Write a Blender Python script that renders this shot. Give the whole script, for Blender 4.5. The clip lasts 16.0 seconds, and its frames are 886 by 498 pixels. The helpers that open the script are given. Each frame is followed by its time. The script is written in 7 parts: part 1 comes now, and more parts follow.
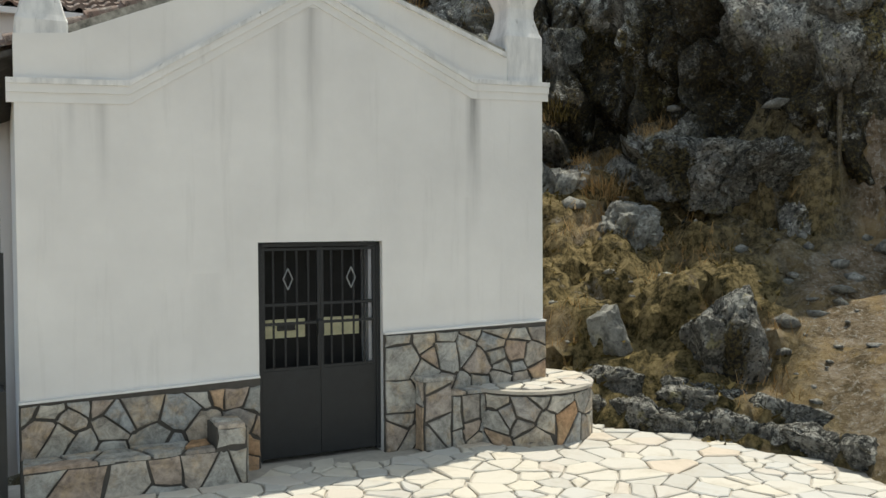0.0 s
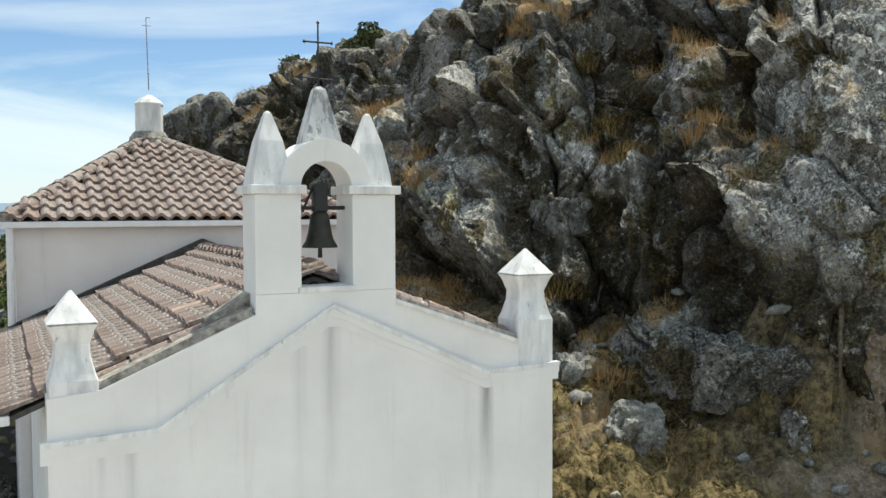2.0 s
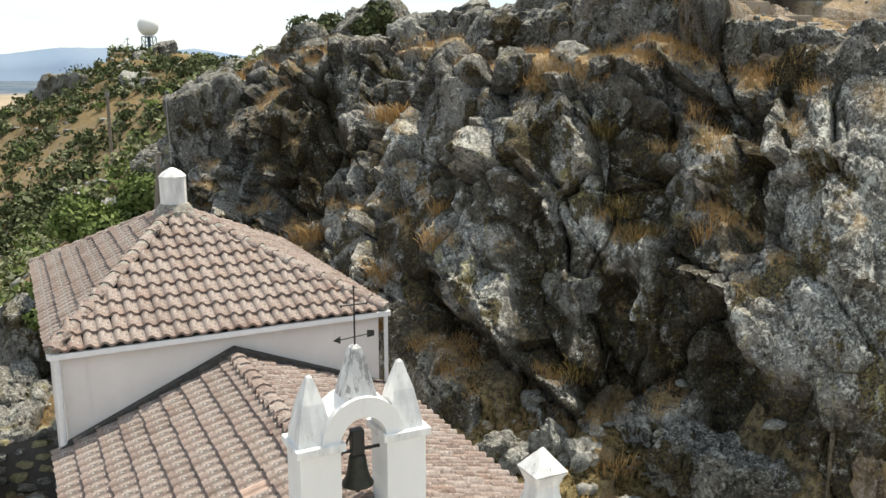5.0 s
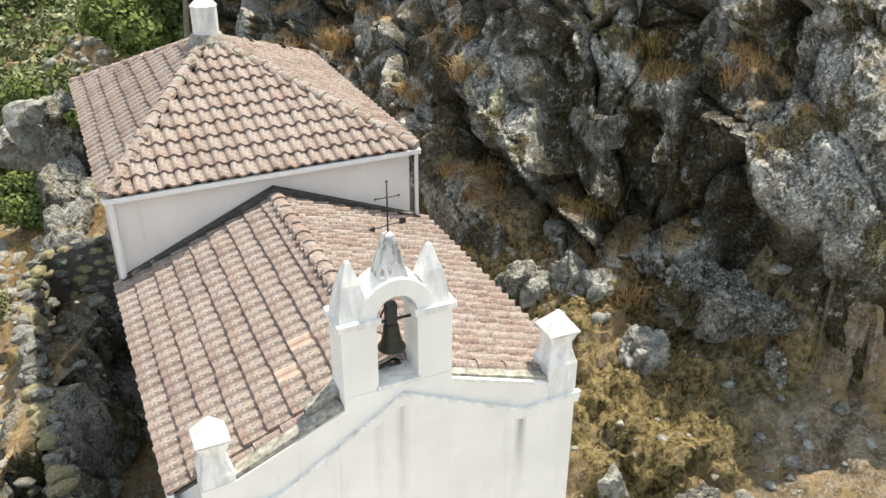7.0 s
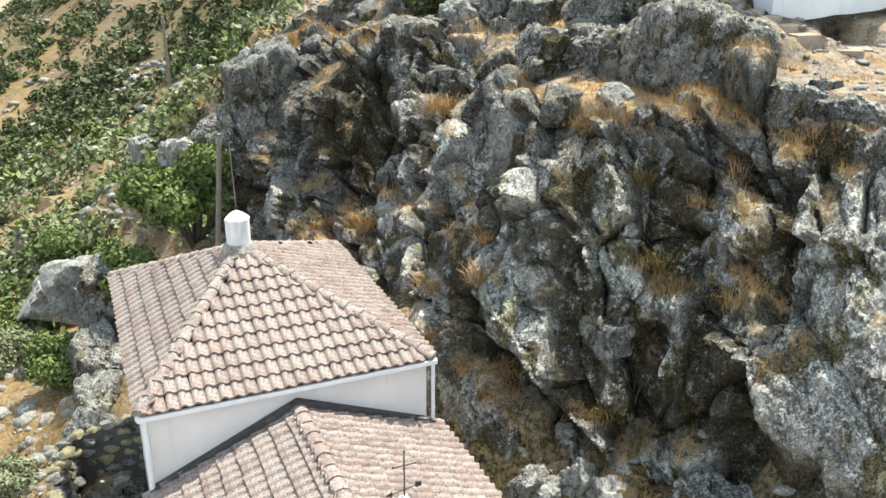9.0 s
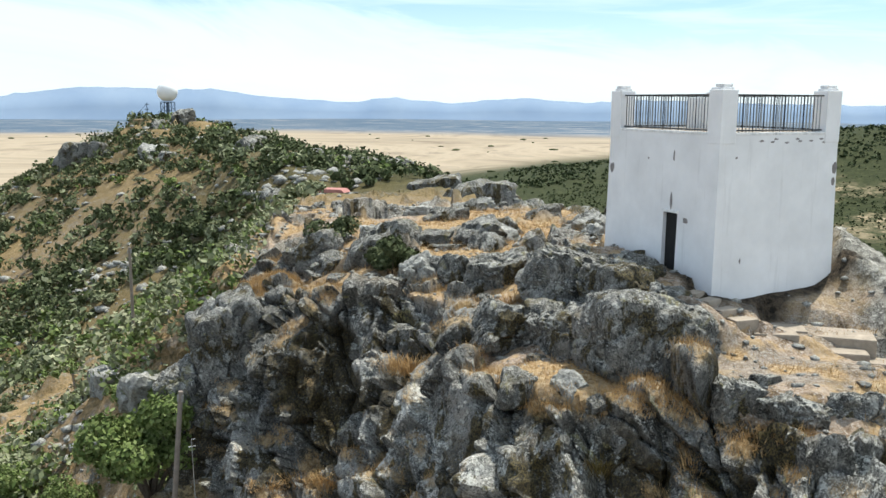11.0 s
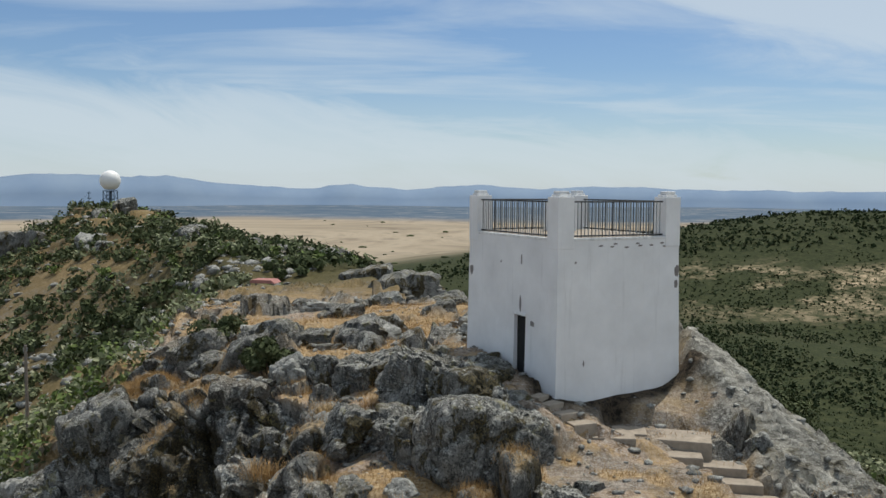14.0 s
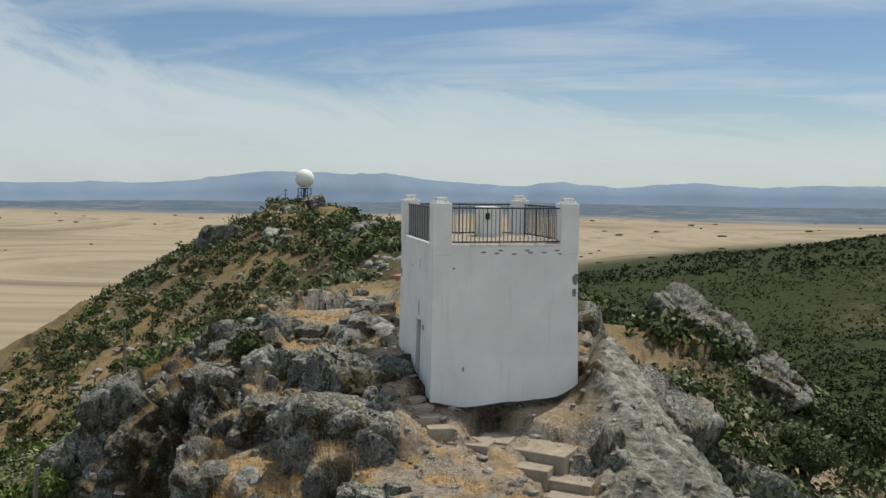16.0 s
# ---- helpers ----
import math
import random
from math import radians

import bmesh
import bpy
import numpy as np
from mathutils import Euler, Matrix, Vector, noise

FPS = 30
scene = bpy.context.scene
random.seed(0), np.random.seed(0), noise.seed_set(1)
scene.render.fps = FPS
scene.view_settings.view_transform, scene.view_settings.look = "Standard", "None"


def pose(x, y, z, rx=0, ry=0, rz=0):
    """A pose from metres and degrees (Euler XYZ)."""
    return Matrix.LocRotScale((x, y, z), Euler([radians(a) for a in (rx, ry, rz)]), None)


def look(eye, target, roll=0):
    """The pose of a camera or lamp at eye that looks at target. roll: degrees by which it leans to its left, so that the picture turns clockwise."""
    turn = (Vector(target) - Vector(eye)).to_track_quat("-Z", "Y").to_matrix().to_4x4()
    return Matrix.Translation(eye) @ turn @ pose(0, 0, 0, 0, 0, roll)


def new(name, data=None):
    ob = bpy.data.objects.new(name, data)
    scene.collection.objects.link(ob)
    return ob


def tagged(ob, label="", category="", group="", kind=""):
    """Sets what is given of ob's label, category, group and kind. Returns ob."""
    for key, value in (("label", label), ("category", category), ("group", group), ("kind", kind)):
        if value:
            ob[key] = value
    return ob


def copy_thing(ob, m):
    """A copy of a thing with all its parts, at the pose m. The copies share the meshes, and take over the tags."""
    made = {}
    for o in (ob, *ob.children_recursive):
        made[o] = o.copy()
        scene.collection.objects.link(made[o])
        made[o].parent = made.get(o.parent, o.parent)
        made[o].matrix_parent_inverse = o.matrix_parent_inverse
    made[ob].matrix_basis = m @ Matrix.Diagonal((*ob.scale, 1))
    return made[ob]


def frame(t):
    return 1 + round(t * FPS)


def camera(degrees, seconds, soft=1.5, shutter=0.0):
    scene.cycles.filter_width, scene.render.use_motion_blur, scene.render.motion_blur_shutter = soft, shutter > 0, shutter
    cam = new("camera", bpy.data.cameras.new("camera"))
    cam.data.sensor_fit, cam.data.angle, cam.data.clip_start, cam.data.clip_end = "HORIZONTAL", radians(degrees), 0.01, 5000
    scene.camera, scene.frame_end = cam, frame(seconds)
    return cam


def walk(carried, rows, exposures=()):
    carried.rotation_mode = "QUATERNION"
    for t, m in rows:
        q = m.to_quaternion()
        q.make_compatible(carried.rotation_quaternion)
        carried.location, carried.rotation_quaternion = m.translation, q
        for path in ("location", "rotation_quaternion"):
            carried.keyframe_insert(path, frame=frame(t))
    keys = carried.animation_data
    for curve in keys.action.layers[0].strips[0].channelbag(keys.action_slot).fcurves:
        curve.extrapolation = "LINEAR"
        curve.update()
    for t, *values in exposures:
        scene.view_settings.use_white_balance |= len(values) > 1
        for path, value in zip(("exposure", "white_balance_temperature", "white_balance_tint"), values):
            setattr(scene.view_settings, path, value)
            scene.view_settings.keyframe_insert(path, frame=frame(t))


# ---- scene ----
cam = camera(53.2, 16.0)
METRES, EYE, TILT, LEAN, TURN = 24.7, 2.35, -1.75, 0.3, 0.0
ROWS = [
    (0.0, 0.0, 0.0, 0.0, 0.0, 0.0, -0.0),
    (0.5, 0.0018, -0.0017, 0.0298, 0.04, -0.47, 0.02),
    (1.0, -0.0009, -0.0053, 0.0608, 0.0, -0.52, 0.01),
    (1.5, -0.004, -0.0086, 0.092, -0.01, -0.56, -0.06),
    (2.0, -0.0066, -0.0107, 0.1266, -0.08, -0.77, -0.12),
    (2.5, -0.0084, -0.0121, 0.1575, -0.11, -0.87, -0.19),
    (3.0, -0.0096, -0.014, 0.1857, -0.12, -0.93, -0.23),
    (5.5, -0.0187, -0.0232, 0.3125, 0.36, -14.74, -0.38),
    (6.0, -0.0184, -0.0244, 0.3285, 0.99, -19.54, -0.43),
    (6.5, -0.0169, -0.0268, 0.342, 1.61, -23.25, -0.45),
    (7.0, -0.0175, -0.0284, 0.3585, 2.18, -26.15, -0.46),
    (7.5, -0.0179, -0.0287, 0.3799, 2.64, -26.52, -0.49),
    (8.0, -0.0177, -0.0298, 0.4009, 3.05, -24.74, -0.52),
    (8.5, -0.0167, -0.0306, 0.4213, 3.46, -22.04, -0.55),
    (9.0, -0.0163, -0.03, 0.4448, 3.53, -19.3, -0.58),
    (9.5, -0.0158, -0.0303, 0.4784, 3.53, -15.69, -0.59),
    (10.0, -0.0156, -0.0306, 0.5058, 3.3, -12.81, -0.64),
    (12.5, -0.0155, -0.0336, 0.559, -2.17, -2.7, -0.47),
    (13.0, 0.0007, -0.0349, 0.5592, -2.11, -2.24, -0.52),
    (13.5, 0.0378, -0.0375, 0.56, -2.01, -2.15, -0.53),
    (14.0, 0.0931, -0.0374, 0.5622, -1.85, -2.18, -0.55),
    (14.5, 0.158, -0.0376, 0.5635, -1.18, -2.21, -0.61),
    (15.0, 0.2477, -0.0364, 0.5661, 0.83, -2.27, -0.73),
    (15.5, 0.3292, -0.0352, 0.5694, 5.25, -2.37, -0.95),
    (16.0, 0.4197, -0.0319, 0.5746, 11.81, -2.53, -1.23),
]
EXPOSURES = [(0.0, -0.28, 7150, 5), (1.0, -0.06, 7000, 5), (2.0, 0.15, 6850, 4), (3.0, 0.2, 6900, 5), (5.5, 0.42, 7300, 8), (7.0, 0.62, 7300, 8), (8.5, 0.82, 6950, 6), (9.5, 1.0, 6600, 5), (10.2, 0.93, 6500, 5), (12.2, -0.42, 6520, 8), (14.5, -0.46, 6650, 8), (16.0, -0.5, 6950, 7)]
walk(cam, [(t, pose(0, 0, EYE, TILT, LEAN, TURN) @ pose(METRES * x, METRES * y, METRES * z, 90 + pitch, roll, yaw)) for t, x, y, z, yaw, pitch, roll in ROWS], EXPOSURES)

# ---- world and sun ----
SUN_WAY = Vector((0.25, 0.35, 1.0)).normalized()
world = bpy.data.worlds.new("sky")
scene.world = world
world.use_nodes = True
wt = world.node_tree
wt.nodes.clear()


def wnode(kind, **props):
    n = wt.nodes.new(kind)
    for k, v in props.items():
        if k == "op":
            n.operation = v
        elif k == "sky":
            n.sky_type = v
        elif k == "blend":
            n.data_type = v
    return n


w_out = wnode("ShaderNodeOutputWorld")
w_bg = wnode("ShaderNodeBackground")
w_sky = wnode("ShaderNodeTexSky", sky="NISHITA")
w_sky.sun_disc = False
w_sky.sun_elevation = math.asin(SUN_WAY.z)
w_sky.sun_rotation = math.atan2(SUN_WAY.x, SUN_WAY.y)
w_sky.altitude = 600
w_sky.dust_density = 0.6
w_sky.ozone_density = 2.5
w_sky.air_density = 1.0
# thin high cloud: stretched noise on the dome, thicker towards the horizon
w_tc = wnode("ShaderNodeTexCoord")
w_sep = wnode("ShaderNodeSeparateXYZ")
wt.links.new(w_tc.outputs["Generated"], w_sep.inputs[0])
w_zc = wnode("ShaderNodeMath", op="MAXIMUM")
w_zc.inputs[1].default_value = 0.03
wt.links.new(w_sep.outputs["Z"], w_zc.inputs[0])
w_zo = wnode("ShaderNodeMath", op="ADD")
w_zo.inputs[1].default_value = 0.12
wt.links.new(w_zc.outputs[0], w_zo.inputs[0])
w_dx = wnode("ShaderNodeMath", op="DIVIDE")
w_dy = wnode("ShaderNodeMath", op="DIVIDE")
wt.links.new(w_sep.outputs["X"], w_dx.inputs[0])
wt.links.new(w_sep.outputs["Y"], w_dy.inputs[0])
wt.links.new(w_zo.outputs[0], w_dx.inputs[1])
wt.links.new(w_zo.outputs[0], w_dy.inputs[1])
w_comb = wnode("ShaderNodeCombineXYZ")
wt.links.new(w_dx.outputs[0], w_comb.inputs[0])
wt.links.new(w_dy.outputs[0], w_comb.inputs[1])
w_map = wnode("ShaderNodeMapping")
w_map.inputs["Rotation"].default_value = (0, 0, radians(24))
w_map.inputs["Scale"].default_value = (0.55, 1.25, 1)
w_map.inputs["Location"].default_value = (1.3, 0.4, 0)
wt.links.new(w_comb.outputs[0], w_map.inputs[0])
w_n1 = wnode("ShaderNodeTexNoise")
w_n1.inputs["Scale"].default_value = 1.15
w_n1.inputs["Detail"].default_value = 8
w_n1.inputs["Roughness"].default_value = 0.56
w_n1.inputs["Distortion"].default_value = 0.5
wt.links.new(w_map.outputs[0], w_n1.inputs["Vector"])
w_ramp = wnode("ShaderNodeValToRGB")
w_ramp.color_ramp.elements[0].position = 0.44
w_ramp.color_ramp.elements[1].position = 0.66
wt.links.new(w_n1.outputs["Fac"], w_ramp.inputs[0])
w_low = wnode("ShaderNodeMapRange")
w_low.inputs["From Min"].default_value = 0.0
w_low.inputs["From Max"].default_value = 0.13
w_low.inputs["To Min"].default_value = 0.85
w_low.inputs["To Max"].default_value = 0.0
wt.links.new(w_sep.outputs["Z"], w_low.inputs["Value"])
w_cov = wnode("ShaderNodeMath", op="MAXIMUM")
wt.links.new(w_ramp.outputs[0], w_cov.inputs[0])
wt.links.new(w_low.outputs[0], w_cov.inputs[1])


def wmath(op, a, b=0.0):
    n = wnode("ShaderNodeMath", op=op)
    for v, i in ((a, 0), (b, 1)):
        if isinstance(v, (int, float)):
            n.inputs[i].default_value = v
        else:
            wt.links.new(v, n.inputs[i])
    return n.outputs[0]


def wsoft(v, lo, hi):
    n = wnode("ShaderNodeMapRange")
    n.interpolation_type = "SMOOTHSTEP"
    n.inputs["From Min"].default_value, n.inputs["From Max"].default_value = lo, hi
    wt.links.new(v, n.inputs["Value"])
    return n.outputs[0]


# broad soft sheets: one that sinks towards the east, one high in the north-east
w_side = wmath("DIVIDE", w_sep.outputs["X"], wmath("MAXIMUM", w_sep.outputs["Y"], 0.25))
w_wisp = wnode("ShaderNodeTexNoise")
w_wisp.inputs["Scale"].default_value = 1.6
w_wisp.inputs["Detail"].default_value = 9
w_wisp.inputs["Roughness"].default_value = 0.6
w_wisp.inputs["Distortion"].default_value = 0.8
w_flat = wnode("ShaderNodeCombineXYZ")
wt.links.new(wmath("MULTIPLY", w_side, 2.2), w_flat.inputs[0])
wt.links.new(wmath("ADD", wmath("MULTIPLY", w_sep.outputs["Z"], 8.0), wmath("MULTIPLY", w_side, 1.0)), w_flat.inputs[1])
wt.links.new(w_flat.outputs[0], w_wisp.inputs["Vector"])
w_fray = wmath("MULTIPLY", wmath("SUBTRACT", w_wisp.outputs["Fac"], 0.5), 0.20)
w_up = wmath("ADD", w_sep.outputs["Z"], w_fray)
w_edge = wmath("SUBTRACT", 0.150, wmath("MULTIPLY", wmath("ADD", w_side, 0.53), 0.105))
w_sheet = wmath("MULTIPLY", wsoft(wmath("SUBTRACT", w_edge, w_up), -0.012, 0.045), 0.82)
w_edge2 = wmath("SUBTRACT", 0.215, wmath("MULTIPLY", wmath("SUBTRACT", w_side, 0.05), 0.24))
w_sheet2 = wmath("MULTIPLY", wsoft(wmath("SUBTRACT", w_up, w_edge2), -0.02, 0.07), 0.75)
w_all = wmath("MAXIMUM", wmath("MAXIMUM", w_sheet, w_sheet2), wmath("MULTIPLY", w_cov.outputs[0], 0.6))
w_cov = wmath("MULTIPLY", w_all, wmath("MINIMUM", 0.95, wmath("ADD", 0.42, wmath("MULTIPLY", w_wisp.outputs["Fac"], 0.95))))
w_mix = wnode("ShaderNodeMix", blend="RGBA")
wt.links.new(w_cov, w_mix.inputs["Factor"])
w_tint = wnode("ShaderNodeMix", blend="RGBA")
w_tint.blend_type = "MULTIPLY"
w_tint.inputs["Factor"].default_value = 1.0
w_tint.inputs["B"].default_value = (0.98, 1.11, 1.27, 1)
wt.links.new(w_sky.outputs[0], w_tint.inputs["A"])
wt.links.new(w_tint.outputs["Result"], w_mix.inputs["A"])
w_mix.inputs["B"].default_value = (8.4, 9.5, 10.5, 1)
wt.links.new(w_mix.outputs["Result"], w_bg.inputs["Color"])
w_bg.inputs["Strength"].default_value = 0.1
wt.links.new(w_bg.outputs[0], w_out.inputs["Surface"])

sun_data = bpy.data.lights.new("sun", "SUN")
sun_data.energy, sun_data.angle, sun_data.color = 4.9, radians(0.53), (1.0, 0.95, 0.88)
sun = new("sun", sun_data)
sun.matrix_world = look((0, 0, 60), Vector((0, 0, 60)) - SUN_WAY)

# ---- materials ----
class Nodes:
    """Short hand for a node material."""

    def __init__(self, name, rough=0.8, metal=0.0, spec=0.3):
        self.m = bpy.data.materials.new(name)
        self.m.use_nodes = True
        self.t = self.m.node_tree
        self.b = self.t.nodes["Principled BSDF"]
        self.b.inputs["Roughness"].default_value = rough
        self.b.inputs["Metallic"].default_value = metal
        self.b.inputs["Specular IOR Level"].default_value = spec
        self.tc = self.t.nodes.new("ShaderNodeTexCoord")

    def to(self, a, b):
        if isinstance(a, bpy.types.NodeSocket):
            self.t.links.new(a, b)
        else:
            b.default_value = a

    def coords(self, scale=(1, 1, 1), rot=(0, 0, 0), of="Object"):
        n = self.t.nodes.new("ShaderNodeMapping")
        n.inputs["Scale"].default_value = scale
        n.inputs["Rotation"].default_value = rot
        self.t.links.new(self.tc.outputs[of], n.inputs[0])
        return n.outputs[0]

    def noise(self, scale, detail=5, rough=0.55, vec=None, dist=0.0):
        n = self.t.nodes.new("ShaderNodeTexNoise")
        n.inputs["Scale"].default_value = scale
        n.inputs["Detail"].default_value = detail
        n.inputs["Roughness"].default_value = rough
        n.inputs["Distortion"].default_value = dist
        self.t.links.new(vec if vec is not None else self.tc.outputs["Object"], n.inputs["Vector"])
        return n.outputs["Fac"]

    def voronoi(self, scale, vec=None, feature="F1", out="Distance"):
        n = self.t.nodes.new("ShaderNodeTexVoronoi")
        n.feature = feature
        n.inputs["Scale"].default_value = scale
        self.t.links.new(vec if vec is not None else self.tc.outputs["Object"], n.inputs["Vector"])
        return n.outputs[out]

    def ramp(self, fac, *stops):
        n = self.t.nodes.new("ShaderNodeValToRGB")
        els = n.color_ramp.elements
        while len(els) < len(stops):
            els.new(0.5)
        for e, (p, c) in zip(els, stops):
            e.position = p
            e.color = (c, c, c, 1) if isinstance(c, (int, float)) else (*c, 1)
        self.t.links.new(fac, n.inputs[0])
        return n.outputs[0]

    def mix(self, fac, a, b, blend="MIX"):
        n = self.t.nodes.new("ShaderNodeMix")
        n.data_type, n.blend_type = "RGBA", blend
        self.to(fac, n.inputs["Factor"])
        for v, key in ((a, "A"), (b, "B")):
            if isinstance(v, tuple):
                v = (*v, 1)
            self.to(v, n.inputs[key])
        return n.outputs["Result"]

    def math(self, op, a, b=0.0):
        n = self.t.nodes.new("ShaderNodeMath")
        n.operation = op
        self.to(a, n.inputs[0])
        self.to(b, n.inputs[1])
        return n.outputs[0]

    def attr(self, name):
        n = self.t.nodes.new("ShaderNodeAttribute")
        n.attribute_name = name
        return n.outputs["Fac"]

    def rand(self):
        n = self.t.nodes.new("ShaderNodeObjectInfo")
        return n.outputs["Random"]

    def island(self):
        n = self.t.nodes.new("ShaderNodeNewGeometry")
        return n.outputs["Random Per Island"]

    def up(self):
        g = self.t.nodes.new("ShaderNodeNewGeometry")
        s = self.t.nodes.new("ShaderNodeSeparateXYZ")
        self.t.links.new(g.outputs["Normal"], s.inputs[0])
        return s.outputs["Z"]

    def bump(self, height, strength=0.4, dist=0.02):
        n = self.t.nodes.new("ShaderNodeBump")
        n.inputs["Strength"].default_value = strength
        n.inputs["Distance"].default_value = dist
        self.t.links.new(height, n.inputs["Height"])
        last = self.b.inputs["Normal"]
        if last.is_linked:
            self.t.links.new(last.links[0].from_socket, n.inputs["Normal"])
        self.t.links.new(n.outputs[0], last)
        return self

    def colour(self, c):
        self.to((*c, 1) if isinstance(c, tuple) else c, self.b.inputs["Base Color"])
        return self


def rock_colour(n, shift=0.0):
    """Cool grey quartzite, under patches of pale and black lichen of several sizes; extra pale paints light on tops."""
    tall = n.coords((1, 1, 0.42), (0.12, 0.2, 0))
    mid = n.noise(1.5, 9, 0.62, tall, 0.4)
    spot = n.noise(6.0, 9, 0.72, dist=0.3)
    fine = n.noise(22, 7, 0.7)
    turned = n.coords((1, 1, 0.8), (0.7, 0.4, 1.1))
    c = n.ramp(mid, (0.36, (0.078, 0.078, 0.072)), (0.48, (0.155, 0.153, 0.142)), (0.60, (0.245, 0.24, 0.225)))
    c = n.mix(n.ramp(n.noise(0.8, 6, 0.7, dist=0.6), (0.55, 0.0), (0.62, 0.32)), c, n.mix(spot, (0.15, 0.115, 0.08), (0.27, 0.21, 0.15)))
    c = n.mix(1.0, c, n.ramp(n.noise(0.42, 7, 0.68, n.coords((1, 1, 0.6), (0.1, 0.2, 0.5)), 0.5), (0.41, 0.40), (0.50, 0.72), (0.59, 1.0)), "MULTIPLY")
    # pale lichen grows stronger on up-facing rock, painting in the light on tops
    lit_tops = n.ramp(n.up(), (0.0, 0.35), (0.55, 1.0))
    c = n.mix(n.math("MULTIPLY", n.ramp(spot, (0.53, 0.0), (0.57, 0.5)), lit_tops), c, (0.27, 0.27, 0.24))
    c = n.mix(n.math("MULTIPLY", n.ramp(n.noise(2.7, 9, 0.72, turned, 0.4), (0.56 - shift, 0.0), (0.585 - shift, 0.75)), lit_tops), c, (0.38, 0.38, 0.345))
    c = n.mix(n.math("MULTIPLY", n.ramp(n.noise(11, 8, 0.75, turned), (0.55, 0.0), (0.565, 0.8)), lit_tops), c, (0.46, 0.455, 0.41))
    c = n.mix(n.ramp(n.noise(5.0, 9, 0.72, turned, 0.3), (0.415, 0.85), (0.44, 0.0)), c, (0.022, 0.023, 0.021))
    c = n.mix(n.math("MULTIPLY", n.ramp(n.noise(27, 6, 0.7, turned), (0.55, 0.0), (0.575, 0.65)), lit_tops), c, (0.40, 0.40, 0.36))
    c = n.mix(n.ramp(fine, (0.415, 0.85), (0.45, 0.0)), c, (0.022, 0.023, 0.021))
    c = n.mix(n.ramp(n.noise(0.8, 10, 0.68, n.coords((1, 1, 0.5), (0, 0, 1)), 0.4), (0.555, 0.0), (0.58, 0.9)), c, n.mix(n.ramp(fine, (0.47, 0.0), (0.55, 1.0)), (0.014, 0.013, 0.009), (0.085, 0.065, 0.022)))
    c = n.mix(n.ramp(n.noise(1.5, 8, 0.7, turned, 0.6), (0.60, 0.0), (0.63, 0.5)), c, n.mix(n.ramp(fine, (0.45, 0.0), (0.55, 1.0)), (0.11, 0.10, 0.035), (0.30, 0.27, 0.12)))
    n.bump(mid, 0.6, 0.12)
    n.bump(spot, 0.9, 0.06)
    n.bump(fine, 0.8, 0.02)
    return c


def make_crag():
    """The rock of the face: each block with its own grey, moss and painted shade in the clefts, straw on the ledges."""
    n = Nodes("crag_rock", 0.9, spec=0.2)
    c = rock_colour(n)
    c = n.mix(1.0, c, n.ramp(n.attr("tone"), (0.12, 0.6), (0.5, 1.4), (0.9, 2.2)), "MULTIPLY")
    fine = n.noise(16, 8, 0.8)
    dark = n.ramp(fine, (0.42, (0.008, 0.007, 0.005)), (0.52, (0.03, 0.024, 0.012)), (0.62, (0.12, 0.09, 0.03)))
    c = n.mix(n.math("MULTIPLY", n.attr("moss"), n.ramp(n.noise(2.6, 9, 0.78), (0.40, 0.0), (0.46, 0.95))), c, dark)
    dry = n.ramp(n.noise(9, 8, 0.8), (0.40, (0.19, 0.125, 0.06)), (0.5, (0.38, 0.27, 0.14)), (0.60, (0.53, 0.41, 0.25)))
    c = n.mix(n.math("MULTIPLY", n.attr("grass"), n.ramp(n.noise(3.0, 6, 0.7), (0.45, 0.0), (0.55, 0.9))), c, dry)
    return n.colour(c).m


def make_rock():
    n = Nodes("lichen_rock", 0.9, spec=0.2)
    c = rock_colour(n)
    moss = n.math("MULTIPLY", n.ramp(n.noise(1.1, 5, 0.7), (0.5, 0.0), (0.62, 1.0)), n.ramp(n.up(), (0.35, 0.0), (0.75, 0.8)))
    c = n.mix(n.math("MULTIPLY", moss, 0.5), c, (0.11, 0.085, 0.03))
    return n.colour(c).m


def make_pale_rock():
    n = Nodes("pale_rock", 0.9, spec=0.2)
    c = n.mix(0.35, rock_colour(n, 0.045), n.ramp(n.noise(6, 6, 0.7), (0.35, (0.16, 0.16, 0.145)), (0.6, (0.56, 0.56, 0.52))))
    return n.colour(c).m


def turned_(n):
    return n.coords((1, 1, 1), (0.3, 0.2, 0.9))


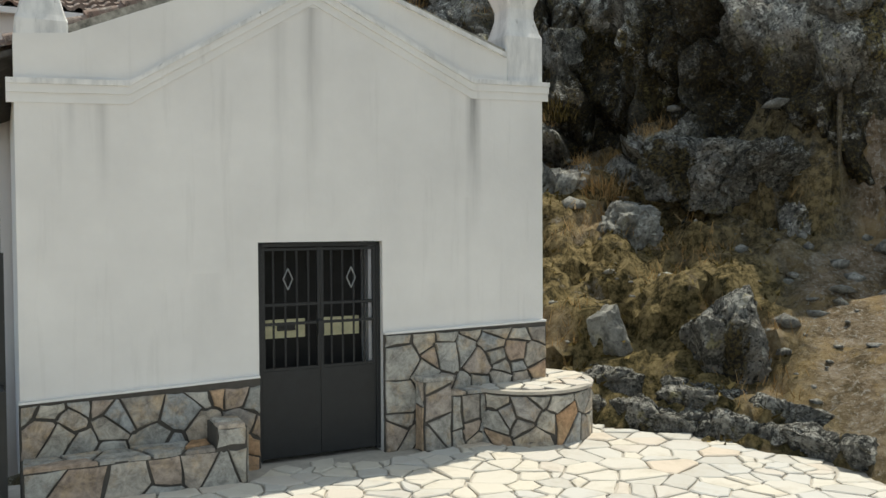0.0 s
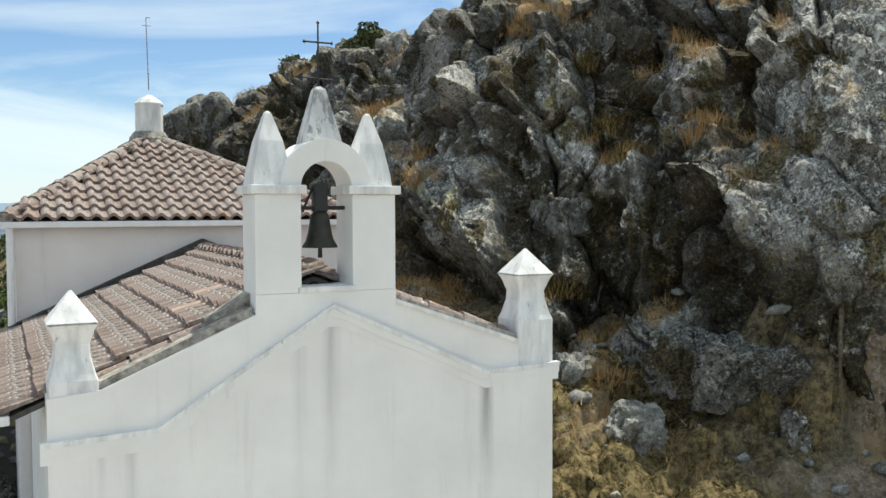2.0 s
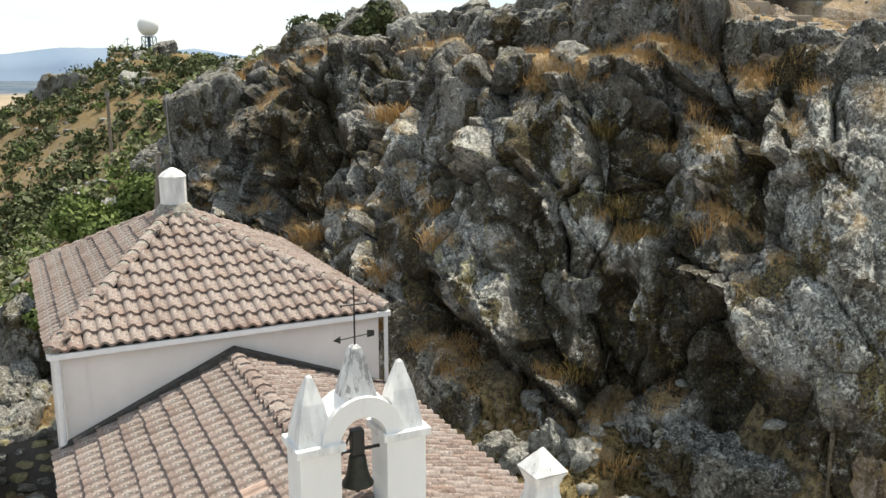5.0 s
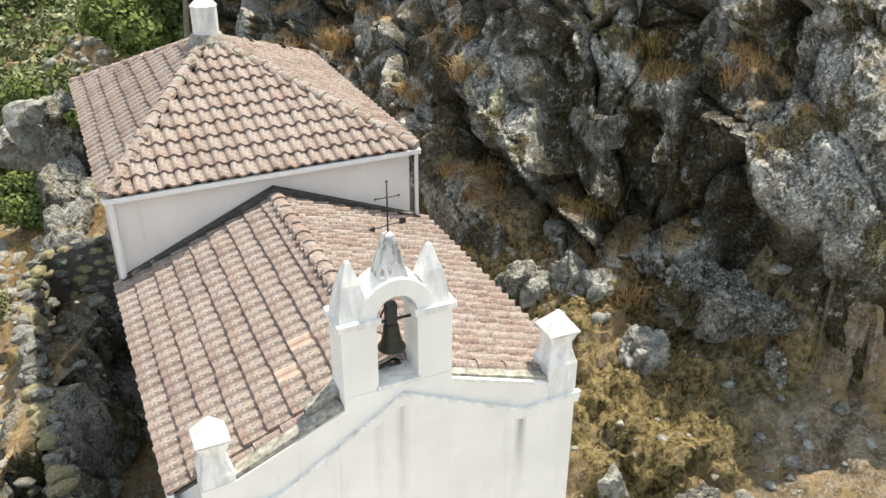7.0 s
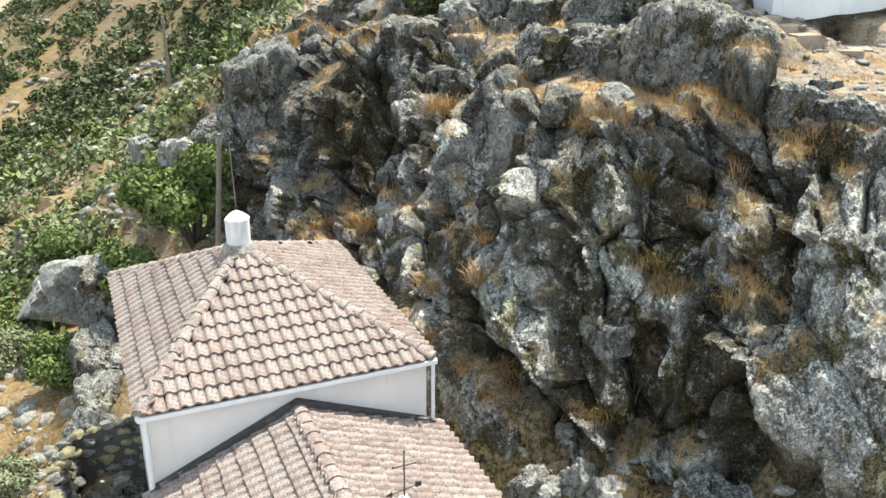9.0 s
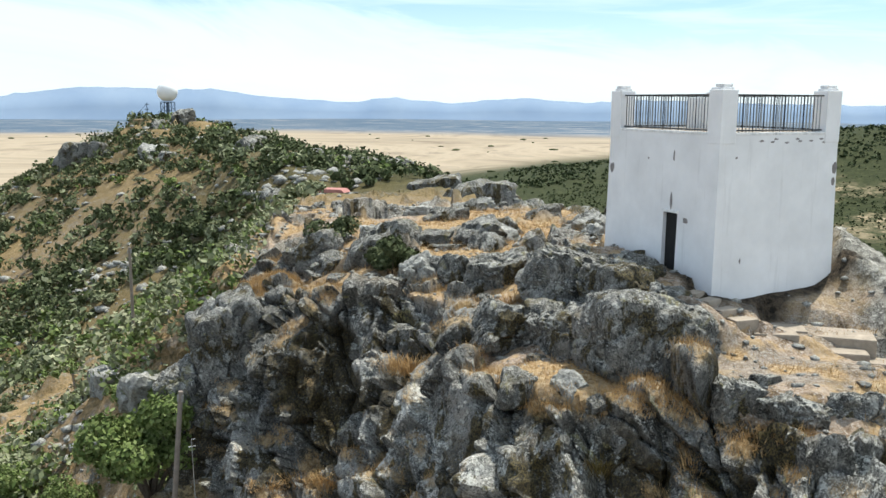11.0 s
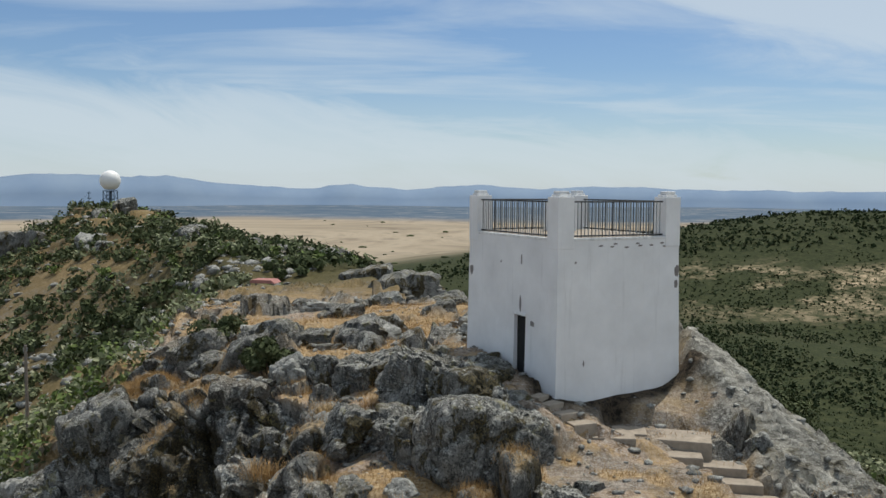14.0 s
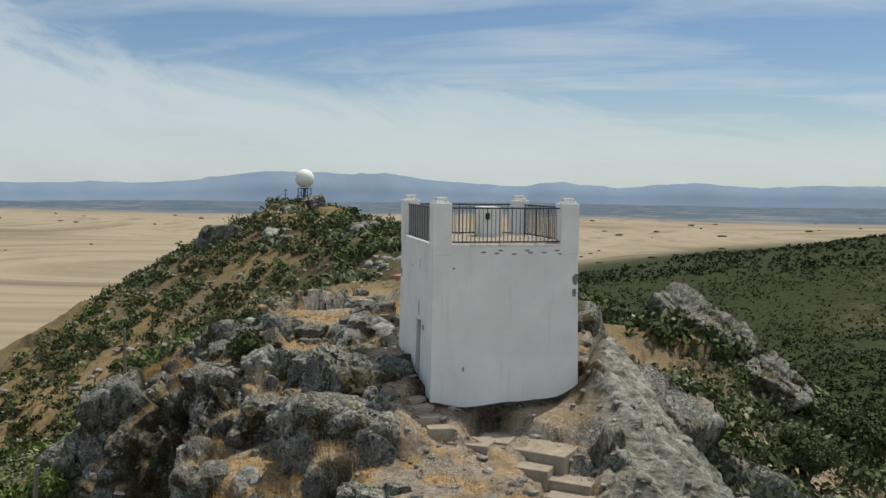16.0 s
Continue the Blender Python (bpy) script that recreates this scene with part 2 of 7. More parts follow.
def make_ground():
    n = Nodes("hillside", 0.95, spec=0.1)
    rock = rock_colour(n)
    fine = n.noise(14, 6, 0.7)
    speck = n.noise(3.0, 6, 0.7)
    stones = n.ramp(n.noise(17, 8, 0.8), (0.54, 0.0), (0.57, 0.8))
    soil = n.ramp(n.noise(4.0, 9, 0.78), (0.40, (0.115, 0.08, 0.05)), (0.5, (0.245, 0.18, 0.125)), (0.60, (0.37, 0.30, 0.235)))
    soil = n.mix(stones, soil, (0.48, 0.45, 0.41))
    soil = n.mix(n.ramp(n.noise(1.2, 8, 0.75), (0.53, 0.0), (0.58, 0.6)), soil, (0.40, 0.28, 0.14))
    dry = n.ramp(n.noise(9, 8, 0.8), (0.40, (0.20, 0.125, 0.06)), (0.5, (0.38, 0.265, 0.14)), (0.60, (0.53, 0.41, 0.25)))
    moss = n.ramp(n.noise(7, 9, 0.8), (0.42, (0.028, 0.021, 0.010)), (0.5, (0.18, 0.135, 0.065)), (0.58, (0.35, 0.27, 0.14)))
    rock = n.mix(n.math("MULTIPLY", n.attr("pale"), 0.5), rock, n.ramp(n.noise(3.5, 9, 0.75, n.coords((0.35, 1.7, 1.0), (0, 0, 0.98))), (0.40, (0.06, 0.055, 0.045)), (0.48, (0.27, 0.255, 0.215)), (0.60, (0.55, 0.53, 0.46))))
    c = n.mix(n.attr("soil"), rock, soil)
    c = n.mix(n.math("MULTIPLY", n.attr("grass"), n.ramp(speck, (0.32, 0.35), (0.5, 1.0))), c, dry)
    c = n.mix(n.math("MULTIPLY", n.attr("moss"), n.ramp(n.noise(2.4, 8, 0.75), (0.36, 0.0), (0.42, 1.0))), c, moss)
    # dark soil and the tower's shadow, both painted at its foot
    c = n.mix(n.attr("foot_shade"), c, n.ramp(n.noise(6, 7, 0.75), (0.42, (0.022, 0.019, 0.015)), (0.56, (0.085, 0.065, 0.045))))
    herbs = n.math("MULTIPLY", n.attr("wild"), n.ramp(n.noise(0.9, 9, 0.8), (0.42, 0.0), (0.50, 0.85)))
    c = n.mix(herbs, c, n.ramp(n.noise(5, 7, 0.8), (0.40, (0.10, 0.075, 0.032)), (0.5, (0.23, 0.155, 0.07)), (0.60, (0.36, 0.25, 0.13))))
    c = n.mix(n.math("MULTIPLY", n.attr("wild"), n.ramp(n.noise(0.55, 9, 0.8, turned_(n)), (0.585, 0.0), (0.605, 0.85))), c, rock)
    # far country: stubble fields, dark holm-oak country hazed blue, scrub on the slopes
    far = n.attr("far")
    fv = n.coords((0.0013, 0.0042, 1), (0, 0, 0.2))
    field = n.ramp(n.noise(1.0, 6, 0.6, fv, 0.6), (0.32, (0.18, 0.145, 0.105)), (0.44, (0.28, 0.23, 0.165)), (0.55, (0.35, 0.29, 0.21)), (0.68, (0.23, 0.19, 0.14)))
    field = n.mix(n.ramp(n.noise(1.0, 3, 0.5, n.coords((0.004, 0.035, 1))), (0.63, 0.0), (0.67, 0.55)), field, (0.24, 0.21, 0.15))
    thick = n.ramp(n.noise(0.22, 8, 0.8), (0.38, (0.020, 0.026, 0.010)), (0.52, (0.034, 0.041, 0.016)), (0.64, (0.062, 0.064, 0.028)))
    thin = n.ramp(n.noise(0.12, 6, 0.8), (0.40, (0.04, 0.05, 0.024)), (0.50, (0.20, 0.165, 0.10)), (0.58, (0.42, 0.33, 0.22)))
    scrub = n.mix(n.math("MULTIPLY", n.attr("dehesa"), n.ramp(n.noise(0.011, 6, 0.7), (0.46, 0.0), (0.54, 1.0))), thick, thin)
    # the far woods carry distance haze as a blue tint in their colour
    hazed_wood = n.ramp(n.noise(1.0, 6, 0.7, n.coords((0.004, 0.016, 1))), (0.35, (0.055, 0.090, 0.135)), (0.52, (0.085, 0.12, 0.16)), (0.60, (0.21, 0.22, 0.23)))
    c = n.mix(far, c, field)
    c = n.mix(n.attr("scrub"), c, scrub)
    c = n.mix(n.attr("hazed_wood"), c, hazed_wood)
    n.bump(speck, 0.35, 0.06)
    n.bump(fine, 0.3, 0.02)
    return n.colour(c).m


def make_plaster(name, base=(0.80, 0.80, 0.79), grime=0.5):
    n = Nodes(name, 0.85, spec=0.2)
    cloud = n.noise(0.9, 5, 0.6)
    streak = n.noise(1.0, 6, 0.65, n.coords((5.0, 5.0, 0.35)))
    patch = n.noise(3.5, 6, 0.7)
    dark = tuple(v * 0.86 for v in base)
    c = n.mix(n.ramp(cloud, (0.35, 0.0), (0.7, 1.0)), base, dark)
    c = n.mix(n.math("MULTIPLY", n.ramp(streak, (0.60, 0.0), (0.78, 1.0)), grime), c, (0.42, 0.41, 0.40))
    c = n.mix(n.ramp(patch, (0.66, 0.0), (0.74, 0.35)), c, (0.62, 0.58, 0.52))
    n.bump(n.noise(26, 4, 0.6), 0.12, 0.01)
    n.bump(cloud, 0.25, 0.03)
    return n.colour(c).m


def make_facade():
    """Limewash with grey damp runs below the ends and the apex of the string course."""
    n = Nodes("facade_limewash", 0.85, spec=0.2)
    sep = n.t.nodes.new("ShaderNodeSeparateXYZ")
    n.t.links.new(n.tc.outputs["Object"], sep.inputs[0])
    x, z = sep.outputs["X"], sep.outputs["Z"]
    cloud = n.noise(0.9, 5, 0.6)
    streak = n.noise(1.0, 6, 0.65, n.coords((6.0, 6.0, 0.5)))
    c = n.mix(n.ramp(cloud, (0.35, 0.0), (0.7, 1.0)), (0.80, 0.79, 0.77), (0.70, 0.69, 0.675))
    for x0, wide, top, low, dark in ((1.62, 0.10, 3.66, 2.2, 0.95), (-0.10, 0.12, 4.4, 2.3, 0.38), (-0.42, 0.10, 4.2, 2.0, 0.28), (-1.95, 0.07, 3.45, 2.5, 0.45), (-2.2, 0.05, 3.45, 2.8, 0.35), (1.55, 0.05, 2.6, 0.9, 0.18), (-1.1, 0.15, 1.9, 0.9, 0.12)):
        side = n.math("DIVIDE", n.math("ABSOLUTE", n.math("SUBTRACT", x, x0)), wide)
        across = n.math("SUBTRACT", 1.0, n.math("MINIMUM", side, 1.0))
        up = n.t.nodes.new("ShaderNodeMapRange")
        up.inputs["From Min"].default_value, up.inputs["From Max"].default_value = low, top
        n.t.links.new(z, up.inputs["Value"])
        below = n.math("LESS_THAN", z, top)
        fac = n.math("MULTIPLY", n.math("MULTIPLY", across, up.outputs[0]), n.math("MULTIPLY", below, n.ramp(streak, (0.30, 0.2), (0.62, 1.0))))
        c = n.mix(n.math("MULTIPLY", fac, dark), c, (0.15, 0.15, 0.15))
    c = n.mix(n.math("MULTIPLY", n.ramp(streak, (0.56, 0.0), (0.78, 1.0)), 0.28), c, (0.45, 0.44, 0.42))
    n.bump(n.noise(26, 4, 0.6), 0.12, 0.01)
    n.bump(cloud, 0.35, 0.04)
    return n.colour(c).m


def make_weathered(name="weathered_limewash", lo=0.42, spots=0.63):
    """White limewash gone grey and black on top of the bell gable and finials."""
    n = Nodes(name, 0.85, spec=0.2)
    c = n.mix(n.ramp(n.noise(2.2, 6, 0.65, n.coords((3, 3, 0.8))), (lo, 0.0), (lo + 0.3, 0.75)), (0.78, 0.78, 0.77), (0.40, 0.41, 0.42))
    c = n.mix(n.ramp(n.noise(7, 6, 0.7, n.coords((1.6, 1.6, 0.7))), (spots, 0.0), (spots + 0.09, 0.7)), c, (0.13, 0.13, 0.13))
    n.bump(n.noise(20, 5, 0.6), 0.2, 0.01)
    return n.colour(c).m


def make_tile():
    n = Nodes("clay_tile", 0.9, spec=0.15)
    r = n.rand()
    c = n.ramp(r, (0.0, (0.205, 0.152, 0.132)), (0.4, (0.265, 0.205, 0.18)), (0.75, (0.30, 0.248, 0.225)), (1.0, (0.25, 0.178, 0.15)))
    c = n.mix(n.ramp(n.noise(4.5, 6, 0.75), (0.48, 0.0), (0.64, 0.65)), c, (0.35, 0.325, 0.30))
    c = n.mix(n.ramp(n.noise(17, 6, 0.75), (0.53, 0.0), (0.61, 0.8)), c, (0.085, 0.075, 0.07))
    c = n.mix(n.ramp(n.noise(25, 4, 0.7), (0.60, 0.0), (0.65, 0.75)), c, (0.60, 0.58, 0.55))
    n.bump(n.noise(30, 5, 0.65), 0.35, 0.012)
    return n.colour(c).m


def make_tile_joined():
    n = Nodes("clay_tile_rows", 0.9, spec=0.15)
    r = n.island()
    c = n.ramp(r, (0.0, (0.205, 0.152, 0.132)), (0.4, (0.265, 0.205, 0.18)), (0.75, (0.30, 0.248, 0.225)), (1.0, (0.25, 0.178, 0.15)))
    c = n.mix(n.ramp(n.noise(4.5, 6, 0.75), (0.48, 0.0), (0.64, 0.65)), c, (0.35, 0.325, 0.30))
    c = n.mix(n.ramp(n.noise(17, 6, 0.75), (0.53, 0.0), (0.61, 0.8)), c, (0.085, 0.075, 0.07))
    c = n.mix(n.ramp(n.noise(25, 4, 0.7), (0.60, 0.0), (0.65, 0.75)), c, (0.60, 0.58, 0.55))
    n.bump(n.noise(30, 5, 0.65), 0.35, 0.012)
    return n.colour(c).m


def make_cladding():
    n = Nodes("quartzite_slab", 0.8, spec=0.3)
    c = n.ramp(n.rand(), (0.0, (0.285, 0.285, 0.265)), (0.18, (0.42, 0.41, 0.375)), (0.36, (0.26, 0.235, 0.21)), (0.5, (0.47, 0.445, 0.385)),
               (0.58, (0.44, 0.27, 0.15)), (0.66, (0.30, 0.32, 0.325)), (0.84, (0.47, 0.45, 0.40)), (1.0, (0.36, 0.27, 0.21)))
    c = n.mix(n.ramp(n.noise(5, 6, 0.7), (0.50, 0.0), (0.66, 0.6)), c, (0.46, 0.34, 0.21))
    c = n.mix(1.0, c, n.ramp(n.noise(9, 9, 0.78, dist=0.5), (0.36, 0.5), (0.5, 0.95), (0.62, 1.3)), "MULTIPLY")
    c = n.mix(n.ramp(n.noise(8, 5, 0.7), (0.6, 0.0), (0.72, 0.55)), c, (0.20, 0.19, 0.18))
    n.bump(n.noise(9, 6, 0.65), 0.5, 0.02)
    return n.colour(c).m


def make_paving():
    n = Nodes("pale_flagstone", 0.8, spec=0.3)
    c = n.ramp(n.rand(), (0.0, (0.50, 0.49, 0.46)), (0.3, (0.60, 0.58, 0.53)), (0.55, (0.64, 0.60, 0.52)), (0.8, (0.55, 0.55, 0.53)), (1.0, (0.62, 0.54, 0.45)))
    c = n.mix(n.ramp(n.noise(4, 6, 0.7), (0.5, 0.0), (0.75, 0.5)), c, (0.40, 0.35, 0.27))
    n.bump(n.noise(8, 6, 0.65), 0.35, 0.015)
    return n.colour(c).m


def make_plain(name, base, rough=0.8, metal=0.0, var=0.25, scale=8.0, spec=0.3):
    n = Nodes(name, rough, metal, spec)
    c = n.mix(n.ramp(n.noise(scale, 6, 0.65), (0.3, 0.0), (0.7, 1.0)), base, tuple(v * (1 - var) for v in base))
    c = n.mix(n.ramp(n.noise(scale * 0.3, 5, 0.6), (0.55, 0.0), (0.75, 0.6)), c, tuple(min(1.0, v * (1 + var)) for v in base))
    n.bump(n.noise(scale * 3, 4, 0.6), 0.15, 0.01)
    return n.colour(c).m


def make_leaf(name, a, b, d):
    n = Nodes(name, 0.75, spec=0.08)
    c = n.ramp(n.island(), (0.0, a), (0.55, b), (1.0, d))
    c = n.mix(n.ramp(n.noise(1.2, 3, 0.6), (0.4, 0.0), (0.7, 0.5)), c, tuple(v * 0.6 for v in a))
    n.b.inputs["Subsurface Weight"].default_value = 0.0
    return n.colour(c).m


ROCK, PALE_ROCK, GROUND, CRAG = make_rock(), make_pale_rock(), make_ground(), make_crag()
PLASTER = make_plaster("limewash")
FACADE = make_facade()
PLASTER_PINK = make_plaster("cream_render", (0.76, 0.72, 0.70), 0.35)
TOWER_WHITE = make_plaster("tower_limewash", (0.80, 0.80, 0.80), 0.35)
SOOTY = make_weathered("sooty_limewash", 0.30, 0.50)
WEATHERED, TILE, TILE_ROWS = make_weathered(), make_tile(), make_tile_joined()
CLADDING, PAVING = make_cladding(), make_paving()
NEW_TILE = make_plain("new_clay_tile", (0.50, 0.37, 0.31), 0.85)
VERGE = make_plain("lichened_verge", (0.44, 0.42, 0.37), 0.95, var=0.8, scale=11)
MORTAR = make_plain("dark_mortar", (0.10, 0.093, 0.083), 0.95, scale=14)
PAVE_JOINT = make_plain("paving_joint", (0.50, 0.47, 0.42), 0.95, scale=10)
SCORCHED = make_plain("lichened_mortar", (0.09, 0.085, 0.08), 0.95, var=0.6, scale=12)
IRON = make_plain("black_iron", (0.022, 0.024, 0.026), 0.5, 0.0, 0.3, 9, 0.4)
BRONZE = make_plain("old_bronze", (0.055, 0.055, 0.045), 0.55, 0.5, 0.4, 14)
GALVAN = make_plain("grey_steel", (0.30, 0.32, 0.33), 0.45, 0.8, 0.25, 10)
BLUE_STEEL = make_plain("blue_grey_steel", (0.10, 0.14, 0.19), 0.5, 0.3, 0.25, 3)
DARK = make_plain("dark_interior", (0.02, 0.02, 0.02), 0.9)
CREAM = make_plain("cream_panel", (0.62, 0.60, 0.40), 0.6, scale=20)
GREY_FRAME = make_plain("grey_aluminium", (0.42, 0.43, 0.46), 0.45, 0.2)
CONCRETE = make_plain("old_concrete", (0.36, 0.305, 0.24), 0.9, var=0.35, scale=6)
WALL_MOSS = make_plain("mossy_wall_stone", (0.30, 0.27, 0.16), 0.95, var=0.65, scale=5)
WOOD_POLE = make_plain("weathered_pole", (0.25, 0.215, 0.18), 0.9, var=0.35, scale=5)
WHITE_GUTTER = make_plain("white_gutter", (0.78, 0.78, 0.79), 0.45, var=0.1)
DOME_WHITE = make_plain("white_dome", (0.82, 0.82, 0.80), 0.5, var=0.06, scale=0.6)
RED_ROOF = make_plain("red_sheet_roof", (0.42, 0.19, 0.165), 0.8, scale=2)
BARK = make_plain("bark", (0.12, 0.095, 0.07), 0.95, var=0.4)
STRAW = make_leaf("dry_grass", (0.31, 0.18, 0.07), (0.44, 0.28, 0.12), (0.57, 0.41, 0.22))
LEAF_OAK = make_leaf("holm_oak_leaf", (0.046, 0.060, 0.026), (0.084, 0.104, 0.047), (0.14, 0.155, 0.08))
LEAF_FAR = make_leaf("far_oak_leaf", (0.030, 0.043, 0.018), (0.050, 0.066, 0.028), (0.075, 0.090, 0.043))
LEAF_BRIGHT = make_leaf("fresh_leaf", (0.085, 0.125, 0.035), (0.145, 0.19, 0.06), (0.225, 0.265, 0.11))
MOSS_TUFT = make_leaf("brown_moss", (0.035, 0.027, 0.009), (0.13, 0.095, 0.03), (0.34, 0.26, 0.11))
LEAF_GREY = make_leaf("grey_scrub_leaf", (0.14, 0.165, 0.085), (0.22, 0.24, 0.14), (0.33, 0.33, 0.21))


# ---- mesh helpers ----
def part(name, bm, material, parent=None, label="", smooth=False, at=None):
    """Links a bmesh as one mesh object, under a thing or a part."""
    me = bpy.data.meshes.new(name)
    if isinstance(bm, bmesh.types.BMesh):
        bmesh.ops.recalc_face_normals(bm, faces=bm.faces)
        bm.to_mesh(me)
        bm.free()
    else:
        me.from_pydata(bm[0], [], bm[1])
        me.update()
    if smooth:
        me.polygons.foreach_set("use_smooth", [True] * len(me.polygons))
    me.materials.append(material)
    ob = new(name, me)
    if parent is not None:
        ob.parent = parent
    if at is not None:
        ob.matrix_basis = at
    if label:
        ob["label"] = label
    return ob


def share(name, me, parent, m):
    """One more object on a shared mesh."""
    ob = new(name, me)
    ob.parent = parent
    ob.matrix_basis = m
    return ob


def thing(name, m, label, category, group="", kind=""):
    ob = new(name)
    ob.empty_display_size = 0.2
    ob.matrix_basis = m
    return tagged(ob, label, category, group, kind)


def box(bm, x0, x1, y0, y1, z0, z1, bevel=0.0):
    vs = [bm.verts.new((x, y, z)) for x in (x0, x1) for y in (y0, y1) for z in (z0, z1)]
    fs = [bm.faces.new([vs[i] for i in q]) for q in ((0, 1, 3, 2), (4, 6, 7, 5), (0, 4, 5, 1), (2, 3, 7, 6), (0, 2, 6, 4), (1, 5, 7, 3))]
    if bevel:
        es = {e for f in fs for e in f.edges}
        bmesh.ops.bevel(bm, geom=list(es), offset=bevel, segments=2, affect="EDGES", profile=0.6)
    return bm


def prism(bm, outline, y0, y1, axis="y"):
    """An outline in the plane across the axis, drawn out from y0 to y1."""
    def at(a, b, c):
        return (a, c, b) if axis == "y" else ((a, b, c) if axis == "z" else (c, a, b))
    lo = [bm.verts.new(at(a, b, y0)) for a, b in outline]
    hi = [bm.verts.new(at(a, b, y1)) for a, b in outline]
    n = len(outline)
    f = [bm.faces.new(lo), bm.faces.new(hi[::-1])]
    for i in range(n):
        bm.faces.new((lo[i], hi[i], hi[(i + 1) % n], lo[(i + 1) % n]))
    bmesh.ops.triangulate(bm, faces=[q for q in f if len(q.verts) > 4])
    return bm


def loft(bm, rings, close=True):
    """Skins rings of equal length; the ends are closed."""
    rows = [[bm.verts.new(p) for p in r] for r in rings]
    n = len(rows[0])
    for a, b in zip(rows, rows[1:]):
        for i in range(n):
            q = (a[i], a[(i + 1) % n], b[(i + 1) % n], b[i])
            if len(set(q)) == 4:
                bm.faces.new(q)
    if close:
        for r in (rows[0][::-1], rows[-1]):
            bm.faces.new(r)
    return bm


def tube(bm, a, b, r0, r1=None, n=8):
    a, b = Vector(a), Vector(b)
    r1 = r0 if r1 is None else r1
    q = (b - a).to_track_quat("Z", "Y")
    rings = []
    for p, r in ((a, r0), (b, r1)):
        rings.append([p + q @ Vector((r * math.cos(2 * math.pi * i / n), r * math.sin(2 * math.pi * i / n), 0)) for i in range(n)])
    return loft(bm, rings)


def square_loft(bm, cx, cy, profile):
    """Square sections (half width, height) stacked over one centre."""
    return loft(bm, [[(cx - h, cy - h, z), (cx + h, cy - h, z), (cx + h, cy + h, z), (cx - h, cy + h, z)] for h, z in profile])


def lathe(bm, profile, n=24, cx=0, cy=0):
    return loft(bm, [[(cx + r * math.cos(2 * math.pi * i / n), cy + r * math.sin(2 * math.pi * i / n), z) for i in range(n)] for r, z in profile])


# ---- noise on arrays ----
def hashed(ix, iy, iz, k):
    h = (ix.astype(np.int64) * 374761393 + iy.astype(np.int64) * 668265263 + iz.astype(np.int64) * 2147483647 + k * 974711) & 0xFFFFFFFF
    h = ((h ^ (h >> 13)) * 1274126177) & 0xFFFFFFFF
    h = ((h ^ (h >> 16)) * 2246822519) & 0xFFFFFFFF
    return ((h ^ (h >> 15)) & 0xFFFFFF) / float(0xFFFFFF)


def vnoise(p, k=0):
    i = np.floor(p)
    f = p - i
    w = f * f * f * (f * (f * 6 - 15) + 10)
    out = 0
    for a in (0, 1):
        for b in (0, 1):
            for c in (0, 1):
                wt_ = (w[:, 0] if a else 1 - w[:, 0]) * (w[:, 1] if b else 1 - w[:, 1]) * (w[:, 2] if c else 1 - w[:, 2])
                out = out + wt_ * hashed(i[:, 0] + a, i[:, 1] + b, i[:, 2] + c, k)
    return out * 2 - 1


def fbm(p, octaves=4, k=0, gain=0.5):
    out, amp = 0, 1.0
    for o in range(octaves):
        out = out + amp * vnoise(p * (2.03 ** o) + 17.3 * o, k + o)
        amp *= gain
    return out


def blocks(p, k=0, tone=False, gap=0.16, deep=0.75, rake=0.0):
    """Fractured blocks: each cell has its own height and tilt, with clefts between. About -1 to 1."""
    i = np.floor(p)
    best = np.full(len(p), 9.0)
    second = np.full(len(p), 9.0)
    val = np.zeros(len(p))
    own = np.zeros(len(p))
    for a in (-1, 0, 1):
        for b in (-1, 0, 1):
            for c in (-1, 0, 1):
                q = i + (a, b, c)
                r = [hashed(q[:, 0], q[:, 1], q[:, 2], k + s) for s in range(7)]
                d = p - (q + np.stack(r[:3], 1))
                dist = np.sqrt((d * d).sum(1))
                v = (r[3] - 0.5) * 1.2 + (d * (np.stack(r[4:7], 1) - 0.5)).sum(1) * 1.8 - rake * d[:, 2]
                near = dist < best
                second = np.where(near, best, np.minimum(second, dist))
                val = np.where(near, v, val)
                own = np.where(near, r[4], own)
                best = np.where(near, dist, best)
    cleft = np.clip((second - best) / gap, 0, 1)
    out = val - (1 - cleft) ** 2 * deep
    return (out, own) if tone else out


def sstep(a, b, x):
    t = np.clip((x - a) / (b - a), 0, 1)
    return t * t * (3 - 2 * t)

# ---- the hill ----
AXIS = radians(26.5)                     # the chapel's turn
CHAPEL = Vector((-1.133, 8.383, 0.0))    # middle of its doorway, on the facade
FLOOR = 0.12                             # the terrace before the chapel
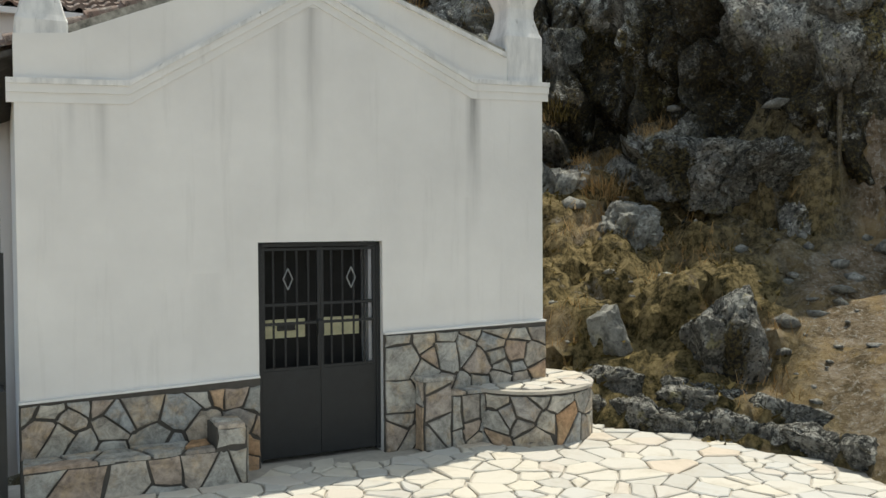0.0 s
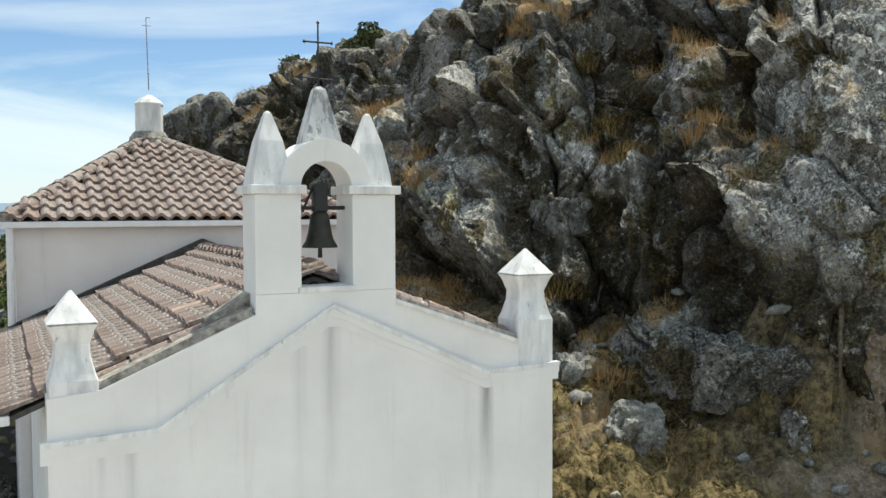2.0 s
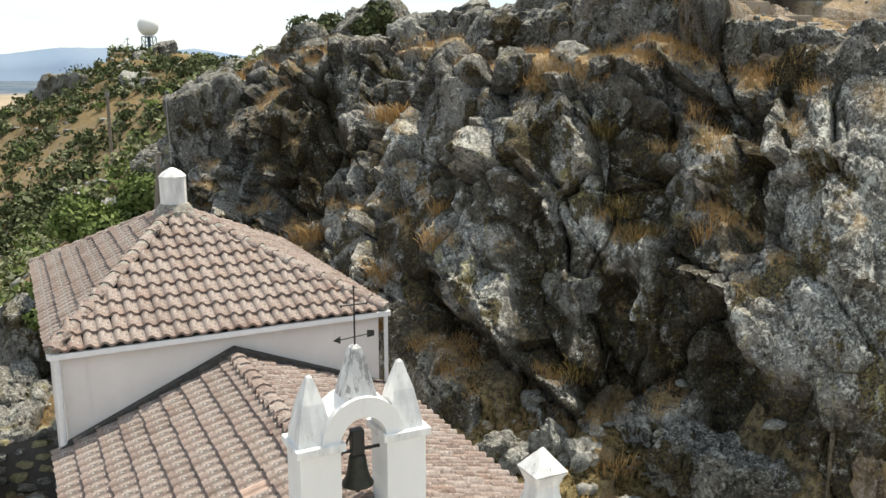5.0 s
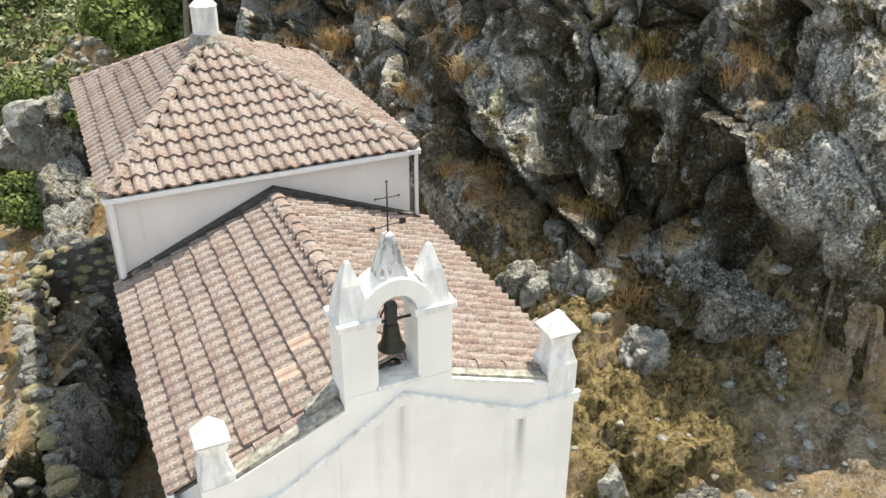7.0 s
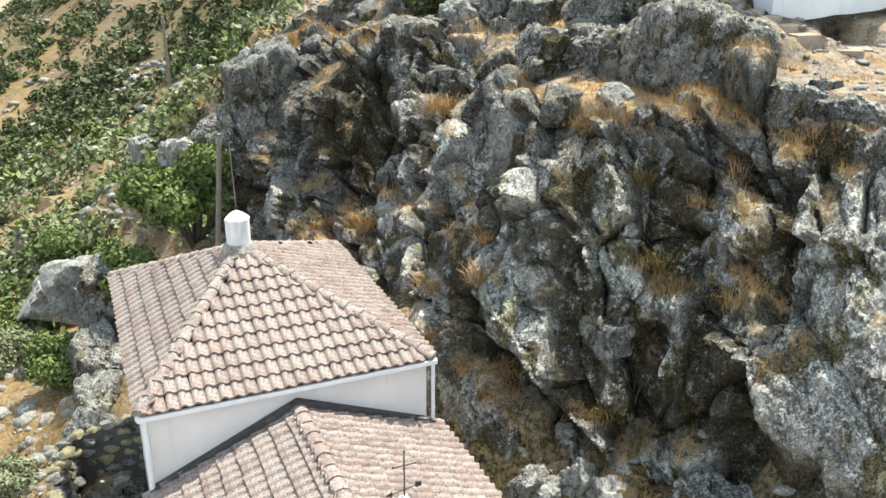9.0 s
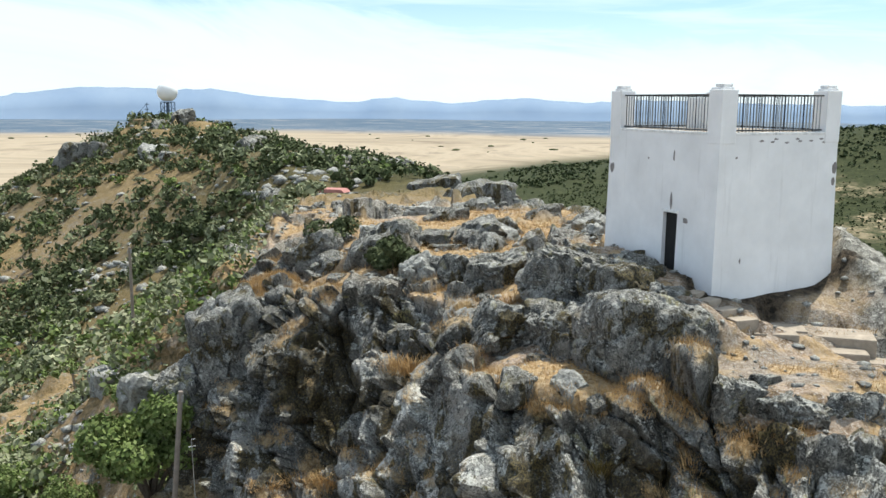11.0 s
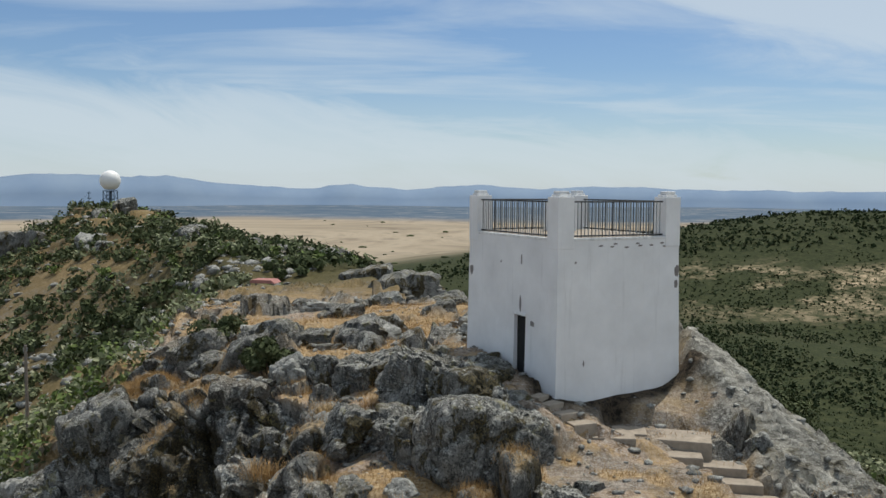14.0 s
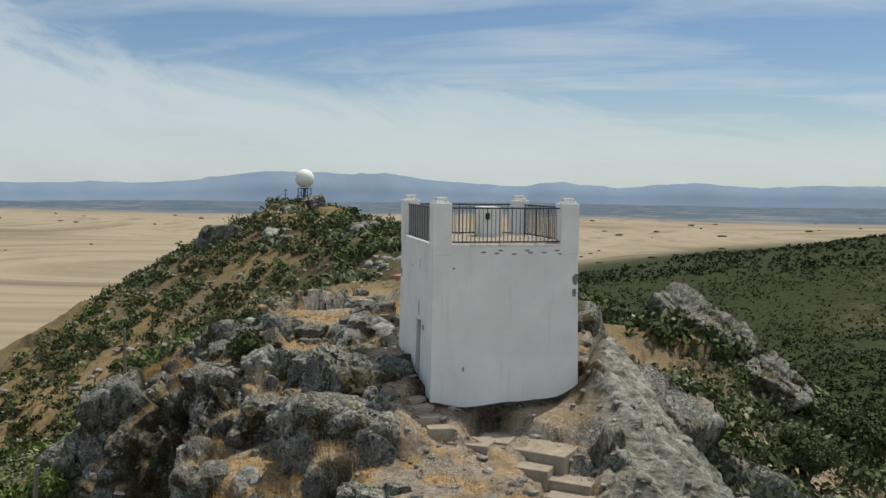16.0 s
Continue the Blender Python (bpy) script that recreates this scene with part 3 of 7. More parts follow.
# lines along the crag, from the back of the chapel round to the path: foot of the bank, foot of the rock, middle, brow, rim
BANK = [(-14, 30, 1.5), (-9.5, 24.5, 2.0), (-6.5, 22.5, 2.6), (-4.1, 20.7, 2.6), (-1.3, 15.0, 2.1), (0.3, 11.6, 1.3), (1.3, 10.1, 0.62), (2.0, 9.7, 0.35), (2.7, 9.2, 0.25), (3.5, 8.5, 0.2), (4.0, 7.2, 0.2), (7, 5.0, 0.2), (14, 2, 0.1)]
FOOT = [(-10.6, 36, 4.5), (-10.0, 29.2, 3.6), (-7.7, 25.8, 3.4), (-5.6, 23.9, 3.7), (-4.3, 22.6, 3.7), (-3.2, 20.6, 3.8), (-2.2, 18.7, 3.8), (-1.2, 17.0, 3.6), (-0.2, 15.7, 3.5),
        (0.9, 15.0, 3.4), (2.0, 14.6, 3.2), (3.1, 14.4, 3.1), (4.0, 13.5, 2.7), (4.5, 12.6, 2.3), (5.2, 12.0, 2.1), (6.7, 11.9, 2.1), (9.0, 12.0, 2.2), (14, 12.2, 2.3)]
MIDDLE = [(-10.0, 36, 6.0), (-9.4, 29.7, 5.4), (-7.7, 27.1, 5.2), (-5.8, 25.4, 5.8), (-4.3, 24.4, 5.6), (-3.0, 22.9, 5.6), (-2.0, 20.4, 5.5), (-1.0, 17.6, 5.0), (-0.2, 16.6, 5.0),
          (1.1, 15.8, 5.0), (2.3, 15.6, 5.4), (3.2, 15.2, 5.5), (4.2, 14.2, 5.8), (4.8, 13.0, 5.2), (5.45, 12.1, 5.0), (6.9, 12.2, 5.2), (9.2, 12.4, 5.4), (14, 12.6, 5.5)]
BROW = [(-9.4, 36, 7.4), (-8.9, 30.6, 7.0), (-7.6, 28.6, 7.2), (-5.8, 26.1, 7.6), (-4.2, 25.7, 7.9), (-2.6, 24.8, 7.7), (-1.2, 22.3, 7.4), (-0.3, 19.7, 7.4), (0.3, 18.1, 7.4),
        (1.2, 16.8, 7.4), (2.4, 16.0, 7.5), (3.6, 16.1, 8.0), (4.5, 15.2, 7.6), (5.2, 14.1, 7.7), (5.7, 13.0, 7.6), (7.4, 13.2, 7.7), (9.6, 13.4, 7.8), (14, 13.6, 8.0)]
RIM = [(-8.5, 36.3, 8.8), (-7.8, 32.0, 8.8), (-6.6, 30.2, 9.0), (-5.2, 27.6, 9.3), (-4.0, 26.8, 9.7), (-2.0, 26.4, 9.9), (-0.3, 24.4, 9.9), (-0.2, 21.2, 9.4), (0.0, 19.7, 9.3),
       (1.3, 18.0, 9.3), (2.4, 17.3, 9.4), (3.6, 17.0, 9.7), (4.6, 16.6, 9.8), (5.6, 15.8, 9.7), (6.4, 14.9, 9.5), (8.2, 15.2, 9.7), (10.2, 15.4, 9.7), (14, 15.6, 9.8)]
# the crest of the ridge, from the crag to the radar hill and beyond
CREST = [(9, 12, 9.8), (7, 19, 10.5), (3, 30, 10.7), (-1, 40, 10.6), (-5, 60, 8.3), (-9, 103, 6.6), (-20, 128, 7.6), (-37, 153, 8.0), (-64, 196, 11.0), (-80, 235, 7.0), (-120, 330, -30), (-150, 420, -75)]


def along(line, x, y):
    """Signed distance to a line in plan (left of it: plus) and the height on it at the nearest place."""
    best = np.full(x.shape, 1e9)
    dist = np.zeros(x.shape)
    high = np.zeros(x.shape)
    last = len(line) - 2
    for i, (a, b) in enumerate(zip(line, line[1:])):
        dx, dy = b[0] - a[0], b[1] - a[1]
        s = ((x - a[0]) * dx + (y - a[1]) * dy) / (dx * dx + dy * dy)
        s = np.clip(s, -9 if i == 0 else 0, 9 if i == last else 1)
        ex, ey = x - a[0] - s * dx, y - a[1] - s * dy
        d = np.hypot(ex, ey)
        near = d < best
        best = np.where(near, d, best)
        dist = np.where(near, np.where(dx * ey - dy * ex > 0, d, -d), dist)
        high = np.where(near, a[2] + np.clip(s, 0, 1) * (b[2] - a[2]), high)
    return dist, high


def ridge_height(x, y):
    d, h = along(CREST, x, y)           # heading away: plus is the west (left) side
    left = np.clip(d - 7.5, 0, None)
    right = np.clip(-d - 6.0, 0, None)
    fade = sstep(60, 160, y)
    west = 0.95 * np.clip(left, 0, 12) + 0.42 * np.clip(left - 12, 0, 140) + 0.12 * np.clip(left - 152, 0, None)
    west = west * (1 - fade) + fade * (0.55 * np.clip(left, 0, 60) + 0.35 * np.clip(left - 60, 0, None))
    east = (0.80 - 0.32 * sstep(27, 42, y)) * np.clip(right, 0, 14) + 0.45 * np.clip(right - 14, 0, 120) + 0.12 * np.clip(right - 134, 0, None)
    return h - west - east


def land(x, y):
    """Height of the land without its small relief."""
    z_r = ridge_height(x, y)
    z_r = z_r + 1.5 * np.exp(-((x - 6.8) ** 2 + (y - 25.5) ** 2) / 16.0)
    west = 1.8 * sstep(15, 26, y) - 0.75 * np.clip(-9.8 - x, 0, 4.5) - 0.32 * np.clip(-14.3 - x, 0, None)
    wq = sstep(40, 31, y) * sstep(-8.0, -9.6, x)
    z_r = z_r * (1 - wq) + np.minimum(z_r, west) * wq
    z = np.where(y > 20, z_r, np.where(x > 14, np.minimum(z_r, 2.0), FLOOR - 0.05))
    d_bank = np.where(y > 20, 9.0, -9.0)
    c = (x > -16) & (x < 18) & (y > -14) & (y < 48)
    xc, yc = x[c], y[c]
    lines = [along(l, xc, yc) for l in (BANK, FOOT, MIDDLE, BROW, RIM)]
    zc = np.full(xc.shape, FLOOR - 0.05)
    # from line to line
    for (d0, h0), (d1, h1) in zip(lines, lines[1:]):
        f = np.clip(d0 / np.maximum(d0 - d1, 1e-3), 0, 1)
        f = np.where(d1 > 0, 1.0, np.where(d0 < 0, 0.0, f))
        zc = np.where(d0 > 0, h0 + (h1 - h0) * f, zc)
    d4, h4 = lines[4]
    f = sstep(0, 4.0, d4)
    z[c] = np.where(d4 > 0, h4 * (1 - f) + z_r[c] * f, zc)
    d_bank[c] = lines[0][0]
    w = sstep(-8.9, -10.3, x + 0.12 * (y - 24) * (y < 24)) * sstep(2, 6, y)
    z = z * (1 - w) + z_r * w
    e = sstep(9.5, 13.0, x)
    z = z * (1 - e) + np.minimum(z, z_r) * e
    # the strip between chapel and mossy wall, and the ground behind the camera
    q = np.where((x < -2) & (y < 26), sstep(-3, -6, x), 0) * (1 - w)
    z = np.where((d_bank < 0) & (x < -3), z - 1.7 * q, z)
    back = np.clip(-y - 12, 0, None)
    z = np.where(y < -12, z - 0.35 * back, z)
    # country below and the wooded hill to the east
    plain = -75 + 5 * np.sin(x / 310.0) * np.cos(y / 270.0)
    hill = -78 + 72 * np.exp(-(((x - 470) / 330.0) ** 2 + ((y - 900) / 300.0) ** 2))
    hill2 = -78 + 62 * np.exp(-(((x - 760) / 300.0) ** 2 + ((y - 760) / 260.0) ** 2))
    spur = -80 + 20 * np.exp(-(((x - 130 - 0.25 * (y - 300)) / 110.0) ** 2 + ((y - 330) / 330.0) ** 2))
    low = np.maximum(np.maximum(plain, np.maximum(hill, hill2)), spur)
    z = z + 0.5 * np.exp(-((x - 2.6) ** 2 / 1.0 + (y - 11.1) ** 2 / 0.8))
    z = z + 4.5 * np.exp(-(((x - 17.0) / 8.0) ** 2 + ((y - 73.5) / 7.0) ** 2))
    z = z - 2.3 * np.exp(-((x + 13.6) ** 2 + (y - 92) ** 2) / 60.0)
    return np.maximum(z, low)


# grassy ledges and flats: place, radius, height
LEDGES = [(2.3, 18.7, 1.5, 9.75), (1.5, 22.8, 1.1, 10.15), (-2.6, 24.3, 0.8, 6.6), (-4.9, 23.9, 1.0, 4.4), (6.9, 18.0, 2.3, 10.2), (7.2, 18.95, 1.1, 10.42), (6.2, 19.0, 1.1, 10.66), (8.2, 20.3, 1.3, 10.5), (8.75, 18.75, 0.6, 9.95), (9.45, 18.45, 0.6, 9.6), (-2.0, 33.5, 2.2, 10.4), (-3.5, 37.0, 2.0, 10.5), (9.75, 17.6, 1.0, 9.2)]


def ledge_mask(x, y):
    m, h = np.zeros_like(x), np.zeros_like(x)
    wob = 0.25 * vnoise(np.stack([x, y, x * 0], 1) * 1.1, 2)
    for cx, cy, r, z in LEDGES:
        w = sstep(1.15, 0.7, np.hypot(x - cx, y - cy) / r + wob)
        h = np.where(w > m, z, h)
        m = np.maximum(m, w)
    return m, h


def rocky(x, y, z, steep):
    """How much bare rock shows, 0 to 1."""
    p = np.stack([x, y, z], 1)
    n1 = fbm(p * (0.16, 0.16, 0.16), 4, 40)
    r = sstep(0.45, 0.95, steep + 0.45 * n1) * (1 - 0.8 * sstep(-9.2, -10.8, x) * (y < 62))
    outcrop = sstep(0.14, 0.40, fbm(p * 0.24, 4, 55)) * sstep(5, 8, z) + sstep(0.22, 0.45, fbm(p * 0.17, 4, 57)) * sstep(8, 5, z) * (x < -9)
    far = sstep(60, 120, np.hypot(x, y))
    return np.maximum(r * (1 - 0.4 * far), outcrop * 0.9 * (1 - far))


def spread(lo, hi, step, left, right, cap_left, cap_right):
    """Grid lines: close between lo and hi, wider and wider outside."""
    mid = list(np.arange(lo, hi, step))
    outl, outr = [], []
    v, d = lo, 0.0
    while v > left:
        d = lo - v
        v -= min(step + 0.022 * d, 1.3) if d < cap_left else 1.3 + 0.09 * (d - cap_left)
        outl.append(v)
    v = mid[-1]
    while v < right:
        d = v - hi
        v += min(step + 0.022 * max(d, 0), 1.3) if d < cap_right else 1.3 + 0.09 * (d - cap_right)
        outr.append(v)
    return np.array(outl[::-1] + mid + outr)


def in_chapel(x, y, grow=0.0):
    dx, dy = x - CHAPEL.x, y - CHAPEL.y
    u, v = dx * math.cos(AXIS) + dy * math.sin(AXIS), -dx * math.sin(AXIS) + dy * math.cos(AXIS)
    return (u > -2.6 - grow) & (u < 2.4 + grow) & (v > 0.0 - grow) & (v < 12.2 + grow)


TOWER = Vector((6.59, 23.45, 11.0))
TOWER_TURN = radians(24.4)


def in_tower(x, y, grow=0.0):
    dx, dy = x - TOWER.x, y - TOWER.y
    u, v = dx * math.cos(TOWER_TURN) + dy * math.sin(TOWER_TURN), -dx * math.sin(TOWER_TURN) + dy * math.cos(TOWER_TURN)
    return (abs(u) < 1.9 + grow) & (abs(v) < 2.28 + grow)


# steps and slabs up to the tower: middle, top, width, depth, turn
STEPS = [(8.28, 19.95, 10.46, 2.2, 1.0, -17), (8.45, 19.1, 10.24, 0.95, 0.55, -12), (9.35, 18.95, 10.04, 1.05, 0.55, -14), (9.45, 18.4, 9.84, 1.15, 0.5, -12), (9.65, 17.85, 9.64, 1.2, 0.5, -12), (9.85, 17.3, 9.44, 1.2, 0.5, -12)]
SLABS = [(7.0, 19.6, 10.56, 1.0, 0.7, -8), (6.25, 19.55, 10.86, 0.62, 0.4, 20), (5.95, 19.85, 11.02, 0.6, 0.34, 30), (5.65, 20.2, 11.16, 0.55, 0.34, 42), (5.4, 20.55, 11.26, 0.5, 0.3, 50), (7.5, 20.1, 10.52, 0.8, 0.7, -10)]


def relief(x, y):
    """The land's final points with their masks: rock, grass, moss, soil and the far country."""
    e = 0.25
    z = land(x, y)
    near = np.hypot(x, y - 20) < 80
    p = np.stack([x, y, z], 1)
    mask = {k: np.zeros_like(x) for k in ("grass", "moss", "soil", "far", "scrub", "hazed_wood", "dehesa")}
    dist = np.hypot(x, y)
    # far country
    hills = sstep(60, 110, np.hypot(x, y - 20)) * sstep(900, 300, dist) * (z > -60)
    f = hills > 0.01
    z_far = np.zeros_like(x)
    crags = sstep(-0.05, 0.25, fbm(p[f] * 0.035, 3, 67)) * sstep(300, 230, dist[f]) * (x[f] < 30) * (1 - np.exp(-((x[f] + 13) ** 2 + (y[f] - 90) ** 2) / 160.0))
    z_far[f] = hills[f] * (0.9 * fbm(p[f] * 0.06, 4, 61) + 1.5 * crags * blocks(p[f] * (0.16, 0.16, 0.10), 66) + 0.5 * crags * blocks(p[f] * 0.42, 68))
    mask["far"] = sstep(-45, -62, z)
    left_bush = sstep(110, 170, dist) * sstep(-70, -20, z) * 0.35
    hill = np.exp(-(((x - 470) / 400.0) ** 2 + ((y - 900) / 360.0) ** 2)) + np.exp(-(((x - 760) / 360.0) ** 2 + ((y - 760) / 320.0) ** 2)) + np.exp(-(((x - 130 - 0.25 * (y - 300)) / 150.0) ** 2 + ((y - 330) / 360.0) ** 2))
    east = sstep(0.25, 0.5, hill + 0.12 * vnoise(p * 0.012, 5)) * sstep(40, 120, dist)
    vale = sstep(0.0, 40.0, x + 10 + 0.08 * y + 25 * vnoise(p * 0.02, 15)) * sstep(6, -6, z) * (y > -60) * sstep(1250, 1000, dist - 1.4 * x + 130 * vnoise(p * 0.006, 16))
    mask["scrub"] = np.maximum(np.maximum(east, left_bush), vale)
    mask["hazed_wood"] = sstep(2350, 2750, y + 130 * vnoise(p * 0.004, 6) + 0.05 * np.abs(x))
    mask["dehesa"] = sstep(560, 740, dist + 120 * vnoise(p * 0.006, 21)) * sstep(1300, 1000, dist) * sstep(0.28, 0.42, x / np.maximum(y, 1.0) + 0.10 * vnoise(p * 0.008, 22)) * (z < -45)
    mask["soil"][:] = 0.5
    mask["wild"] = np.where(z > -40, sstep(-9.5, -11.0, x) * (y > 10) + sstep(55, 75, y), 0).clip(0, 1)
    mask["grass"] = np.where(near, 0, 0.95 * sstep(-0.35, 0.1, vnoise(p * 0.08, 17)))
    p[:, 2] += z_far
    # the hilltop, in full
    X, Y, Z = x[near], y[near], z[near]
    gx, gy = (land(X + e, Y) - land(X - e, Y)) / (2 * e), (land(X, Y + e) - land(X, Y - e)) / (2 * e)
    steep = np.hypot(gx, gy)
    rock = rocky(X, Y, Z, steep)
    lm, lh = ledge_mask(X, Y)
    lm = lm * (1 - sstep(0.5, -0.5, along(RIM, X, Y)[0]) * sstep(0.0, 0.5, along(FOOT, X, Y)[0]) * (X > -8.5))
    rock = rock * (1 - lm)
    d_bank, d_foot = along(BANK, X, Y)[0], along(FOOT, X, Y)[0]
    bank = sstep(0.9, -0.3, d_foot) * (d_bank > -0.2) * (X > -3) * (X < 9)
    rock = rock * (1 - 0.75 * bank)
    floor = (d_bank < -0.15) & (X > -3.6) & (Y < 12) & (Y > -14)
    rock = np.where(floor, 0, rock)
    n = np.stack([-gx, -gy, np.ones_like(X)], 1)
    n /= np.linalg.norm(n, axis=1)[:, None]
    q = np.stack([X, Y, Z], 1)
    warp = np.stack([fbm(q * 0.5 + 3, 2, 7), fbm(q * 0.5 + 9, 2, 8), fbm(q * 0.5 + 15, 2, 9)], 1) * 0.35
    tilt = np.array([[0.94, 0.0, 0.34], [-0.1, 0.98, 0.2], [-0.34, -0.2, 0.92]])
    pr = (q + warp) @ tilt.T * (1.0, 1.0, 0.42)
    big, small, tiny, clod = (np.zeros_like(X) for _ in range(4))
    m = rock > 0.02
    big[m] = blocks(pr[m] * 0.5, 3)
    small[m] = blocks(pr[m] * (1.3, 1.3, 1.9), 13)
    m = m & (np.hypot(X, Y - 20) < 20)
    tiny[m] = blocks(pr[m] * (3.4, 3.4, 5.0), 23)
    m = bank > 0.02
    clod[m] = 0.16 * fbm(q[m] * 1.7, 4, 33) + 0.10 * blocks(q[m] * 1.9, 35)
    path = sstep(1.5, 0.9, np.abs(along([(4.9, 7.0, 0), (5.0, 9.0, 0), (5.4, 10.4, 0), (6.4, 11.2, 0)], X, Y)[0])) * (Y < 12.3) * (Y > 5) * (X > 2.5) * (X < 7)
    clod = clod * (1 - 0.85 * path)
    rough = fbm(q * 0.9, 5, 31)
    d = rock * (1.08 * big + 0.21 * small + 0.05 * tiny + 0.10 * rough) + (1 - rock) * 0.10 * rough + bank * clod
    d = d - 0.4 * rock * sstep(7.8, 6.5, Z) * sstep(2.5, 3.5, Z) * (X > -1) * (X < 8) * (Y < 18.5)
    # the face itself is a sheet of its own: keep the ground behind it
    d_rim = along(RIM, X, Y)[0]
    face = sstep(0.0, 0.5, d_foot) * sstep(0.0, -0.9, d_rim) * (X > -13) * (X < 13.5)
    d = d * (1 - face) - 0.9 * face
    lm = lm * (1 - face)
    d = np.where(floor, 0, d) * (1 - lm)
    q[:, 2] = q[:, 2] * (1 - lm) + (lh + 0.05 * rough) * lm
    q = q + n * d[:, None]
    # flat ground under the buildings
    q[:, 2] = np.where(in_chapel(X, Y, -0.1), np.minimum(q[:, 2], -0.25), q[:, 2])
    t_in = in_tower(X, Y, 0.05)
    q[:, 2] = np.where(t_in, np.minimum(q[:, 2], 10.9), q[:, 2])
    dx, dy = X - TOWER.x, Y - TOWER.y
    tu, tv = dx * math.cos(TOWER_TURN) + dy * math.sin(TOWER_TURN), -dx * math.sin(TOWER_TURN) + dy * math.cos(TOWER_TURN)
    front = 11.0 + 0.05 * np.abs(tu + 1.1) + 0.30 * sstep(1.2, 2.1, tu) + 0.05 * rough
    front = np.where(tu < -1.8, 11.45 + 0.10 * (tv + 2.0), front) - 0.10 * np.clip(-tv - 2.2, 0, 6)
    t_near = sstep(1.9, 1.1, np.maximum(np.abs(tu) - 1.85, np.abs(tv) - 2.2)) * (tv < 1.6) * (tu < 2.1) * ~t_in
    q[:, 2] = q[:, 2] * (1 - t_near) + front * t_near
    apron = 11.0 + 0.05 * np.abs(tu + 1.1) + 0.30 * sstep(1.2, 2.1, tu) - 0.33 * np.clip(-tv - 2.35, 0, None) + 0.04 * rough
    w_ap = sstep(3.1, 2.3, np.abs(tu - 0.2)) * sstep(-5.0, -4.2, tv) * (tv < -2.2)
    q[:, 2] = q[:, 2] * (1 - w_ap) + apron * w_ap
    for sx, sy, top, w, d_, turn in STEPS + SLABS:
        c_, s_ = math.cos(radians(turn)), math.sin(radians(turn))
        u_, v_ = (X - sx) * c_ + (Y - sy) * s_, -(X - sx) * s_ + (Y - sy) * c_
        under = sstep(0.30, 0.12, np.maximum(np.abs(u_) - w / 2, np.abs(v_) - d_ / 2))
        q[:, 2] = q[:, 2] * (1 - under) + np.minimum(q[:, 2], top - 0.06) * under
        if d_ > 0.6 or top > 10.8:
            beside = sstep(0.9, 0.1, np.maximum(np.abs(u_) - w / 2, -2.5 * (v_ + d_ / 2)) + 0.15 * rough) * np.where((np.abs(u_) < w / 2 + 0.05) & (v_ < -d_ / 2), 0, 1) * sstep(d_ / 2 + 0.9, d_ / 2 + 0.3, v_)
            q[:, 2] = q[:, 2] * (1 - beside) + np.maximum(q[:, 2], top - 0.05) * beside
    # the ribbed slab that slopes down east of the tower
    edge = 9.95 + 0.62 * (24.0 - Y)
    inside = sstep(9.3, 10.0, X + 0.25 * rough - 0.5 * sstep(21.5, 20.0, Y)) * sstep(25.6, 24.4, Y) * sstep(15.5, 17.5, Y) * sstep(3.2, 1.6, X - edge)
    across = 0.81 * X + 0.58 * Y + 0.30 * fbm(q * (0.5, 0.5, 0.5), 3, 47)
    lengthwise = 0.58 * X - 0.81 * Y
    ribs = np.zeros_like(X)
    m = inside > 0.01
    ribs[m] = 0.16 * blocks(np.stack([across[m] * 1.1, lengthwise[m] * 0.30, X[m] * 0], 1), 48) + 0.11 * blocks(np.stack([across[m] * 4.5, lengthwise[m] * 0.6, X[m] * 0], 1), 49) + 0.05 * fbm(q[m] * 3, 3, 50)
    slope = 6.95 - 0.374 * X + 0.384 * Y + 0.25 * sstep(1.4, 0.2, np.abs(X - edge + 0.5)) - 1.5 * np.clip(X - edge, 0, None)
    q[:, 2] = q[:, 2] * (1 - inside) + (slope + ribs) * inside
    # past the slab's edge the slope drops away
    past = sstep(0.0, 0.4, X - edge) * sstep(9.0, 5.0, X - edge) * sstep(28.0, 25.0, Y) * sstep(14.5, 16.5, Y)
    drop = 6.95 - 0.374 * edge + 0.384 * Y - 1.7 * np.clip(X - edge, 0, 3.0) - 0.6 * np.clip(X - edge - 3.0, 0, None) + 0.3 * rough
    q[:, 2] = np.where(past > 0, q[:, 2] * (1 - past) + np.minimum(q[:, 2], drop) * past, q[:, 2])
    rock = np.maximum(rock, inside)
    pale = inside
    p[near] = q
    gn = fbm(np.stack([X, Y, Z * 0], 1) * 0.33, 4, 71)
    high = sstep(5.5, 8.5, Z)
    grass = (1 - rock) * sstep(0.95, 0.4, steep) * sstep(-0.3, 0.1, gn) * np.maximum(high, 0.7)
    grass = np.maximum(grass, lm * sstep(-0.5, 0.1, gn) * (Z > 3))
    trod = sstep(0.9, 0.3, np.abs(along([(9.6, 16.5, 0), (8.6, 18.6, 0), (7.2, 19.0, 0), (5.6, 19.6, 0), (4.6, 21.6, 0), (3.4, 25.0, 0)], X, Y)[0])) * (Y < 26) * (Y > 15) * (X > 2.5)
    grass = grass * np.where((X > 5.2) & (Y < 20.8), sstep(0.0, 0.3, fbm(q * 0.9, 3, 74)), 1.0)
    grass = grass * (1 - trod) * np.where(in_tower(X, Y, 1.7) & (Y < 23), 0.3, 1.0)
    bn = fbm(q * 0.85, 3, 38)
    grass = np.maximum(grass * (1 - 0.9 * bank), bank * sstep(0.3, 0.5, bn) * 0.6)
    grass = np.maximum(grass, sstep(-9.5, -11.0, X) * (1 - rock) * sstep(-0.25, 0.15, gn) * 0.85)
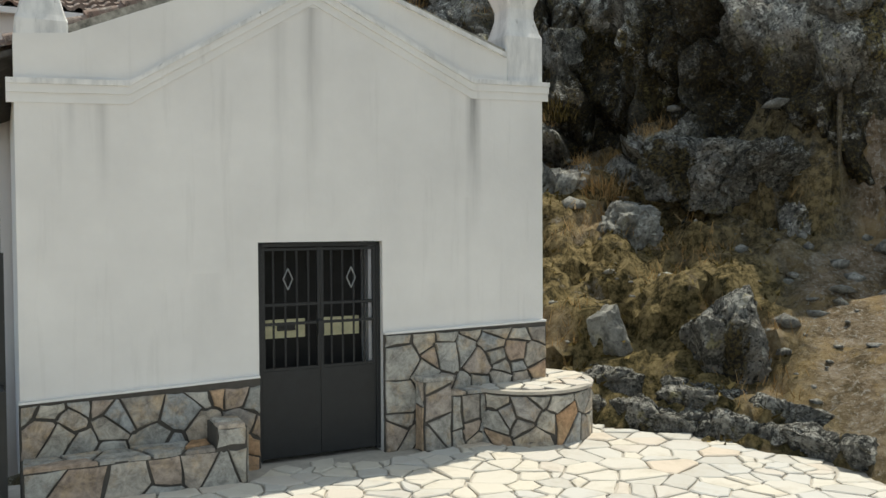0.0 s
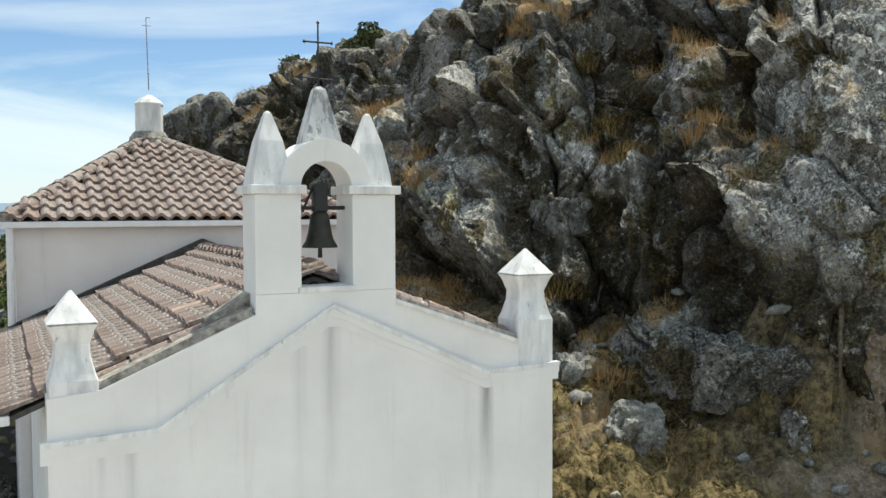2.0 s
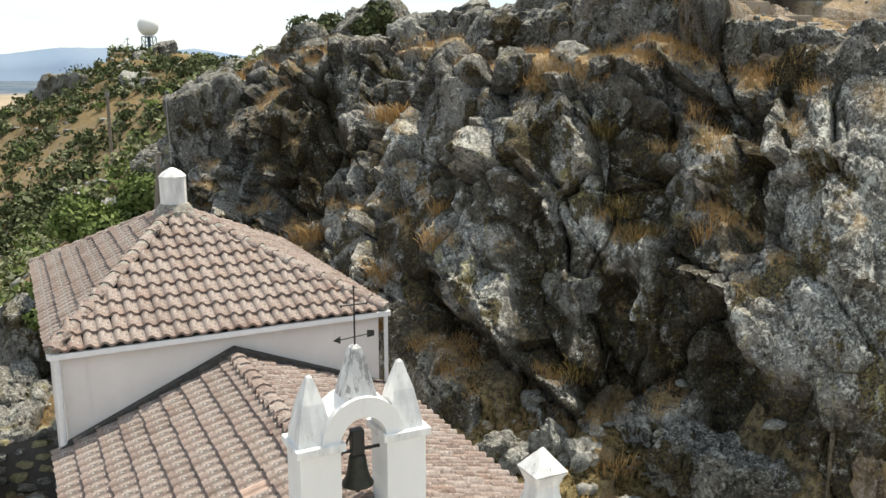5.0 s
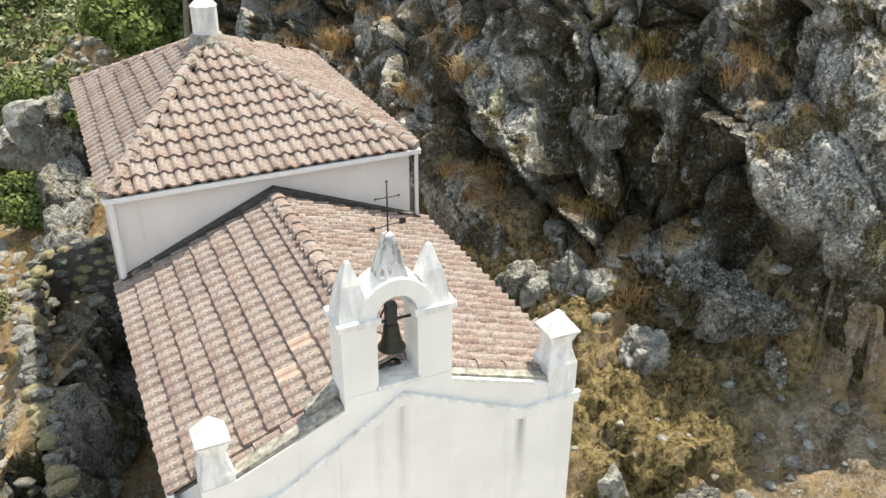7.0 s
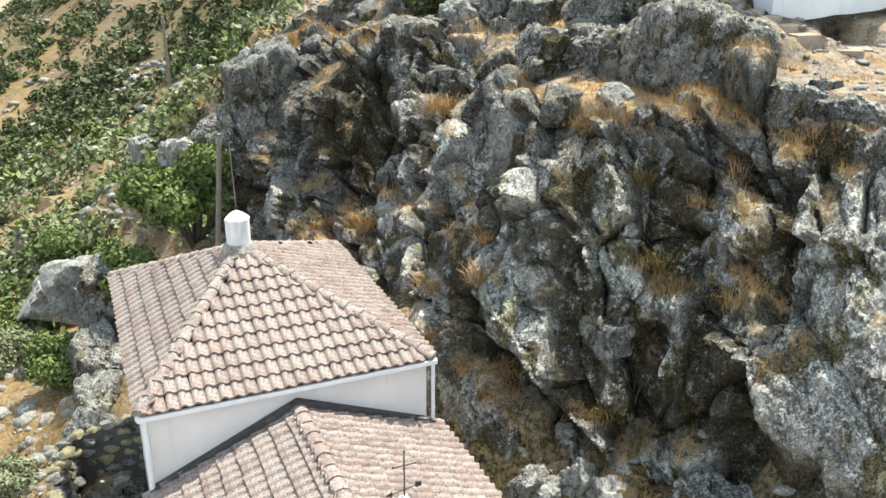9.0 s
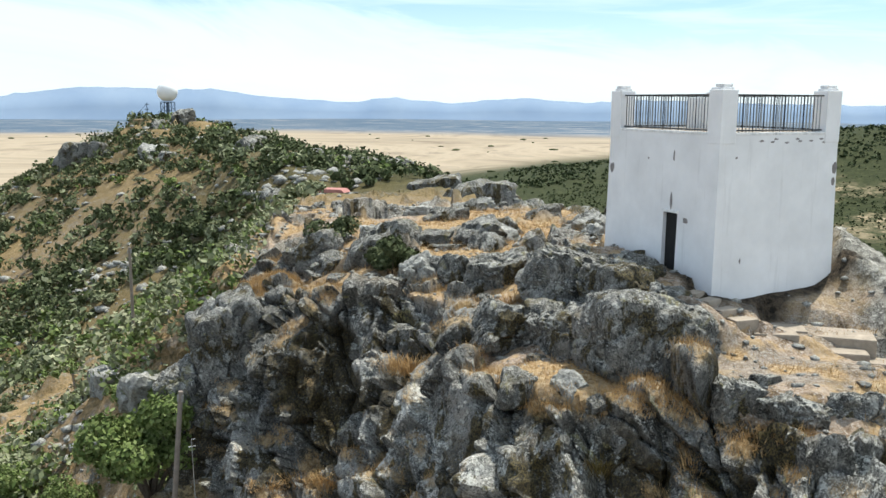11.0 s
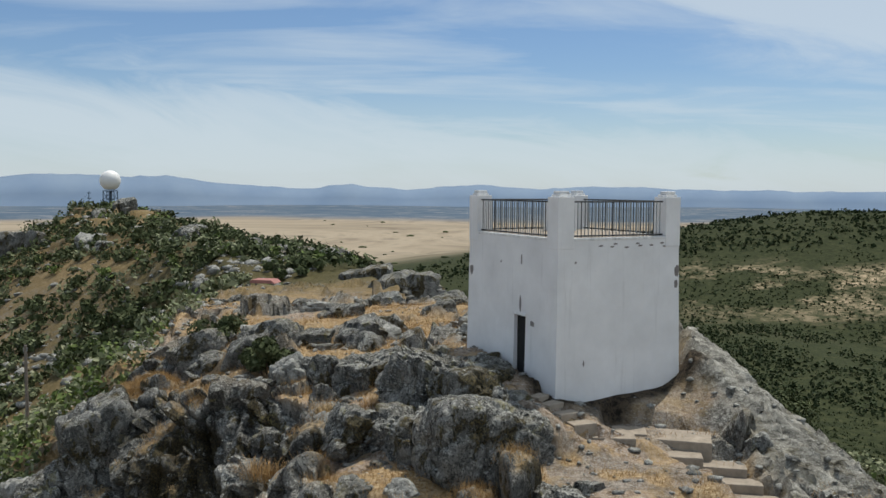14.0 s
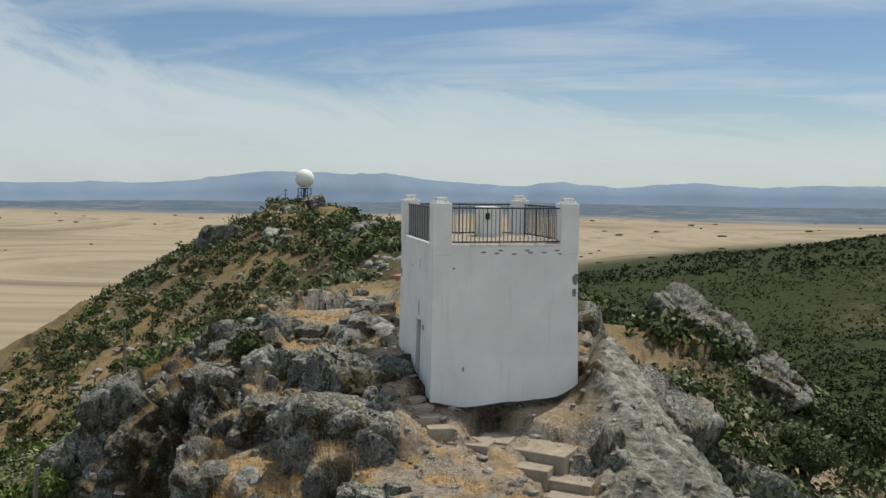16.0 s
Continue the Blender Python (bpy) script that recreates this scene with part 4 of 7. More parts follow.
    crag = sstep(0.0, 1.2, d_bank) * sstep(8.8, 6.5, Z) * (X > -12) * (X < 14) * (Y < 34)
    mn = fbm(q * 0.8, 4, 81)
    moss = 0.8 * crag * sstep(0.0, 0.30, mn + 0.45 * sstep(4.2, 2.0, Z) + 0.2 * (1 - rock) - 0.2)
    moss = np.maximum(moss, bank * sstep(-0.75, -0.4, -bn) * sstep(4.9, 4.0, X - 0.35 * (11.0 - Y)))
    moss = moss * (1 - path) * (1 - lm)
    mask["foot_shade"] = np.zeros_like(x)
    # band along the tower's foot where dark soil and its shadow are painted
    mask["foot_shade"][near] = sstep(0.55, 0.15, np.maximum(np.abs(tu) - 1.9, np.abs(tv) - 2.3) - 0.3 * rough) * (tv < -0.6)
    mask["moss"][near] = moss
    mask["pale"] = np.zeros_like(x)
    mask["pale"][near] = pale
    mask["grass"][near] = np.where(floor, 0, grass * (1 - path))
    soil = np.maximum((1 - rock) * sstep(0.35, -0.1, gn), np.maximum(path, trod))
    mask["soil"][near] = np.where(floor, 1.0, np.maximum(soil, (1 - rock) * 0.6))
    return p, mask


def build_ground():
    xs = spread(-10.8, 12.5, 0.11, -4600, 4600, 105, 60)
    ys = spread(8.4, 28.5, 0.11, -1500, 4700, 30, 215)
    gx, gy = np.meshgrid(xs, ys)
    p, masks = relief(gx.ravel(), gy.ravel())
    nx, ny = len(xs), len(ys)
    i = np.arange(nx * ny).reshape(ny, nx)
    faces = np.stack([i[:-1, :-1], i[:-1, 1:], i[1:, 1:], i[1:, :-1]], -1).reshape(-1, 4)
    me = bpy.data.meshes.new("ground")
    me.vertices.add(len(p))
    me.vertices.foreach_set("co", p.ravel())
    me.loops.add(faces.size)
    me.loops.foreach_set("vertex_index", faces.ravel())
    me.polygons.add(len(faces))
    me.polygons.foreach_set("loop_start", np.arange(0, faces.size, 4))
    me.polygons.foreach_set("use_smooth", np.ones(len(faces), dtype=bool))
    me.update(calc_edges=True)
    for name, v in masks.items():
        a = me.attributes.new(name, "FLOAT", "POINT")
        a.data.foreach_set("value", v.astype(np.float32))
    me.set_sharp_from_angle(angle=radians(38))
    me.materials.append(GROUND)
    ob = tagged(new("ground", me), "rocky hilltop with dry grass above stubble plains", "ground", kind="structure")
    return ob, xs, ys, p[:, 2].reshape(ny, nx)


def height_at(x, y):
    """The height of the finished ground at one place."""
    i = min(max(int(np.searchsorted(GRID_X, x)), 1), len(GRID_X) - 1)
    j = min(max(int(np.searchsorted(GRID_Y, y)), 1), len(GRID_Y) - 1)
    i -= x - GRID_X[i - 1] < GRID_X[i] - x
    j -= y - GRID_Y[j - 1] < GRID_Y[j] - y
    return float(GRID_Z[j, i])


def ground_z(x, y):
    """Heights of the finished ground at many places, between its grid lines."""
    i = np.clip(np.searchsorted(GRID_X, x), 1, len(GRID_X) - 1)
    j = np.clip(np.searchsorted(GRID_Y, y), 1, len(GRID_Y) - 1)
    u = (x - GRID_X[i - 1]) / (GRID_X[i] - GRID_X[i - 1])
    v = (y - GRID_Y[j - 1]) / (GRID_Y[j] - GRID_Y[j - 1])
    return (GRID_Z[j - 1, i - 1] * (1 - u) + GRID_Z[j - 1, i] * u) * (1 - v) + (GRID_Z[j, i - 1] * (1 - u) + GRID_Z[j, i] * u) * v


LAND, GRID_X, GRID_Y, GRID_Z = build_ground()

# damp clefts of the crag, dark with moss, some painting in deep shade: two ends and a radius
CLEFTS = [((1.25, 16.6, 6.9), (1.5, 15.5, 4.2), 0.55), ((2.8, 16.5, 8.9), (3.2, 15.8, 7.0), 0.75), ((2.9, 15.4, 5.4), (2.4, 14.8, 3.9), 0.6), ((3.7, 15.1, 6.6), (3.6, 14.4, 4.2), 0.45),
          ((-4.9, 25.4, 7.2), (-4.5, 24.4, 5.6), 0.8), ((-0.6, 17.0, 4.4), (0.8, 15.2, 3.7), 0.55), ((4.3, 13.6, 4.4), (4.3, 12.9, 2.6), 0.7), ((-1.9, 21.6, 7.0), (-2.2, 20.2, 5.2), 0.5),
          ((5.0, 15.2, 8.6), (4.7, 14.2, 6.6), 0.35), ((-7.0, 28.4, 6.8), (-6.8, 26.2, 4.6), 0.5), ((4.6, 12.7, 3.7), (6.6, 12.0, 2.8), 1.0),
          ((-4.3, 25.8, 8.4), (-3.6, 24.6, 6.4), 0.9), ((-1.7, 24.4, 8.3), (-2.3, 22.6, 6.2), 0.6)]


def smooth_row(points, n):
    """A curve through the points, n steps to each span."""
    p = np.array(points, dtype=float)
    e = np.concatenate([[2 * p[0] - p[1]], p, [2 * p[-1] - p[-2]]])
    out = []
    for i in range(len(p) - 1):
        t = (np.arange(n[i]) / n[i])[:, None]
        a, b, c, d = e[i:i + 4]
        out.append(0.5 * (2 * b + (c - a) * t + (2 * a - 5 * b + 4 * c - d) * t ** 2 + (3 * b - a - 3 * c + d) * t ** 3))
    return np.concatenate(out + [p[-1:]])


def build_crag():
    """The rock face: a sheet from foot to rim, broken into leaning blocks and ribs with clefts between."""
    foot, rim = np.array(FOOT, dtype=float), np.array(RIM, dtype=float)
    inward = (rim - foot) * (1, 1, 0)
    inward /= np.linalg.norm(inward, axis=1)[:, None]
    hem = foot - inward * 0.45 - (0, 0, 0.9)
    back = rim + inward * 1.8
    back[:, 2] = [float(land(np.array([a]), np.array([b]))[0]) - 0.55 for a, b in back[:, :2]]
    steps = [66, 48, 36, 32, 34, 38, 38, 36, 34, 34, 34, 34, 34, 34, 34, 30, 14]
    rows = [smooth_row(r, steps) for r in (hem, foot, MIDDLE, BROW, rim, back)]
    across = [14, 40, 44, 40, 26]
    cols = np.stack(rows, 0)
    p = np.stack([smooth_row(cols[:, i], across) for i in range(cols.shape[1])], 1)
    nv, nu = p.shape[:2]
    du, dv = np.gradient(p, axis=1), np.gradient(p, axis=0)
    n = np.cross(du, dv).reshape(-1, 3)
    n /= np.maximum(np.linalg.norm(n, axis=1)[:, None], 1e-6)
    if n[:, 1].mean() > 0:
        n = -n
    q = p.reshape(-1, 3)
    v = np.repeat(np.arange(nv) / (nv - 1), nu)
    warp = np.stack([fbm(q * 0.9 + 3, 4, 7), fbm(q * 0.9 + 9, 4, 8), fbm(q * 0.9 + 15, 4, 9)], 1) * 0.13
    lean = np.array([[0.88, 0.0, 0.47], [0.0, 1.0, 0.12], [-0.47, -0.12, 0.87]])
    pr = (q + warp) @ lean.T * (1.0, 0.55, 0.36)
    big, tone = blocks(pr * 0.62, 3, True, 0.07, 0.45, 0.8)
    mid, tone2 = blocks(pr * (1.15, 1.15, 1.5), 13, True, 0.06, 0.35, 0.8)
    small, tone3 = blocks(pr * (3.6, 3.6, 5.2), 23, True, 0.10, 0.3, 0.5)
    tiny = blocks(pr * (8.5, 8.5, 13.0), 33, gap=0.12, deep=0.3)
    fine = fbm(q * 4.0, 4, 31)
    hold = sstep(0.0, 0.10, v) * sstep(1.0, 0.86, v)
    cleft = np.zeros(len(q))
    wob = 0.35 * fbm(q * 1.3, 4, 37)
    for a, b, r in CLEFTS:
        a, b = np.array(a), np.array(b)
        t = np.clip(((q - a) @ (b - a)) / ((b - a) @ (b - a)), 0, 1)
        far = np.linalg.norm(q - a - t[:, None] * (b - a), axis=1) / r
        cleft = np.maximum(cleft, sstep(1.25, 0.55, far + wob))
    calm = sstep(4.5, 5.2, q[:, 0]) * sstep(9.2, 8.2, q[:, 2])          # the smoother buttress
    d = hold * (0.66 * big * (1 - 0.55 * calm) + 0.34 * mid * (1 - 0.4 * calm) + 0.07 * small) + 0.022 * tiny + 0.03 * fine - 0.5 * cleft * hold + 0.12
    flat = ledge_mask(q[:, 0], q[:, 1])[0] * sstep(8.6, 9.2, q[:, 2])
    d = d * (1 - 0.85 * flat)
    w = q + n * d[:, None]
    i = np.arange(nv * nu).reshape(nv, nu)
    faces = np.stack([i[:-1, :-1], i[:-1, 1:], i[1:, 1:], i[1:, :-1]], -1).reshape(-1, 4)
    me = bpy.data.meshes.new("rock_face")
    me.vertices.add(len(w))
    me.vertices.foreach_set("co", w.ravel())
    me.loops.add(faces.size)
    me.loops.foreach_set("vertex_index", faces.ravel().astype(np.int32))
    me.polygons.add(len(faces))
    me.polygons.foreach_set("loop_start", np.arange(0, faces.size, 4, dtype=np.int32))
    me.polygons.foreach_set("use_smooth", np.ones(len(faces), dtype=bool))
    me.update(calc_edges=True)
    g = w.reshape(nv, nu, 3)
    gn = np.cross(np.gradient(g, axis=1), np.gradient(g, axis=0)).reshape(-1, 3)
    gn /= np.maximum(np.linalg.norm(gn, axis=1)[:, None], 1e-6)
    level = (gn[:, 2] * np.sign(gn[:, 2].mean())).reshape(nv, nu)
    for _ in range(3):
        level = (level + np.roll(level, 2, 0) + np.roll(level, -2, 0) + np.roll(level, 2, 1) + np.roll(level, -2, 1)) / 5
    level = level.ravel()
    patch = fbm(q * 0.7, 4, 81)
    # clefts are coloured as moss; in several this paints in the gully's shade
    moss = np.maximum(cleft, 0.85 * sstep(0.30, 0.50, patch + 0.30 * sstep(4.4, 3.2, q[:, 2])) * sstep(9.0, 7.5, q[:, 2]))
    grass = 0.8 * sstep(0.49, 0.66, level) * sstep(-0.4, 0.0, fbm(q * 0.6, 3, 83))
    grass = np.maximum(grass, sstep(0.84, 0.92, v) * sstep(-0.3, 0.1, fbm(q * 0.8, 3, 85)) * sstep(0.2, 0.45, level))
    grass = np.maximum(grass, flat)
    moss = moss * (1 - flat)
    # lighter low in the east; darker high in the west, painting in recess shade
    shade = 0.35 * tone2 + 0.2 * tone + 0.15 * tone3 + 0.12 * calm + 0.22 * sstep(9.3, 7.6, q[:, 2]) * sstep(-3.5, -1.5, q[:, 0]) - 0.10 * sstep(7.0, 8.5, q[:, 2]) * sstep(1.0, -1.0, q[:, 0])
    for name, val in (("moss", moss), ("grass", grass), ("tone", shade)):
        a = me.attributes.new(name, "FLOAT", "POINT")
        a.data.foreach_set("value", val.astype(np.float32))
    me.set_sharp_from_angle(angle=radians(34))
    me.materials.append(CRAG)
    return tagged(new("rock_face", me), "fractured grey quartzite crag, clefts dark with moss and painted shade", "cliff", kind="structure")


CRAG_FACE = build_crag()


def build_backdrop():
    """Hills on the horizon, all round, with distance haze painted into their colour as blue."""
    n, rings = 720, []
    a = np.linspace(0, 2 * math.pi, n, endpoint=False)
    q = np.stack([np.cos(a) * 3, np.sin(a) * 3, a * 0], 1)
    h = 24 + 30 * np.clip(fbm(q * 1.4, 4, 91), 0, None) + 5 * fbm(q * 9, 4, 95) + 6 * np.abs(fbm(q * 24, 3, 97))
    h = h + 70 * np.exp(-((a - radians(112.5)) / 0.07) ** 2) + 45 * np.exp(-((a - radians(106)) / 0.06) ** 2)
    h = h + 26 * np.exp(-((a - radians(94.3)) / 0.025) ** 2) + 22 * np.exp(-((a - radians(86)) / 0.05) ** 2) + 20 * np.exp(-((a - radians(77)) / 0.08) ** 2)
    verts, faces = [], []
    for r, f in ((4480, -0.9), (4560, 0.35), (4640, 1.0), (4720, -1.0)):
        for i in range(n):
            verts.append((r * math.cos(a[i]), r * math.sin(a[i]), -70 + (h[i] + 52) * f if f > 0 else -80))
    for k in range(3):
        for i in range(n):
            j = (i + 1) % n
            faces.append((k * n + i, k * n + j, (k + 1) * n + j, (k + 1) * n + i))
    n_ = Nodes("haze_blue_hills", 1.0, spec=0.0)
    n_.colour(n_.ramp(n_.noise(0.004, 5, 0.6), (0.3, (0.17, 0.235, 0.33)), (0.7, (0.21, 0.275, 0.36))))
    tagged(part("backdrop", (verts, faces), n_.m, smooth=True), "mountains along the far horizon, blue haze painted into their colour", "mountains", kind="structure")


build_backdrop()

# ---- flat stones: cells of a random tiling, clipped to an outline ----
def clip_half(poly, px, py, nx, ny):
    out = []
    for (ax, ay), (bx, by) in zip(poly, poly[1:] + poly[:1]):
        da, db = (ax - px) * nx + (ay - py) * ny, (bx - px) * nx + (by - py) * ny
        if da <= 0:
            out.append((ax, ay))
        if (da < 0 < db) or (db < 0 < da):
            s = da / (da - db)
            out.append((ax + s * (bx - ax), ay + s * (by - ay)))
    return out


def stone_cells(x0, x1, y0, y1, size, gap, seed, aspect=1.0):
    """Irregular polygons that tile a rectangle, with joints of width gap."""
    rng = random.Random(seed)
    n = max(1, round((x1 - x0) * (y1 - y0) / (size * size * aspect)))
    sx = sy = size * 1.3
    sites, least = [], 0.42 * size
    for _ in range(n * 30):
        q = (rng.uniform(x0, x1), rng.uniform(y0, y1))
        if all(math.hypot((q[0] - p[0]) / aspect, q[1] - p[1]) > least * (0.7 + 0.9 * rng.random()) for p in sites):
            sites.append((*q, rng.uniform(0, 0.42) * size * size, rng.uniform(0.45, 1.25)))
        if len(sites) >= n:
            break
    cells = []
    for a in sites:
        poly = [(x0 + gap / 2, y0 + gap / 2), (x1 - gap / 2, y0 + gap / 2), (x1 - gap / 2, y1 - gap / 2), (x0 + gap / 2, y1 - gap / 2)]
        for b in sites:
            d = math.hypot(b[0] - a[0], b[1] - a[1])
            if b is a or d > 4 * max(sx, sy):
                continue
            ux, uy = (b[0] - a[0]) / d, (b[1] - a[1]) / d
            s = d / 2 + (a[2] - b[2]) / (2 * d) - gap * (a[3] + b[3]) / 4
            tilt = 0.16 * math.sin(9.1 * (a[2] + b[2]) / (size * size) + 5 * (a[3] + b[3]))
            vx, vy = ux * math.cos(tilt) - uy * math.sin(tilt), ux * math.sin(tilt) + uy * math.cos(tilt)
            poly = clip_half(poly, a[0] + ux * s, a[1] + uy * s, vx, vy)
            if len(poly) < 3:
                break
        if len(poly) >= 3:
            area = abs(sum(p[0] * q[1] - p[1] * q[0] for p, q in zip(poly, poly[1:] + poly[:1]))) / 2
            if area > 0.003:
                cells.append(poly)
    return cells


def slab(poly, depth, place, rng, ragged=0.0):
    """One flat stone with a chamfered, slightly uneven edge. place maps (a, b, out) to a point."""
    cx, cy = sum(p[0] for p in poly) / len(poly), sum(p[1] for p in poly) / len(poly)
    lift = depth * rng.uniform(0.7, 1.15)
    bm = bmesh.new()
    if ragged:
        worn = []
        for (a, b), (e, f) in zip(poly, poly[1:] + poly[:1]):
            k = 1 - rng.uniform(-0.1 * ragged, 0.55 * ragged) / max(math.hypot(a - cx, b - cy), 0.02)
            worn.append((cx + (a - cx) * k, cy + (b - cy) * k))
            t = rng.uniform(0.35, 0.65)
            a, b = a + (e - a) * t, b + (f - b) * t
            k = 1 + rng.uniform(-0.55 * ragged, 0.05 * ragged) / max(math.hypot(a - cx, b - cy), 0.02)
            worn.append((cx + (a - cx) * k, cy + (b - cy) * k))
        poly = worn
    ring0 = [(a, b, -0.01) for a, b in poly]
    ring1 = [(a, b, lift * 0.7) for a, b in poly]
    ring2 = []
    for a, b in poly:
        d = math.hypot(a - cx, b - cy) or 1
        k = max(0.0, 1 - 0.014 / d)
        ring2.append((cx + (a - cx) * k, cy + (b - cy) * k, lift + rng.uniform(-0.003, 0.003)))
    loft(bm, [[place(*p) for p in r] for r in (ring0, ring1, ring2)])
    return bm


def clad(parent, x0, x1, y0, y1, size, seed, place, depth=0.03, gap=0.014, material=None, aspect=1.0, keep=None, name="stone"):
    rng = random.Random(seed + 99)
    for poly in stone_cells(x0, x1, y0, y1, size, gap, seed, aspect):
        cx, cy = sum(p[0] for p in poly) / len(poly), sum(p[1] for p in poly) / len(poly)
        if keep and not keep(cx, cy):
            continue
        part(name, slab(poly, depth, place, rng, 0.035), material or CLADDING, parent)


# ---- roof tiles ----
TILE_W, TILE_L, TILE_STEP = 0.225, 0.42, 0.345


def tile_shape():
    """A barrel with its pan beside it, thicker at the lip. x across, y up the slope, z out of the roof."""
    bm = bmesh.new()
    prof = [(-0.5, 0.010), (-0.42, 0.036), (-0.28, 0.062), (-0.12, 0.066), (0.03, 0.045), (0.13, 0.014), (0.28, 0.002), (0.42, 0.004), (0.53, 0.016)]
    rows = []
    for y, lift, grow in ((0.0, 0.058, 1.0), (TILE_L, 0.004, 0.92)):
        rows.append([bm.verts.new((a * TILE_W * grow, y, b + lift)) for a, b in prof])
        rows.append([bm.verts.new((a * TILE_W * grow, y, b + lift - (0.050 if y == 0.0 else 0.014))) for a, b in prof])
    n = len(prof)
    for i in range(n - 1):
        bm.faces.new((rows[0][i], rows[0][i + 1], rows[2][i + 1], rows[2][i]))
        bm.faces.new((rows[1][i], rows[0][i], rows[0][i + 1], rows[1][i + 1])[::-1])
    bm.faces.new((rows[0][0], rows[2][0], rows[3][0], rows[1][0]))
    bm.faces.new((rows[0][-1], rows[1][-1], rows[3][-1], rows[2][-1]))
    return bm


def lay_tiles(parent, base, along_, up_, width, rise, outline, seed, as_parts=True, skip=None):
    """Rows of tiles from the eave (base, along_) up the slope (up_). outline(a, b) says whether a place is on the roof."""
    rng = random.Random(seed)
    along_, up_ = Vector(along_).normalized(), Vector(up_).normalized()
    out_ = along_.cross(up_)
    if out_.z < 0:
        out_ = -out_
    base = Vector(base)
    verts, faces = [], []
    shape = TILE_MESH
    for r in range(int(rise / TILE_STEP) + 1):
        for c in range(int(width / TILE_W) + 1):
            a, b = (c + 0.5) * TILE_W, r * TILE_STEP
            if not outline(a, b + 0.12):
                continue
            wob = rng.uniform(-0.012, 0.012)
            m = Matrix((along_, up_, out_)).transposed().to_4x4()
            m = Matrix.Translation(base + along_ * (a + rng.uniform(-0.006, 0.006)) + up_ * (b + wob - 0.05) + out_ * rng.uniform(0, 0.006)) @ m @ pose(0, 0, 0, rng.uniform(-0.6, 0.6), rng.uniform(-1.2, 1.2), rng.uniform(-1.6, 1.6))
            if as_parts:
                t = share("roof_tile", shape, parent, m)
                if skip and (r, c) in skip:
                    t.data = NEW_TILE_MESH
                    t["label"] = "newer orange clay roof tile"
            else:
                k = len(verts)
                verts.extend(m @ v.co for v in shape.vertices)
                faces.extend(tuple(k + i for i in p.vertices) for p in shape.polygons)
    if not as_parts:
        tagged(part("roof_covering", (verts, faces), TILE_ROWS, parent), kind="stuff")


def ridge_caps(parent, a, b, label="", r=0.125, step=0.33):
    """Half-round caps in a row from a up to b, bedded in mortar."""
    a, b = Vector(a), Vector(b)
    d = (b - a).normalized()
    n = int((b - a).length / step)
    side = d.cross(Vector((0, 0, 1))).normalized()
    up = side.cross(d)
    rng = random.Random(int(a.length * 100))
    for i in range(n):
        p = a + d * (i + 0.02) * (b - a).length / n
        bm = bmesh.new()
        rings = []
        for s, rr in ((0.0, r), ((b - a).length / n * 1.12, r * 0.86)):
            rings.append([p + d * s + side * rr * math.cos(t) + up * (rr * 0.8 * math.sin(t) + (0.02 if s == 0 else 0.0) - 0.02 + rng.uniform(-0.004, 0.004)) for t in [math.pi * k / 8 for k in range(9)]])
        loft(bm, rings)
        part("ridge_tile", bm, TILE, parent, smooth=False)


_tile_src = part("roof_tile", tile_shape(), TILE)
TILE_MESH = _tile_src.data
NEW_TILE_MESH = TILE_MESH.copy()
NEW_TILE_MESH.materials.clear()
NEW_TILE_MESH.materials.append(NEW_TILE)
bpy.data.objects.remove(_tile_src)

# ---- the chapel ----
AT_CHAPEL = pose(CHAPEL.x, CHAPEL.y, 0, 0, 0, 26.5)
chapel = thing("chapel", AT_CHAPEL, "small whitewashed chapel with bell gable and clay tile roof", "chapel")
DOOR_L, DOOR_R, DOOR_TOP = -0.63, 0.60, 2.17
NAVE_END = 5.72
RIDGE_U, RIDGE_Z, EAVE_L, EAVE_R, EAVE_LZ, EAVE_RZ = -0.17, 4.86, -2.92, 2.62, 3.74, 3.86


def build_facade():
    pieces = ([(-2.62, -0.6), (DOOR_L, -0.6), (DOOR_L, 3.3), (-2.62, 3.3)], [(DOOR_R, -0.6), (2.46, -0.6), (2.455, 3.3), (DOOR_R, 3.3)], [(DOOR_L, DOOR_TOP), (DOOR_R, DOOR_TOP), (DOOR_R, 3.3), (DOOR_L, 3.3)],
              [(-2.62, 3.3), (2.455, 3.3), (2.45, 4.06), (2.0, 4.06), (0.58, 4.56), (-0.80, 4.53), (-2.19, 3.94), (-2.62, 3.90)])
    bm = bmesh.new()
    for q in pieces:
        prism(bm, q, 0.0, 0.36)
    f = part("facade_wall", bm, FACADE, chapel)
    # string course that follows the gable, in two steps
    path = [(-2.68, 3.42), (-1.73, 3.45), (-0.08, 4.47), (1.60, 3.69), (2.52, 3.71)]
    for lo, hi, out in ((0.0, 0.07, 0.034), (0.07, 0.115, 0.052), (-0.08, 0.0, 0.014)):
        bm = bmesh.new()
        for (a0, z0), (a1, z1) in zip(path, path[1:]):
            prism(bm, [(a0, z0 + lo), (a1, z1 + lo), (a1, z1 + hi), (a0, z0 + hi)], -out, 0.02)
        part("string_course", bm, WEATHERED if out > 0.05 else PLASTER, f)
    # coping on the gable's shoulders
    for q in ([(0.58, 4.56), (2.0, 4.06)],):
        (a0, z0), (a1, z1) = q
        part("coping", prism(bmesh.new(), [(a0, z0), (a1, z1), (a1, z1 + 0.045), (a0, z0 + 0.045)], -0.03, 0.40), WEATHERED, f)
    return f


